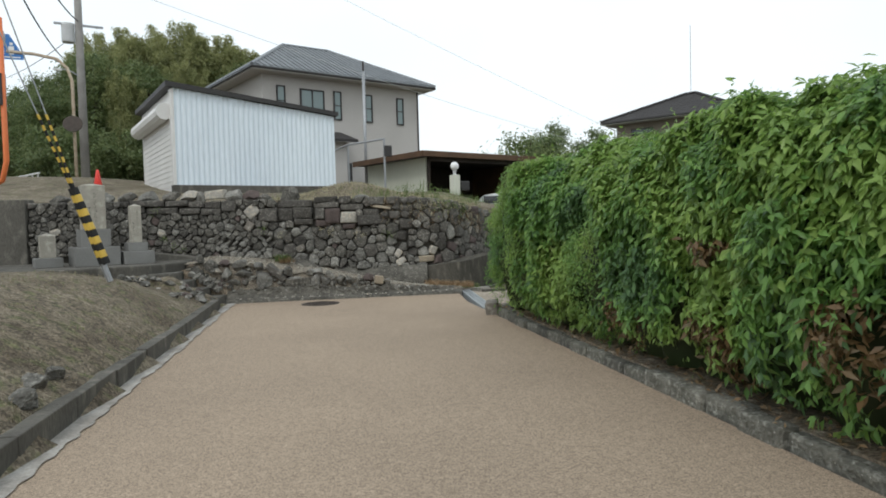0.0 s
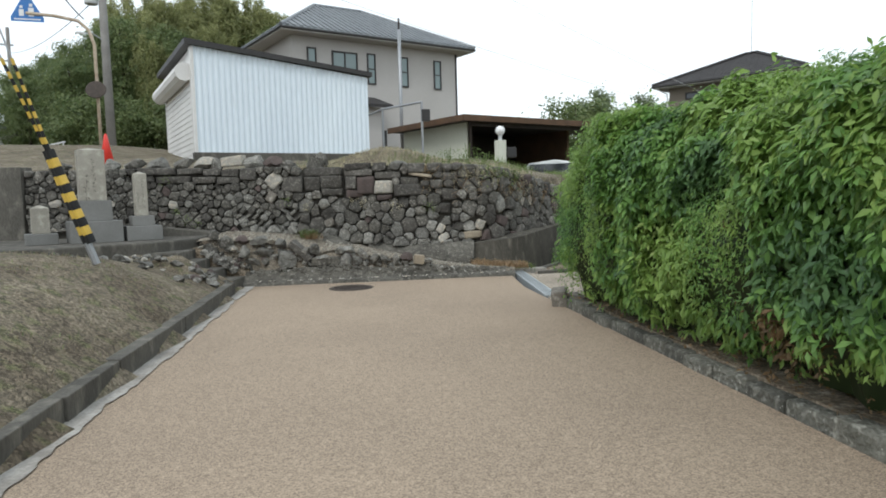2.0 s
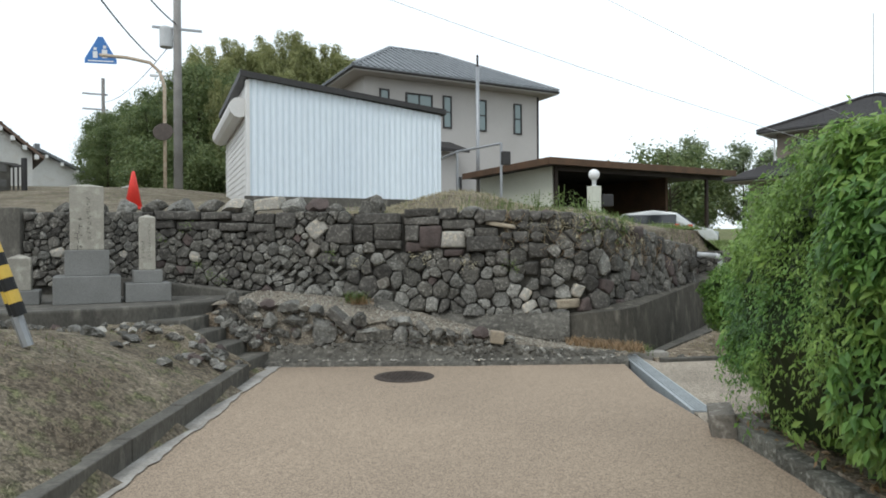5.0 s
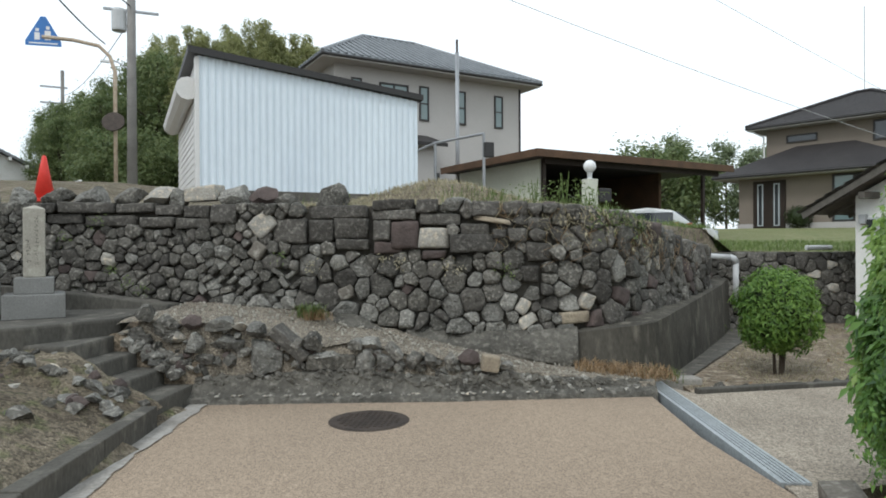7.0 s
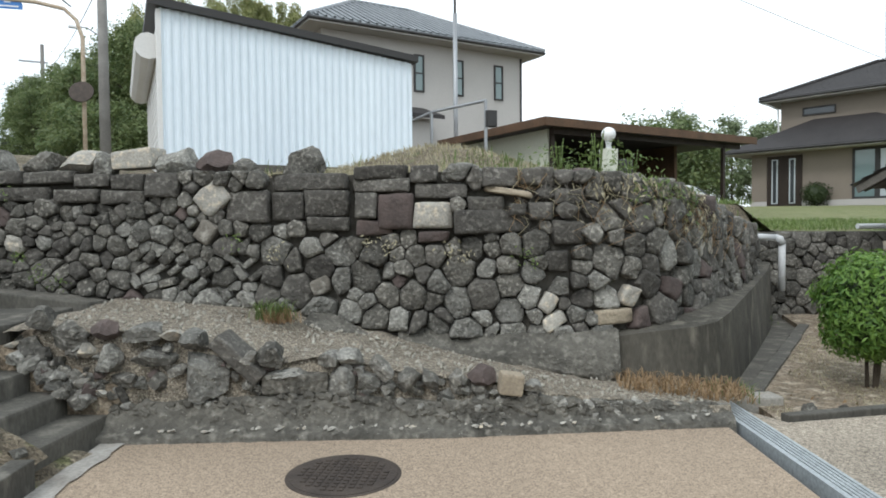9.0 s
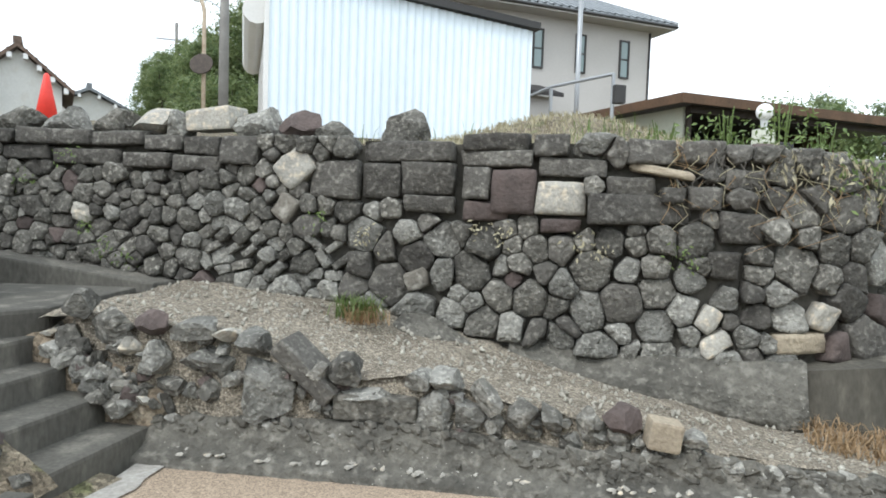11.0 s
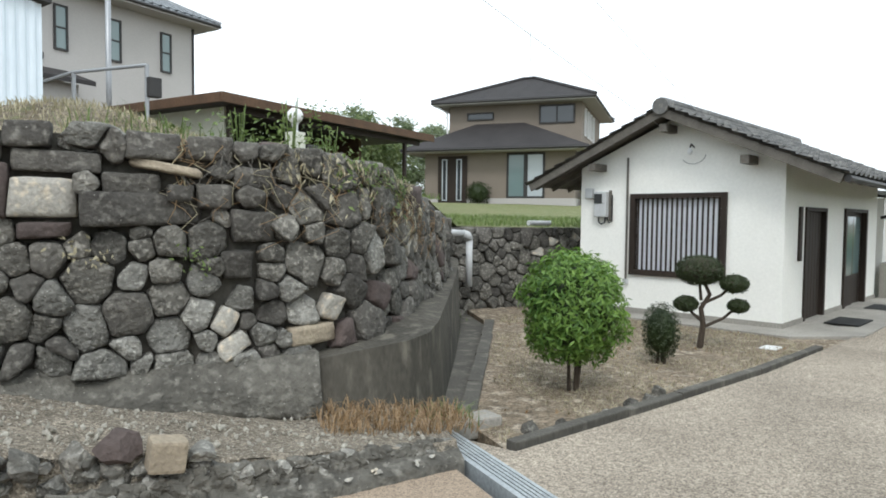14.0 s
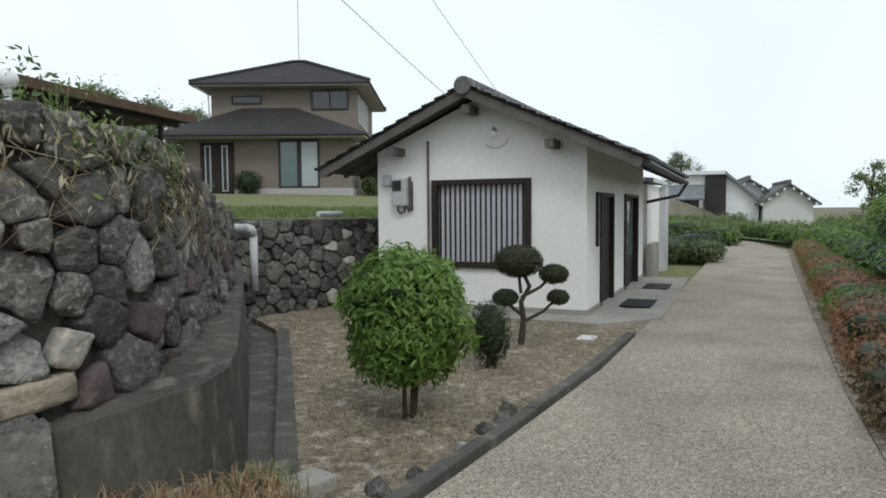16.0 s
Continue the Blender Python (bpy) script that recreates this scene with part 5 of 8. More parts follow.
part("beam", Shape(CM).box(0.5, 0.3, 3.9, CL - 0.3, 0.42, 4.06), M_WOOD_D, carport)

# brown two-storey house
BU = Vector((0.77, -0.638))
BM = frame_at(11.141, 43.304, 0, BU.x, BU.y)
brown = thing("house", (14, 43, 2.3), "brown rendered two-storey house with dark slate hip roofs", "house")
BL, BD = 7.0, 7.4
part("wall", Shape(BM).box(0, 0, 5.2, BL, BD, 7.55), M_WALL_B, brown)
hip_roof(brown, BM, BL, BD, 7.7, 1.85, 0.75, 0.3, M_SLATE, M_WALL_G, rows=0.3)
part("wall", Shape(BM).box(-0.75, -1.6, 1.6, BL - 0.05, BD, 5.0), M_WALL_B, brown, "ground-floor wall")
part("plinth", Shape(BM).box(-0.8, -1.66, 1.4, BL, 0.0, 2.62), M_WALL_G, brown, "pale plinth")
hr = Shape(BM)
vs = [(-1.75, -2.5, 5.08), (BL + 0.7, -2.5, 5.08), (BL + 0.2, 0.6, 6.0), (-1.2, 2.6, 5.7), (1.5, -0.05, 6.55), (4.1, -0.05, 6.55), (BL + 0.7, 0.5, 5.08), (-1.75, 2.6, 5.08)]
hr.add(vs, [(0, 1, 5, 4), (1, 6, 5), (0, 4, 7)])
hr.add(vs[:2] + [(-1.75, -2.5, 4.93), (BL + 0.7, -2.5, 4.93), (-1.75, 2.6, 5.08), (-1.75, 2.6, 4.93)], [(0, 2, 3, 1), (0, 4, 5, 2)])
part("lower_roof", hr, M_SLATE, brown, "dark slate lower roof")
part("soffit", Shape(BM).box(-1.72, -2.47, 4.9, BL + 0.68, 0.0, 4.95), M_WALL_G, brown)
part("gutter", Shape(BM).tube([(-1.75, -2.52, 5.0), (BL + 0.7, -2.52, 5.0)], 0.06, 6), M_DARK, brown, "dark gutter")
window(brown, BM, 1.0, 6.75, 2.45, 7.15, 0.0, M_GLASS, M_DARK, 0.07, 0)
window(brown, BM, 4.85, 6.45, 6.65, 7.4, 0.0, M_GLASS, M_DARK, 0.08, 1)
window(brown, BM, 3.6, 2.62, 4.56, 4.85, -1.6, M_GLASS_T, M_DARK, 0.1, 0)
window(brown, BM, 4.56, 2.62, 5.5, 4.85, -1.6, M_CURTAIN, M_DARK, 0.1, 0)
dr = part("door", Shape(BM).box(0.0, -1.68, 2.35, 1.55, -1.6, 4.75), M_WOOD_D, brown, "dark double front door")
for x in (0.22, 1.0):
    part("door_light", Shape(BM).box(x, -1.71, 2.5, x + 0.28, -1.68, 4.6), M_CURTAIN, dr, "pale glass strip")
    part("door_light_core", Shape(BM).box(x + 0.06, -1.72, 2.55, x + 0.22, -1.71, 4.55), M_GLASS, dr)
for y in (0.9, 2.0, 3.0, 4.1):
    window(brown, BM @ pose(BL, 0, 0, 0, 0, 90), y, 5.9, y + 0.5, 7.3, 0.0, M_GLASS, M_WHITE, 0.08, 0)
part("downpipe", Shape(BM).tube([(-0.6, -0.65, 7.55), (-0.1, -0.1, 7.2), (-0.08, -0.08, 6.0)], 0.045, 6), M_WHITE, brown, "white downpipe")
part("antenna", Shape(BM).tube([(BL / 2, BD / 2, 9.5), (BL / 2, BD / 2, 14.0)], 0.02, 5), M_STEEL, brown, "thin steel aerial mast")

# cottage
KU = Vector((0.899, 0.438))
KM = frame_at(6.64, 17.15, 0, KU.x, KU.y)
cottage = thing("cottage", (6.64, 17.15, 0), "small white plastered cottage with a smoked clay tile roof", "cottage")
KW, KL, KE, KR = 3.39, 5.75, 2.28, 3.28
OV, GO = 0.82, 0.42
KH = KE + 0.2  # top of the walls under the boards
# gable and side walls with true openings
s = Shape(KM)
wx0, wx1, wz0, wz1 = 0.86, 2.36, 0.72, 1.96
T = 0.14
yy_, zz_ = (0, wx0, wx1, KW), (-0.1, wz0, wz1, KH)
gvs = [(x, y, z) for x in (0, T) for z in zz_ for y in yy_] + [(0, KW / 2, KR - 0.08), (T, KW / 2, KR - 0.08)]
gfs = []
for k in (0, 16):
    gfs += [(k + 4 * j + i, k + 4 * j + i + 1, k + 4 * j + i + 5, k + 4 * j + i + 4) for j in range(3) for i in range(3) if (i, j) != (1, 1)]
    gfs.append((k + 12, k + 13, k + 14, k + 15, 32 + (k > 0)))
for a_, b_ in ((5, 6), (6, 10), (10, 9), (9, 5), (0, 1), (1, 2), (2, 3), (3, 7), (7, 11), (11, 15), (0, 4), (4, 8), (8, 12)):
    gfs.append((a_, b_, b_ + 16, a_ + 16))
gfs += [(12, 28, 33, 32), (15, 31, 33, 32)]
s.add(gvs, gfs)
part("gable_wall", s, M_WALL_W, cottage, "white plaster gable wall")
outline = [(T, -0.1), (0.98, -0.1), (0.98, 1.78), (2.02, 1.78), (2.02, -0.1), (3.25, -0.1), (3.25, 1.78), (4.75, 1.78), (4.75, -0.1), (KL, -0.1), (KL, KH), (T, KH)]
s = Shape(KM @ pose(0, 0, 0, 90, 0, 0)).prism(outline, -T, 0)
part("side_wall", s, M_WALL_W, cottage, "white plaster side wall")
part("back_walls", Shape(KM).box(T, KW - T, -0.1, KL, KW, KH).box(KL - T, T, -0.1, KL, KW - T, KH), M_WALL_W, cottage)
s = Shape(KM).add([(KL - T, 0, KH), (KL - T, KW, KH), (KL - T, KW / 2, KR - 0.08), (KL, 0, KH), (KL, KW, KH), (KL, KW / 2, KR - 0.08)], [(0, 2, 1), (3, 4, 5), (0, 3, 5, 2), (1, 2, 5, 4)])
part("gable_wall", s, M_WALL_W, cottage)
for q4 in ((-0.02, -0.02, 0.0, KW), (0.0, -0.02, 0.97, 0.0), (2.03, -0.02, 3.2, 0.0), (4.8, -0.02, KL, 0.0)):
    part("plinth", Shape(KM).box(q4[0], q4[1], -0.15, q4[2], q4[3], 0.1), M_CONC_L, cottage, "grey cement plinth")
# barred window
wn_ = part("window", Shape(KM).box(-0.05, wx0 - 0.05, wz0 - 0.06, 0.05, wx1 + 0.05, wz0 + 0.03).box(-0.05, wx0 - 0.05, wz1 - 0.03, 0.05, wx1 + 0.05, wz1 + 0.05)
           .box(-0.05, wx0 - 0.05, wz0 + 0.03, 0.05, wx0 + 0.04, wz1 - 0.03).box(-0.05, wx1 - 0.04, wz0 + 0.03, 0.05, wx1 + 0.05, wz1 - 0.03), M_WOOD_D, cottage, "dark wooden window frame")
part("pane", Shape(KM).box(0.045, wx0, wz0, 0.055, wx1, wz1), M_FROST, wn_, "pale frosted glass behind the bars")
for k in range(17):
    y = wx0 + 0.08 + k * (wx1 - wx0 - 0.16) / 16
    part("bar", Shape(KM).box(-0.004, y - 0.012, wz0 + 0.03, 0.02, y + 0.012, wz1 - 0.03), M_WOOD_D, wn_)
# doors
d1 = part("door", Shape(KM).box(1.02, 0.05, 0.03, 1.98, 0.09, 1.74), M_WOOD_D, cottage, "dark brown wooden door")
for k in range(6):
    part("board", Shape(KM).box(1.04 + k * 0.155, 0.036, 0.06, 1.18 + k * 0.155, 0.05, 1.72), M_WOOD_D, d1)
part("door_frame", Shape(KM).box(0.94, -0.03, 0.03, 1.02, 0.06, 1.8).box(1.98, -0.03, 0.03, 2.06, 0.06, 1.8).box(1.02, -0.03, 1.74, 1.98, 0.06, 1.8), M_WOOD_D, cottage)
part("door_sill", Shape(KM).box(0.9, -0.12, -0.05, 2.1, 0.1, 0.035), M_CONC_L, cottage, "stone door sill", bevel=0.008)
d2 = part("sliding_door", Shape(KM).box(3.3, 0.02, 0.03, 4.0, 0.06, 1.76), M_WOOD_D, cottage, "dark glazed sliding door")
part("pane", Shape(KM).box(3.38, 0.012, 0.6, 3.92, 0.02, 1.68), M_GLASS_T, d2)
d3 = part("sliding_door", Shape(KM).box(3.98, 0.062, 0.03, 4.72, 0.1, 1.76), M_WOOD_D, cottage, "dark glazed sliding door")
part("pane", Shape(KM).box(4.06, 0.054, 0.6, 4.64, 0.062, 1.68), M_GLASS_T, d3)
part("door_frame", Shape(KM).box(3.2, -0.04, 0.0, 3.3, 0.06, 1.82).box(4.72, -0.04, 0.0, 4.82, 0.06, 1.82).box(3.3, -0.04, 1.76, 4.72, 0.06, 1.82), M_WOOD_D, cottage)
part("door_sill", Shape(KM).box(3.15, -0.14, -0.05, 4.9, 0.1, 0.03), M_CONC_L, cottage, bevel=0.008)
part("nameboard", Shape(KM).box(0.62, -0.035, 0.98, 0.74, 0.0, 1.8), M_WOOD_D, cottage, "tall narrow dark board")
# roof: boards, rafters, barges, tiles
cy = KW / 2
half = cy + OV
pitch = math.atan2(KR - (KE - 0.12), half)
slope_len = math.hypot(half, KR - (KE - 0.12))
for sgn, nm in ((-1, "south"), (1, "north")):
    eave_y = cy + sgn * half
    RM = KM @ Matrix.Translation((-GO, eave_y, KE - 0.12)) @ pose(0, 0, 0, math.degrees(pitch) * (1 if sgn < 0 else -1), 0, 0)
    # in RM: X along the ridge, Y up the slope (minus for the north side)
    q = 1 if sgn < 0 else -1
    L = KL + 2 * GO
    ya, yb = sorted((0, q * slope_len))
    deck = part("roof_slope", Shape(RM).box(0, ya, 0.0, L, yb, 0.04), M_WOOD_G, cottage, "weathered roof boards")
    bg = part("barge_board", Shape(RM).box(-0.03, ya, -0.09, 0.0, yb, 0.035), M_WOOD_G, cottage, "dark weathered barge board")
    part("barge_board", Shape(RM).box(L, ya, -0.12, L + 0.03, yb, 0.06), M_WOOD_G, cottage)
    for k in range(13):
        x = 0.1 + k * (L - 0.25) / 12
        y0, y1 = sorted((q * 0.02, q * 1.0))
        part("rafter", Shape(RM).box(x, y0, -0.075, x + 0.05, y1, 0.0), M_WOOD_G, cottage)
    # one clay tile, wavy, then repeated
    tw, tl = 0.27, 0.235
    prof = [(0, 0.0), (0.05, -0.018), (0.11, -0.022), (0.16, -0.008), (0.2, 0.018), (0.235, 0.026), (0.27, 0.004)]
    tv_, tf_ = [], []
    for k, (x, z) in enumerate(prof):
        tv_ += [(x, 0, z + 0.042), (x, 0, z + 0.022), (x, q * 0.28, z + 0.006), (x, q * 0.28, z - 0.012)]
    for k in range(len(prof) - 1):
        a, b = 4 * k, 4 * k + 4
        tf_ += [(a, b, b + 2, a + 2), (a + 1, a, b, b + 1), (a + 1, b + 1, b + 3, a + 3)]
    tile_me = Shape().add(tv_, tf_).mesh("tile", M_TILE_K, True)
    nx, ny = int(L / tw), int(slope_len / tl)
    rr = random.Random(8 + sgn)
    for i in range(nx + 1):
        for j in range(ny + 1):
            ob = new("tile", tile_me)
            ob.parent = deck
            ob.matrix_parent_inverse = deck.matrix_basis.inverted()
            ob.matrix_basis = RM @ pose(i * tw - 0.07, q * (j * tl - 0.05), 0.055 + rr.uniform(0, 0.004), 0, 0, rr.uniform(-1, 1))
ridge = part("ridge", Shape(KM @ Matrix.Translation((-GO, cy, KR))).box(0.0, -0.12, -0.02, KL + 2 * GO, 0.12, 0.1), M_TILE_K, cottage, "stacked ridge tiles", bevel=0.02)
for k in range(26):
    x = -GO + k * 0.257
    part("ridge_cap", Shape(KM).tube([(x, cy, KR + 0.12), (x + 0.245, cy, KR + 0.125)], 0.085, 10), M_TILE_K, ridge)
part("ridge_end_tile", Shape(KM @ Matrix.Translation((-GO - 0.03, cy, KR + 0.06)) @ pose(0, 0, 0, 0, 90, 0)).lathe([(0.13, -0.05), (0.14, 0.0), (0.12, 0.06), (0.06, 0.08)], 12), M_TILE_K, ridge, "round ornamental ridge-end tile")
for y in (cy - 1.25, cy, cy + 1.25):
    zz = KR - 0.2 - abs(y - cy) * math.tan(pitch)
    part("purlin", Shape(KM).box(-GO + 0.03, y - 0.06, zz - 0.12, 0.0, y + 0.06, zz), M_WOOD_G, cottage)
part("gutter", Shape(KM).tube([(-GO, cy - half - 0.05, KE - 0.14), (KL + GO, cy - half - 0.05, KE - 0.18)], 0.05, 8), M_DARK, cottage, "dark gutter")
part("downpipe", Shape(KM).tube([(KL + GO - 0.1, cy - half - 0.05, KE - 0.2), (KL + GO - 0.1, cy - half + 0.1, KE - 0.45), (KL + 0.05, -0.06, KE - 0.6)], 0.035, 8), M_DARK, cottage)
part("conduit", Shape(KM).tube([(-0.03, 2.47, 0.55), (-0.03, 2.47, 2.62)], 0.018, 6), M_WOOD_G, cottage, "thin grey cable conduit")
part("conduit_box", Shape(KM).box(-0.06, 2.43, 0.5, 0.0, 2.51, 0.58), M_PVC, cottage)
em = thing("electricity_meter", tuple((KM @ Matrix.Translation((0, 2.95, 1.75))).translation), "grey electricity meter box with a round dial window", "meter")
part("case", Shape(KM).box(-0.12, 2.82, 1.62, 0.0, 3.06, 2.06), M_PVC, em, bevel=0.02)
part("dial", Shape(KM).box(-0.135, 2.90, 1.86, -0.12, 3.05, 2.02), M_GLASS, em, "dark dial window")
part("backboard", Shape(KM).box(-0.03, 2.78, 1.55, 0.0, 2.82, 2.08), M_WOOD_G, em)
part("cable", Shape(KM).tube([(-0.05, 2.87, 1.62), (-0.05, 2.88, 1.53), (-0.05, 2.95, 1.5), (-0.05, 3.0, 1.54), (-0.05, 3.0, 1.62)], 0.014, 6), M_BLACK, em, "black cable loop")
part("cable", Shape(KM).tube([(-0.05, 2.84, 1.62), (-0.05, 2.8, 1.52), (-0.05, 2.74, 1.55), (-0.05, 2.74, 2.0)], 0.012, 6), M_BLACK, em, "black cable loop")
jb = tagged(part("junction_box", Shape(KM).box(-0.09, 3.12, 1.95, 0.0, 3.26, 2.12), M_PVC, bevel=0.015), "small grey cable junction box on the cottage wall", "junction box")
wl_ = thing("wall_lamp", tuple((KM @ Matrix.Translation((-0.1, 1.35, 2.75))).translation), "small white outdoor lamp under the gable", "lamp")
part("bracket", Shape(KM).tube([(0, 1.35, 2.72), (-0.12, 1.35, 2.76), (-0.16, 1.35, 2.7)], 0.012, 6), M_BLACK, wl_)
part("bulb_cover", Shape(KM @ Matrix.Translation((-0.16, 1.35, 2.64))).lathe([(0.01, -0.05), (0.04, -0.02), (0.04, 0.02), (0.015, 0.06)], 10), M_WHITE, wl_, "white glass cover", True)
part("cable_loop", Shape(KM).tube([(-0.03, 1.35 + 0.2 * math.cos(a), 2.62 + 0.16 * math.sin(a)) for a in np.linspace(-3.0, -0.6, 10)], 0.004, 5), M_BLACK, wl_, "slack black cable")
# apron, mats
tagged(part("apron", Shape(KM).prism([(-0.45, 3.3), (-0.45, -0.25), (0.2, -1.0), (KL + 0.2, -0.95), (KL + 0.2, -0.02), (0.0, -0.02), (-0.02, 3.3)], -0.12, [0.0, 0.0, 0.03, 0.03, 0.03, 0.03, 0.0]), M_CONC_L, bevel=0.01), "pale concrete apron round the cottage", "apron", kind="structure")
for a, b in ((1.05, 1.95), (3.55, 4.4)):
    mt = tagged(part("doormat", Shape(KM).box(a, -0.75, 0.03, b, -0.28, 0.045), M_BLACK, bevel=0.004), "dark brown rubber doormat on the apron", "doormat", "doormats of the cottage")
tagged(part("inspection_cover", Shape(pose(5.55, 16.28, -0.03, 0, 0, 25)).box(-0.14, -0.1, 0, 0.14, 0.1, 0.012), M_WHITE), "small white plastic inspection cover in the bed", "cover")

# white annex beyond the cottage
annex = thing("annex", tuple((KM @ Matrix.Translation((7.5, 1, 0))).translation), "white rendered outbuilding behind the cottage", "outbuilding")
part("wall", Shape(KM).box(KL + 0.55, -0.02, -0.1, KL + 3.6, 3.0, 2.1), M_WALL_W, annex)
part("roof", Shape(KM).prism([(KL + 0.5, -0.15), (KL + 3.75, -0.15), (KL + 3.75, 3.2), (KL + 0.5, 3.2)], [2.15, 2.15, 2.4, 2.4], [2.24, 2.24, 2.5, 2.5]), M_PVC, annex, "pale sheet roof")
part("pier", Shape(KM).box(KL + 2.9, -0.18, -0.1, KL + 3.6, -0.02, 2.1), M_PVC, annex)
tagged(part("block_wall", Shape(KM).box(KL + 0.1, -0.2, -0.1, KL + 1.3, -0.06, 0.75), M_CONC_L, bevel=0.01), "low grey cement wall beside the annex", "wall")


# ---- rubble wall behind the garden ----
BACK = Wall([(2.25, 20.62), (3.2, 20.9), (4.6, 21.1), (6.6, 21.5), (8.6, 22.3)], 0.12, 1.4)
back_root = thing("wall_back", (4.5, 21.2, 0), "dark rubble retaining wall below the lawn", "wall", kind="structure")
rng = random.Random(21)
seeds = []
for _ in range(9000):
    q = (rng.uniform(0, BACK.s[-1]), rng.uniform(-0.1, 1.38), rng.uniform(0.06, 0.15))
    if all((q[0] - p[0]) ** 2 + (q[1] - p[1]) ** 2 > (0.93 * (q[2] + p[2])) ** 2 for p in seeds):
        seeds.append(q)
for (s, z, _), poly in zip(seeds, voronoi(seeds, 0.22)):
    poly = clip(clip(clip(poly, 0, 1, 1.42), 1, 0, BACK.s[-1]), -1, 0, 0)
    if len(poly) > 2:
        lay_stone(BACK, poly, back_root, M_STONE_P if rng.random() < 0.03 else M_STONE if rng.random() < 0.7 else M_STONE_B, rng, proud=rng.uniform(0.05, 0.15), rough=0.016)
bs = list(np.linspace(0, BACK.s[-1], 24))
bv = [tuple(BACK.at(s, z, o)) for s in bs for z, o in ((-0.4, -0.02), (1.36, -0.02), (1.36, -0.5))]
bf = [(3 * i + j, 3 * i + 3 + j, 3 * i + 4 + j, 3 * i + 1 + j) for i in range(len(bs) - 1) for j in range(2)]
part("core", raw_mesh("core", bv, bf, M_JOINT), M_JOINT, back_root, "dark earth packing")
PIPE = [(2.25, 19.82, 1.36), (2.80, 19.95, 1.325), (2.88, 19.97, 1.30), (2.92, 19.98, 1.22), (2.92, 19.98, 0.45)]
pp = thing("drain_pipe", (2.92, 19.98, 0.45), "grey plastic drain pipe bent down the rubble wall", "pipe")
part("run", Shape().tube([PIPE[0], PIPE[1]], 0.055, 12), M_PVC, pp, smooth=True)
part("elbow", Shape().tube([PIPE[1], PIPE[2], PIPE[3]], 0.066, 12), M_PVC, pp, smooth=True)
part("drop", Shape().tube([PIPE[3], PIPE[4]], 0.055, 12), M_PVC, pp, smooth=True)
tagged(part("loose_pipe", Shape().tube([(4.75, 21.45, 1.50), (5.3, 21.6, 1.50)], 0.05, 10), M_WHITE), "white plastic pipe lying on the lawn edge", "pipe")
lw_v, lw_f = [], []
for j in range(26):
    for i in range(26):
        x = 2.6 + i * 0.62 + j * 0.05
        y = 21.35 + j * 0.75 + max(0, (x - 3.4)) * 0.2
        lw_v.append((x, y, upper_z(x, y) + 0.03))
for j in range(25):
    for i in range(25):
        a = j * 26 + i
        lw_f.append((a, a + 1, a + 27, a + 26))
tagged(part("lawn", raw_mesh("lawn", lw_v, lw_f, M_LAWN, True), M_LAWN), "patchy lawn before the brown house", "lawn", kind="structure")


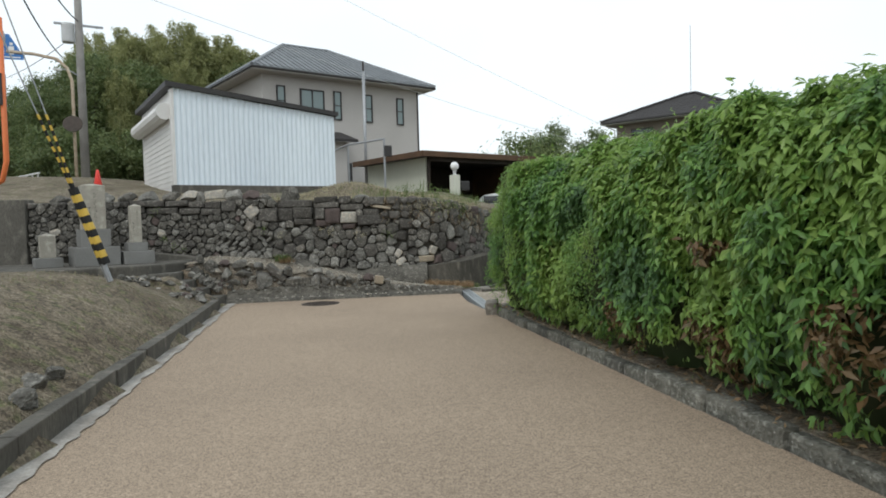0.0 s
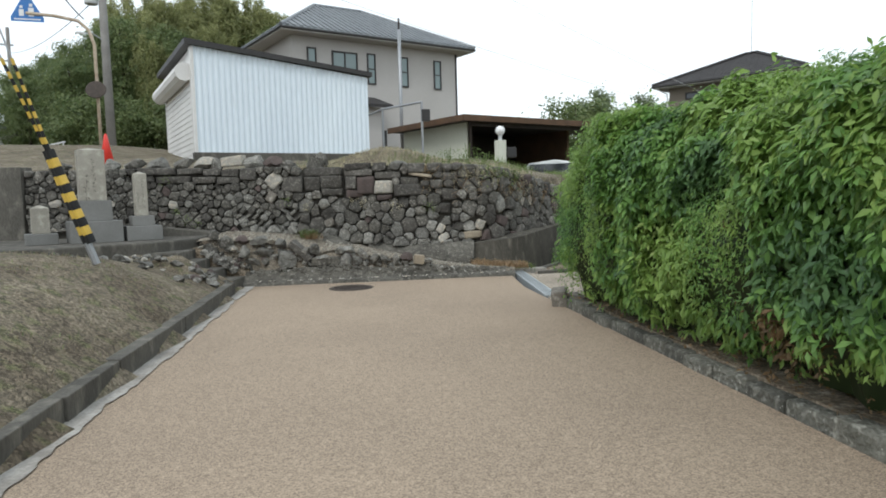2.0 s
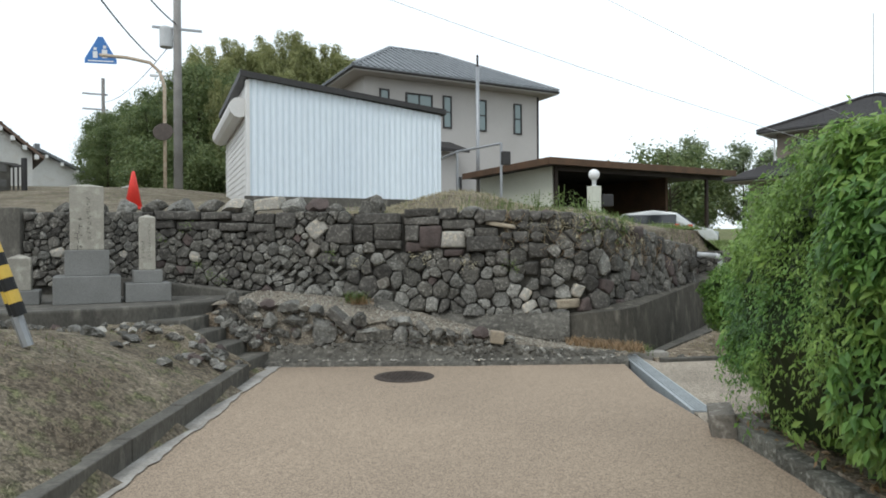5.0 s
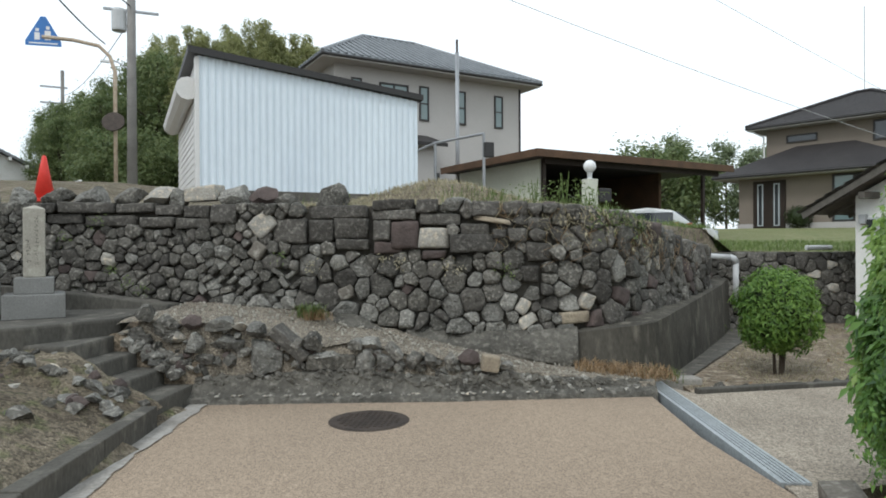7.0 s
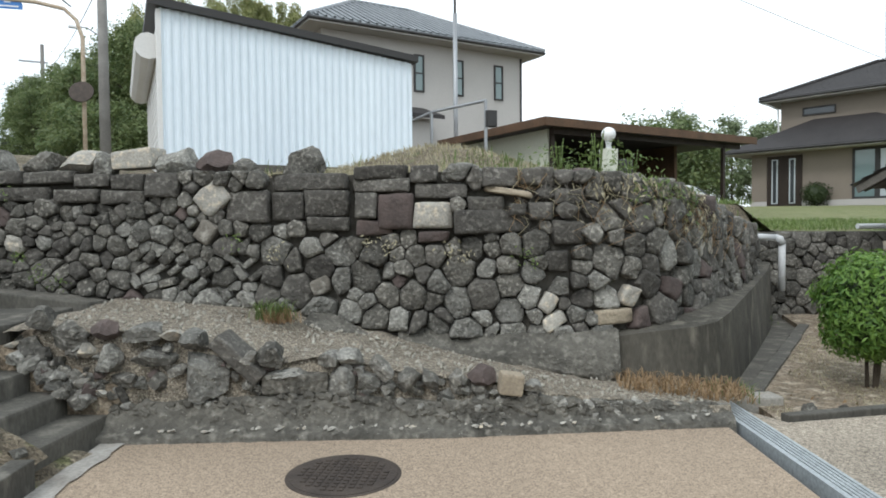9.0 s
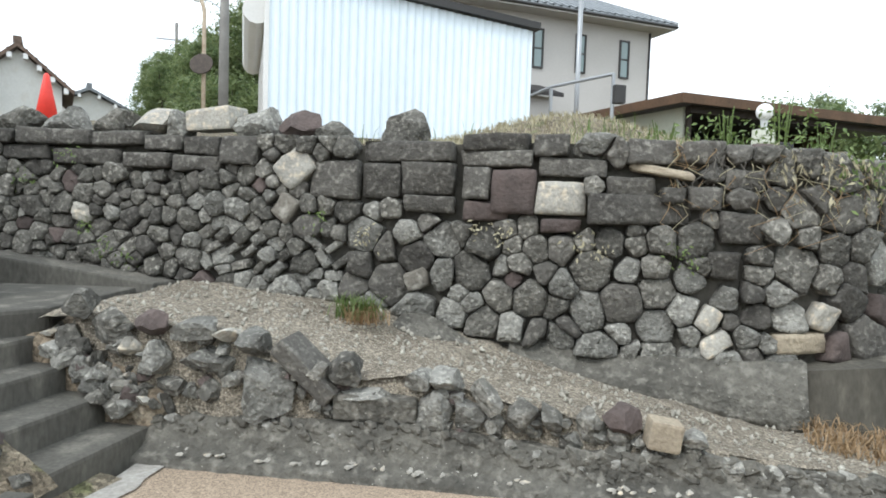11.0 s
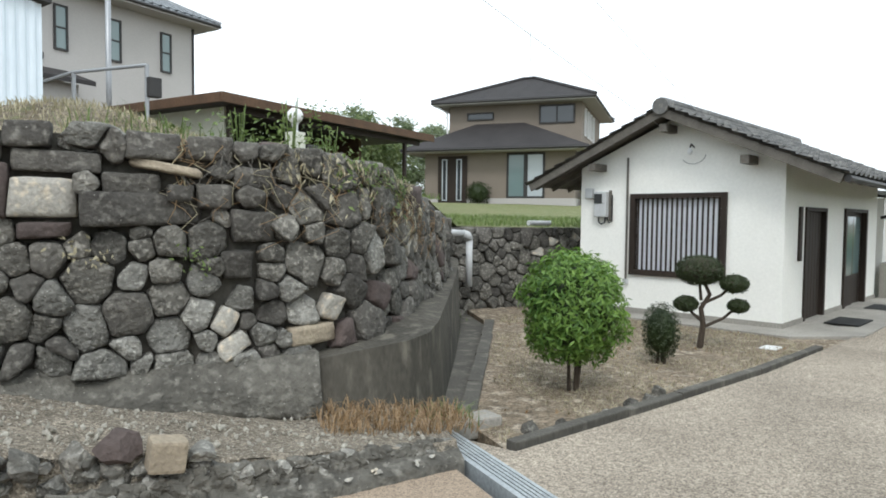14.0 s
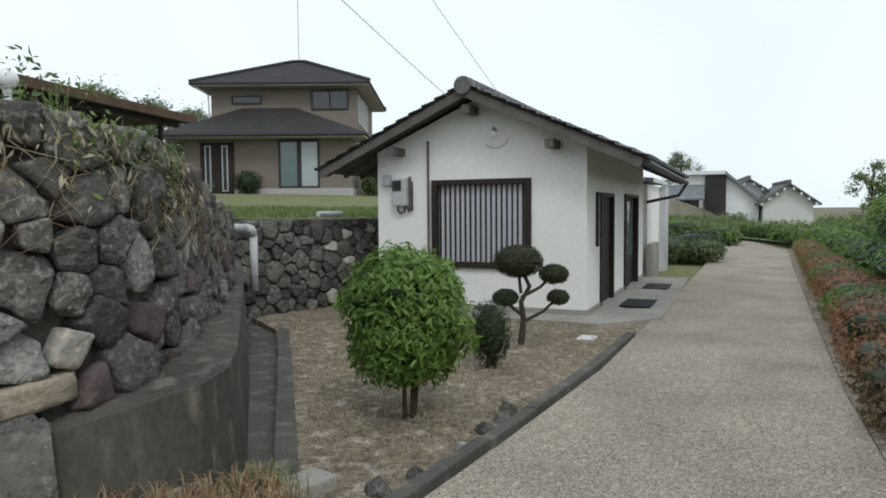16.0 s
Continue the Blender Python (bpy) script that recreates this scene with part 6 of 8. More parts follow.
# ---- hedges ----
def hedge(name, line, width, z_bot, height, density, leaf, lumps, seed, label, material, brown=0.0, over=0.06, size=(0.045, 0.09), core=L_CORE, ends=True, group="", light=L_HEDGE_L, deep=L_HEDGE_K, under=0.0, whorl=1):
    """A clipped hedge along the line: a rounded section with lumps, a solid core in inner-shade colour and a coat of
    leaves. The line is the front foot; the hedge lies to its right.
    """
    rg = np.random.default_rng(seed)
    P = np.array(line, float)
    seg = np.linalg.norm(np.diff(P, axis=0), axis=1)
    S = np.concatenate([[0], np.cumsum(seg)])
    H = lambda s: np.interp(s, S, height)

    def surf(s, a, shrink=0.0):
        """a from 0 (front foot) over the top to 1 (back foot)."""
        x, y = np.interp(s, S, P[:, 0]), np.interp(s, S, P[:, 1])
        x2, y2 = np.interp(s + 0.1, S, P[:, 0]), np.interp(s + 0.1, S, P[:, 1])
        x1, y1 = np.interp(s - 0.1, S, P[:, 0]), np.interp(s - 0.1, S, P[:, 1])
        dx, dy = x2 - x1, y2 - y1
        L = np.hypot(dx, dy) + 1e-9
        rx, ry = dy / L, -dx / L
        th = np.pi * (1 - a)
        c, sn = np.cos(th), np.sin(th)
        e = 0.55
        cc, ss = np.sign(c) * np.abs(c) ** e, np.abs(sn) ** e
        h = H(s)
        endf = np.ones_like(s)
        if ends:
            d = np.minimum(s, S[-1] - s)
            endf = np.clip(d / 0.45, 0, 1) ** 0.45
        half = width / 2 * (0.55 + 0.45 * endf)
        mx = width / 2
        off = mx + cc * half * (1 - shrink)
        zz = z_bot + (h * (0.72 + 0.28 * endf) - z_bot) * ss * (1 - shrink * 0.6)
        lump = np.array([noise.noise(Vector((float(u) * 0.9, float(v) * 3.0, seed))) * 0.5 + noise.noise(Vector((float(u) * 2.6, float(v) * 8.0, seed + 5))) * 0.5 + noise.noise(Vector((float(u) * 5.5, float(v) * 17.0, seed + 9))) * 0.3 for u, v in zip(s, a)]) * lumps
        nx, nz = cc, ss
        hem = under * (1 + 0.6 * np.array([noise.noise(Vector((float(u) * 1.7, 3.0, seed))) for u in s]))
        off = off + nx * lump + hem * np.clip(1 - (zz - z_bot) / 0.55, 0, 1) ** 1.5 * (cc < 0)
        zz = zz + nz * lump
        return np.stack([x + rx * off, y + ry * off, zz], 1), np.stack([rx * nx, ry * nx, nz * 0.9 + 0.15], 1)

    root = thing(name, (*line[0], 0), label, "hedge", group)
    ns, na = int(S[-1] / 0.25) + 2, 18
    ss, aa = np.meshgrid(np.linspace(0.03, S[-1] - 0.03, ns), np.linspace(0.0, 1, na), indexing="ij")
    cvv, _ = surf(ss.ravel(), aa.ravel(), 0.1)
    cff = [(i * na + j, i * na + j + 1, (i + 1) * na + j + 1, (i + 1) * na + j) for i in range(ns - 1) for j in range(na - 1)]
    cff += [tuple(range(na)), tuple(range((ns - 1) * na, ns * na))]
    part("core", raw_mesh("core", cvv.tolist(), cff, core), core, root, "solid hedge core coloured dark for the inner shade")
    area = S[-1] * (2 * (np.mean(height) - z_bot) + width) * 0.9
    n = int(area * density)
    s = rg.uniform(0, S[-1], n)
    a = np.where(rg.uniform(0, 1, n) < 0.85, rg.uniform(0, 0.68, n), rg.uniform(0.68, 1, n))
    if whorl > 1:
        keep = n // whorl
        pos, nr = surf(s[:keep], a[:keep])
        pos += nr * rg.uniform(-0.09, 0.06, keep)[:, None]
        pos, nr = np.repeat(pos, whorl, 0), np.repeat(nr, whorl, 0)
        pos += rg.normal(0, 0.022, pos.shape)
    else:
        pos, nr = surf(s, a)
        pos += nr * rg.uniform(-0.13, 0.03, n)[:, None]
    if ends:
        m = int(n * min(0.12, 0.5 / S[-1]))
        for e0 in (0.04, S[-1] - 0.04):
            aa_ = rg.uniform(0, 1, m)
            p, _ = surf(np.full(m, e0), aa_, 0.0)
            ctr, _ = surf(np.full(m, e0), np.full(m, 0.5), 0.5)
            k = rg.uniform(0.1, 1, m)[:, None]
            base = ctr.copy()
            base[:, 2] = z_bot
            q = base + (p - base) * np.sqrt(k)
            d = (P[1] - P[0]) / np.linalg.norm(P[1] - P[0]) * (-1 if e0 < 1 else 1)
            if e0 > 1:
                d = (P[-1] - P[-2]) / np.linalg.norm(P[-1] - P[-2])
            q[:, :2] += d * rg.uniform(-0.1, 0.12, m)[:, None]
            pos = np.concatenate([pos, q])
            nr = np.concatenate([nr, np.tile(np.array([[d[0], d[1], 0.3]]), (m, 1))])
    n = len(pos)
    size_ = rg.uniform(*size, n)
    br = np.zeros(n, bool)
    if brown:
        ns_ = np.array([noise.noise(Vector((float(p[0]) * 1.3, float(p[1]) * 1.3, float(p[2]) * 1.3))) for p in pos])
        br = (ns_ > 0.10 + 0.35 * np.clip(pos[:, 2] - 0.5, -0.6, 1)) & (pos[:, 2] < 1.35) & (pos[:, 1] < 6.5) & (rg.uniform(0, 1, n) < brown)
    # leaf tone: random patches, plus top light put in as paler upward-facing leaves
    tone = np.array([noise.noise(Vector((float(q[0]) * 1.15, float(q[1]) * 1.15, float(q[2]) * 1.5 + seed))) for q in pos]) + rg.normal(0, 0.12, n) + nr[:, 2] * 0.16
    # patches of a second, small-leaved plant among the large-leaved one
    fine = np.array([noise.noise(Vector((float(q[0]) * 0.8, float(q[1]) * 0.8, float(q[2]) * 0.9 + seed * 3))) for q in pos]) + rg.normal(0, 0.05, n) > 0.14
    size_ = np.where(fine & (whorl > 1), size_ * 0.5, size_ * (1.12 if whorl > 1 else 1.0))
    tone = tone + 0.22 * (fine & (whorl > 1))
    for nm, mm, pick, lab in (("foliage", material, (tone >= -0.2) & (tone < 0.2), "dense glossy green leaves"), ("light_foliage", light, tone >= 0.2, "pale yellow-green leaves, in patches and more on the lit top"), ("deep_foliage", deep, tone < -0.2, "deep green leaves, in patches and more on the shaded sides")):
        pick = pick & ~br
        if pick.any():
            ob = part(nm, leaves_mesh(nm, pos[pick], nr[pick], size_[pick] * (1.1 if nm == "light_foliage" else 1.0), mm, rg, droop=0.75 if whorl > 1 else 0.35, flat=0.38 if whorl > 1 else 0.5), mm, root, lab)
            ob["kind"] = "stuff"
    if br.any():
        ob = part("dead_foliage", leaves_mesh("dead_foliage", pos[br], nr[br], size_[br], L_HEDGE_B, rg), L_HEDGE_B, root, "browned dying leaves")
        ob["kind"] = "stuff"
    # sprigs standing out of the top
    m = int(S[-1] * 16)
    s = rg.uniform(0, S[-1], m)
    p, nn = surf(s, rg.uniform(0.08, 0.7, m))
    sp, sn_ = [], []
    for k in range(m):
        hgt = rg.uniform(0.04, 0.16)
        for q in range(7):
            sp.append(p[k] + nn[k] * hgt * (q / 6) + np.array([0, 0, hgt * q / 8]) + rg.normal(0, 0.012, 3))
            sn_.append(rg.normal(0, 0.6, 3) + np.array([0, 0, 0.6]))
    ob = part("young_growth", leaves_mesh("young_growth", np.array(sp), np.array(sn_), rg.uniform(size[0] * 0.8, size[1] * 0.9, len(sp)), leaf, rg), leaf, root, "bright young shoots")
    ob["kind"] = "stuff"
    return root


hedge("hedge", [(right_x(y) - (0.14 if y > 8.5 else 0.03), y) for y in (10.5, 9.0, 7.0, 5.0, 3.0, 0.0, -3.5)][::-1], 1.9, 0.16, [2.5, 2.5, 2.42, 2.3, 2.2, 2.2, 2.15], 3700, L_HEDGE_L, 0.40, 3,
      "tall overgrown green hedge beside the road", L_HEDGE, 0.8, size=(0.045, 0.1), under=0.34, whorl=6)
hedge("hedge", [(2.35, 11.05), (6.0, 12.3), (11.0, 14.3), (18.0, 17.2)], 2.2, 0.25, [2.05, 1.95, 1.9, 1.9], 1000, L_HEDGE_L, 0.3, 9, "tall loose green hedge along the gravel path", L_HEDGE_L, 0.3, size=(0.06, 0.12), whorl=3)


def shrub(name, at, rx, rz, zc, n, size, material, seed, label, category="bush", stems=5, core=L_CORE, flat=0.5, group="", lump=0.1, shoot=None):
    """A rounded bush: stems, core in inner-shade colour, coat of leaves."""
    rg = np.random.default_rng(seed)
    root = thing(name, at, label, category, group)
    x, y, z = at
    for k in range(stems):
        a = rg.uniform(0, 6.28)
        r = rg.uniform(0.2, 0.55) * rx
        part("stem", Shape().tube([(x + 0.05 * math.cos(a), y + 0.05 * math.sin(a), z - 0.03), (x + r * 0.5 * math.cos(a), y + r * 0.5 * math.sin(a), z + zc * 0.45), (x + r * math.cos(a), y + r * math.sin(a), z + zc)], 0.022, 6, 0.01), M_BARK, root)
    d = rg.normal(0, 1, (n, 3))
    d /= np.linalg.norm(d, axis=1)[:, None]
    lum = np.array([noise.noise(Vector(tuple(v * 2.2)) + Vector((seed, 0, 0))) for v in d]) * lump
    sq = np.sign(d) * np.abs(d) ** 0.92
    sq /= np.maximum(1e-6, np.abs(sq).max(1))[:, None] ** 0.08
    rad = (1 + lum) * rg.uniform(0.82, 1.02, n)
    pos = np.stack([x + sq[:, 0] * rx * rad, y + sq[:, 1] * rx * rad, z + zc + sq[:, 2] * rz * rad], 1)
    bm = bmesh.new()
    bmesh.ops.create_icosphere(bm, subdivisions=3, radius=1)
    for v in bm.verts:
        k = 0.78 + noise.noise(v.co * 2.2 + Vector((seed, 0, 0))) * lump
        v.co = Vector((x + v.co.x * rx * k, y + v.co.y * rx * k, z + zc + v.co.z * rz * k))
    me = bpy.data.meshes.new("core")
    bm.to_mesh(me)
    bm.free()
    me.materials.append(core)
    part("core", me, core, root, "solid bush core coloured dark for the inner shade")
    ob = part("foliage", leaves_mesh("foliage", pos, d + np.array([[0, 0, 0.2]]), rg.uniform(*size, n), material, rg, flat=flat, wide=0.3 if material is L_BUSH else 0.4), material, root, "dense small leaves")
    ob["kind"] = "stuff"
    return root


shrub("bush", (2.05, 15.25, -0.03), 0.46, 0.52, 0.78, 6800, (0.04, 0.1), L_BUSH, 4, "bright green rounded bush with long leaves", lump=0.2)
shrub("clipped_bush", (3.62, 15.97, -0.03), 0.20, 0.32, 0.36, 2600, (0.022, 0.04), L_DARK, 5, "small dark clipped egg-shaped bush", stems=3, lump=0.04)
shrub("bush", (1.58, 11.22, 0.0), 0.31, 0.46, 0.5, 4200, (0.05, 0.11), L_BUSH, 6, "low leafy green bush at the path's mouth", lump=0.2)
for k, (x, y, r) in enumerate(((16.9, 21.0, 0.55), (17.6, 21.7, 0.75), (16.6, 21.9, 0.6), (18.6, 22.0, 0.7), (19.6, 22.9, 0.7), (18.0, 22.8, 0.6))):
    shrub("clipped_bush", (x, y, 0), r, r * 0.6, r * 0.6, 900, (0.08, 0.13), L_DARK if k % 2 else L_TREE, 30 + k, "rounded clipped bush beside the gravel path", group="clipped bushes by the path", stems=2)

# cloud-pruned tree
RT = Vector((0.69, -0.72, 0))
B0 = Vector((4.69, 16.57, -0.03))
pine = thing("cloud_pruned_tree", tuple(B0), "small cloud-pruned tree with four clipped pads", "tree")
part("trunk", Shape().tube([B0, B0 + RT * 0.03 + Vector((0, 0, 0.3)), B0 + RT * 0.0 + Vector((0, 0, 0.5)), B0 + RT * 0.1 + Vector((0, 0, 0.68)), B0 + Vector((0, 0, 0.9))], 0.04, 8, 0.02), M_BARK, pine)
for k, (off, zz, r, start) in enumerate(((-0.03, 0.98, 0.29, 0.6), (0.38, 0.83, 0.17, 0.55), (0.43, 0.56, 0.125, 0.25), (-0.18, 0.55, 0.15, 0.35))):
    c = B0 + RT * off + Vector((0, 0, zz))
    part("branch", Shape().tube([B0 + Vector((0, 0, start)), B0 + RT * off * 0.6 + Vector((0, 0, start + (zz - start) * 0.45)), c], 0.022, 6, 0.014), M_BARK, pine)
    rg = np.random.default_rng(50 + k)
    n = int(3500 * r / 0.2)
    d = rg.normal(0, 1, (n, 3))
    d /= np.linalg.norm(d, axis=1)[:, None]
    pos = np.array(c) + d * np.array([r, r, r * 0.66]) * rg.uniform(0.86, 1.02, n)[:, None]
    pad = part("foliage_pad", leaves_mesh("foliage_pad", pos, d, rg.uniform(0.02, 0.038, n), L_DARK, rg), L_DARK, pine)
    s = Shape(Matrix.Translation(c)).lathe([(0.02 * r, -0.6 * r), (0.6 * r, -0.45 * r), (0.88 * r, 0), (0.6 * r, 0.45 * r), (0.02 * r, 0.6 * r)], 10)
    part("core", s, M_BARK, pad)

# low reddish azaleas and clipped rows beside the path
for k in range(22):
    t = k / 21
    x, y = 4.5 + 18.6 * t, 12.34 + 8.2 * t
    hz = 0.2 if k < 3 else 0.28
    shrub("azalea", (x, y, -0.05), 0.6, hz, hz, 1500, (0.04, 0.08), (L_HEDGE_B if k < 2 else L_HEDGE if k % 4 == 1 else L_RED), 70 + k, "low reddish clipped azalea beside the path", "bush", 1, group="azaleas by the path")
for k in range(9):
    x, y = 9.5 + k * 1.75, 14.2 + k * 0.82
    shrub("bush", (x, y - 0.5, -0.05), 0.6, 0.45, 0.55, 520, (0.08, 0.14), L_HEDGE, 110 + k, "rounded green bush behind the azaleas", "bush", 1, group="bushes behind the azaleas")
hedge("clipped_hedge", [(24.6, 25.4), (29.2, 28.2), (34, 30.2)], 1.6, 0.1, [0.75, 0.75, 0.75], 120, L_TREE, 0.08, 15, "low clipped hedge at the bend of the path", L_TREE, 0, light=L_HEDGE, deep=L_TREE, size=(0.12, 0.2))
hedge("clipped_hedge", [(25.5, 28.0), (31, 31.0), (40, 32.5)], 1.8, 0.1, [1.0, 1.0, 1.0], 90, L_TREE, 0.08, 16, "clipped hedge in rows beyond the path", L_TREE, 0, light=L_HEDGE, deep=L_TREE, size=(0.14, 0.22))
hedge("clipped_hedge", [(22.9, 20.7), (26.2, 22.5), (29.8, 25.2), (35, 31)], 1.3, 0.1, [0.7, 0.75, 0.75, 0.75], 150, L_TREE, 0.1, 18, "low clipped hedge edging the path", L_HEDGE, 0, size=(0.12, 0.2))
hedge("clipped_hedge", [(27, 21.0), (36, 25.5)], 1.8, 0.1, [0.9, 0.9], 90, L_TREE, 0.1, 17, "clipped hedge in rows beyond the path", L_HEDGE, 0, size=(0.14, 0.22))

# granite post at the path's mouth
post = thing("stone_post", (1.56, 10.84, 0), "square granite marker post with a pointed top", "post")
vs = [(-0.078, -0.078, -0.1), (0.078, -0.078, -0.1), (0.078, 0.078, -0.1), (-0.078, 0.078, -0.1), (-0.072, -0.072, 1.18), (0.072, -0.072, 1.18), (0.072, 0.072, 1.18), (-0.072, 0.072, 1.18), (0, 0, 1.235)]
part("shaft", Shape(pose(1.54, 10.86, 0, 0, 0, 20)).add(vs, [(3, 2, 1, 0), (0, 1, 5, 4), (1, 2, 6, 5), (2, 3, 7, 6), (3, 0, 4, 7), (4, 5, 8), (5, 6, 8), (6, 7, 8), (7, 4, 8)]), M_POST, post, bevel=0.008)
for x, y, w, h, turn in ((0.80, 10.52, 0.2, 0.26, -8), (1.0, 10.42, 0.16, 0.2, 14)):
    tagged(part("kerb_stone", Shape(pose(x, y, -0.05, 4, -6, turn)).box(-w / 2, -0.2, 0, w / 2, 0.16, h), M_KERB, bevel=0.025), "squared grey stone at the end of the kerb", "stone", "stones at the kerb's end")


# ---- trees ----
def tree_parts(seed, h, crown_r, crown_z, clumps, leaves, size, material, trunk_r=0.22, spread=1.0, drooping=0.2):
    """A tree at the origin: tapered trunk, limbs, and a crown of leaf clumps with gaps."""
    rg = np.random.default_rng(seed)
    root = thing("tree", (0, 0, 0), "", "tree")
    part("trunk", Shape().tube([(0, 0, -0.5), (rg.normal(0, 0.1), rg.normal(0, 0.1), h * 0.4), (rg.normal(0, 0.25), rg.normal(0, 0.25), h * 0.9)], trunk_r, 8, trunk_r * 0.25), M_BARK, root)
    cs = []
    for k in range(clumps):
        a, u = rg.uniform(0, 6.28), rg.uniform(-0.9, 1.0)
        r = crown_r * math.sqrt(max(0.05, 1 - u * u)) * rg.uniform(0.35, 1.0) * spread
        cs.append((r * math.cos(a), r * math.sin(a), crown_z + u * (h - crown_z) * rg.uniform(0.8, 1.05)))
    for k in range(0, clumps, max(1, clumps // 9)):
        c = cs[k]
        part("limb", Shape().tube([(0, 0, min(c[2] * 0.7, h * 0.7)), (c[0] * 0.5, c[1] * 0.5, c[2] * 0.88), c], trunk_r * 0.32, 5, 0.03), M_BARK, root)
    pos, nr = [], []
    for c in cs:
        m = leaves // clumps
        d = rg.normal(0, 1, (m, 3))
        d /= np.linalg.norm(d, axis=1)[:, None]
        rr = crown_r * rg.uniform(0.2, 0.4) * (1.0 if clumps < 60 else 0.72)
        pos.append(np.array(c) + d * rr * np.abs(rg.normal(0.75, 0.42, m))[:, None] * np.array([1, 1, 0.85]))
        nr.append(d + np.array([0, 0, 0.4]))
    pos, nr = np.concatenate(pos), np.concatenate(nr)
    ob = part("crown", leaves_mesh("crown", pos, nr, rg.uniform(size * 0.6, size * 1.2, len(pos)), material, rg, droop=drooping, wide=0.5), material, root)
    ob["kind"] = "stuff"
    return root


def bamboo_parts(seed, h):
    """A clump of bamboo at the origin: arching culms that end in feathery nodding plumes."""
    rg = np.random.default_rng(seed)
    root = thing("bamboo", (0, 0, 0), "", "tree")
    pos, nr = [], []
    for k in range(15):
        a, r0 = rg.uniform(0, 6.28), rg.uniform(0.2, 1.5)
        hh, lean = h * rg.uniform(0.62, 1.0), rg.uniform(0.5, 1.6)
        b0 = np.array([r0 * math.cos(a), r0 * math.sin(a), -0.4])
        out = np.array([math.cos(a), math.sin(a), 0])
        line = [b0 + out * lean * u ** 3 + np.array([0, 0, hh * (u - 0.1 * u ** 5)]) for u in np.linspace(0, 1, 9)]
        part("culm", Shape().tube([tuple(p) for p in line], 0.05, 6, 0.012), M_CULM, root)
        m = 1700
        u = rg.uniform(0.28, 1.0, m)
        ctr = np.stack([np.interp(u * 8, range(9), [p[q] for p in line]) for q in range(3)], 1)
        tier = 0.75 + 0.35 * np.sin(u * 26 + k)
        wid = 1.05 * np.sqrt(np.clip(1.04 - u, 0, 1)) * tier + 0.12
        d = rg.normal(0, 1, (m, 3)) * np.array([1, 1, 0.5])
        d /= np.linalg.norm(d, axis=1)[:, None]
        pos.append(ctr + d * (wid * rg.uniform(0.2, 1, m) ** 0.6)[:, None] - np.array([0, 0, 1.0]) * (wid * 0.25)[:, None])
        nr.append(d + np.array([0, 0, 0.5]))
    pos, nr = np.concatenate(pos), np.concatenate(nr)
    part("crown", leaves_mesh("crown", pos, nr, rg.uniform(0.16, 0.32, len(pos)), L_BAMBOO, rg, droop=0.9, wide=0.3), L_BAMBOO, root)["kind"] = "stuff"
    return root


def plant(proto, spots, label, group, seed):
    rr = random.Random(seed)
    for i, (x, y, k) in enumerate(spots):
        m = Matrix.Translation((x, y, ground_z(x, y) - 0.2)) @ pose(0, 0, 0, 0, 0, rr.uniform(0, 360)) @ Matrix.Diagonal((k * rr.uniform(0.9, 1.15), k * rr.uniform(0.9, 1.15), k, 1))
        if i == 0:
            proto.matrix_basis = m
            ob = proto
        else:
            ob = copy_thing(proto, m)
            ob.matrix_basis = m
        tagged(ob, label, "tree", group)


# ---- poles, signs, wires on the upper road ----
upole = thing("utility_pole", (-18.3, 33.4, 3.5), "tall grey concrete utility pole with a transformer", "utility pole")
part("shaft", Shape().tube([(-18.3, 33.4, 2.0), (-18.3, 33.4, 17.5)], 0.22, 12, 0.15), M_POLE, upole, smooth=True)
part("transformer", Shape(pose(-18.75, 33.2, 11.0)).lathe([(0.28, 0), (0.3, 0.05), (0.3, 0.85), (0.26, 0.95)], 14), M_PVC, upole, "grey transformer can")
part("crossarm", Shape(pose(-18.3, 33.4, 11.9, 0, 0, 30)).box(-1.1, -0.05, -0.05, 1.1, 0.05, 0.05), M_STEEL, upole)
part("lamp_arm", Shape().tube([(-18.3, 33.3, 9.3), (-18.7, 33.0, 9.6), (-19.0, 32.8, 9.6)], 0.03, 6), M_STEEL, upole)
part("street_light", Shape(pose(-19.05, 32.8, 9.58, 0, 0, 40)).box(-0.25, -0.08, -0.05, 0.1, 0.08, 0.05), M_WHITE, upole, "white lamp head", bevel=0.02)
spole = thing("sign_pole", (-17.25, 30.7, 3.5), "peeling painted pole with a curved arm and a blue crossing sign", "sign")
part("shaft", Shape().tube([(-17.25, 30.7, 2.2), (-17.25, 30.7, 8.5), (-17.4, 30.6, 9.1), (-17.8, 30.5, 9.5), (-18.6, 30.1, 9.65), (-19.6, 29.7, 9.7)], 0.075, 8), M_POLE_P, spole, smooth=True)
SGN = frame_at(-19.55, 29.7, 9.35, 0.86, 0.5) @ pose(0, 0, 0, 0, 0, -8)
part("sign_plate", Shape(SGN).add([(-0.62, 0, 0), (0.62, 0, 0), (0.62, 0, 0.18), (0.09, 0, 1.12), (-0.09, 0, 1.12), (-0.62, 0, 0.18), (-0.62, 0.03, 0), (0.62, 0.03, 0), (0.62, 0.03, 0.18), (0.09, 0.03, 1.12), (-0.09, 0.03, 1.12), (-0.62, 0.03, 0.18)],
     [(0, 1, 2, 3, 4, 5), (11, 10, 9, 8, 7, 6)] + [(i, (i + 1) % 6, 6 + (i + 1) % 6, 6 + i) for i in range(6)]), M_BLUE, spole, "blue house-shaped sign plate")
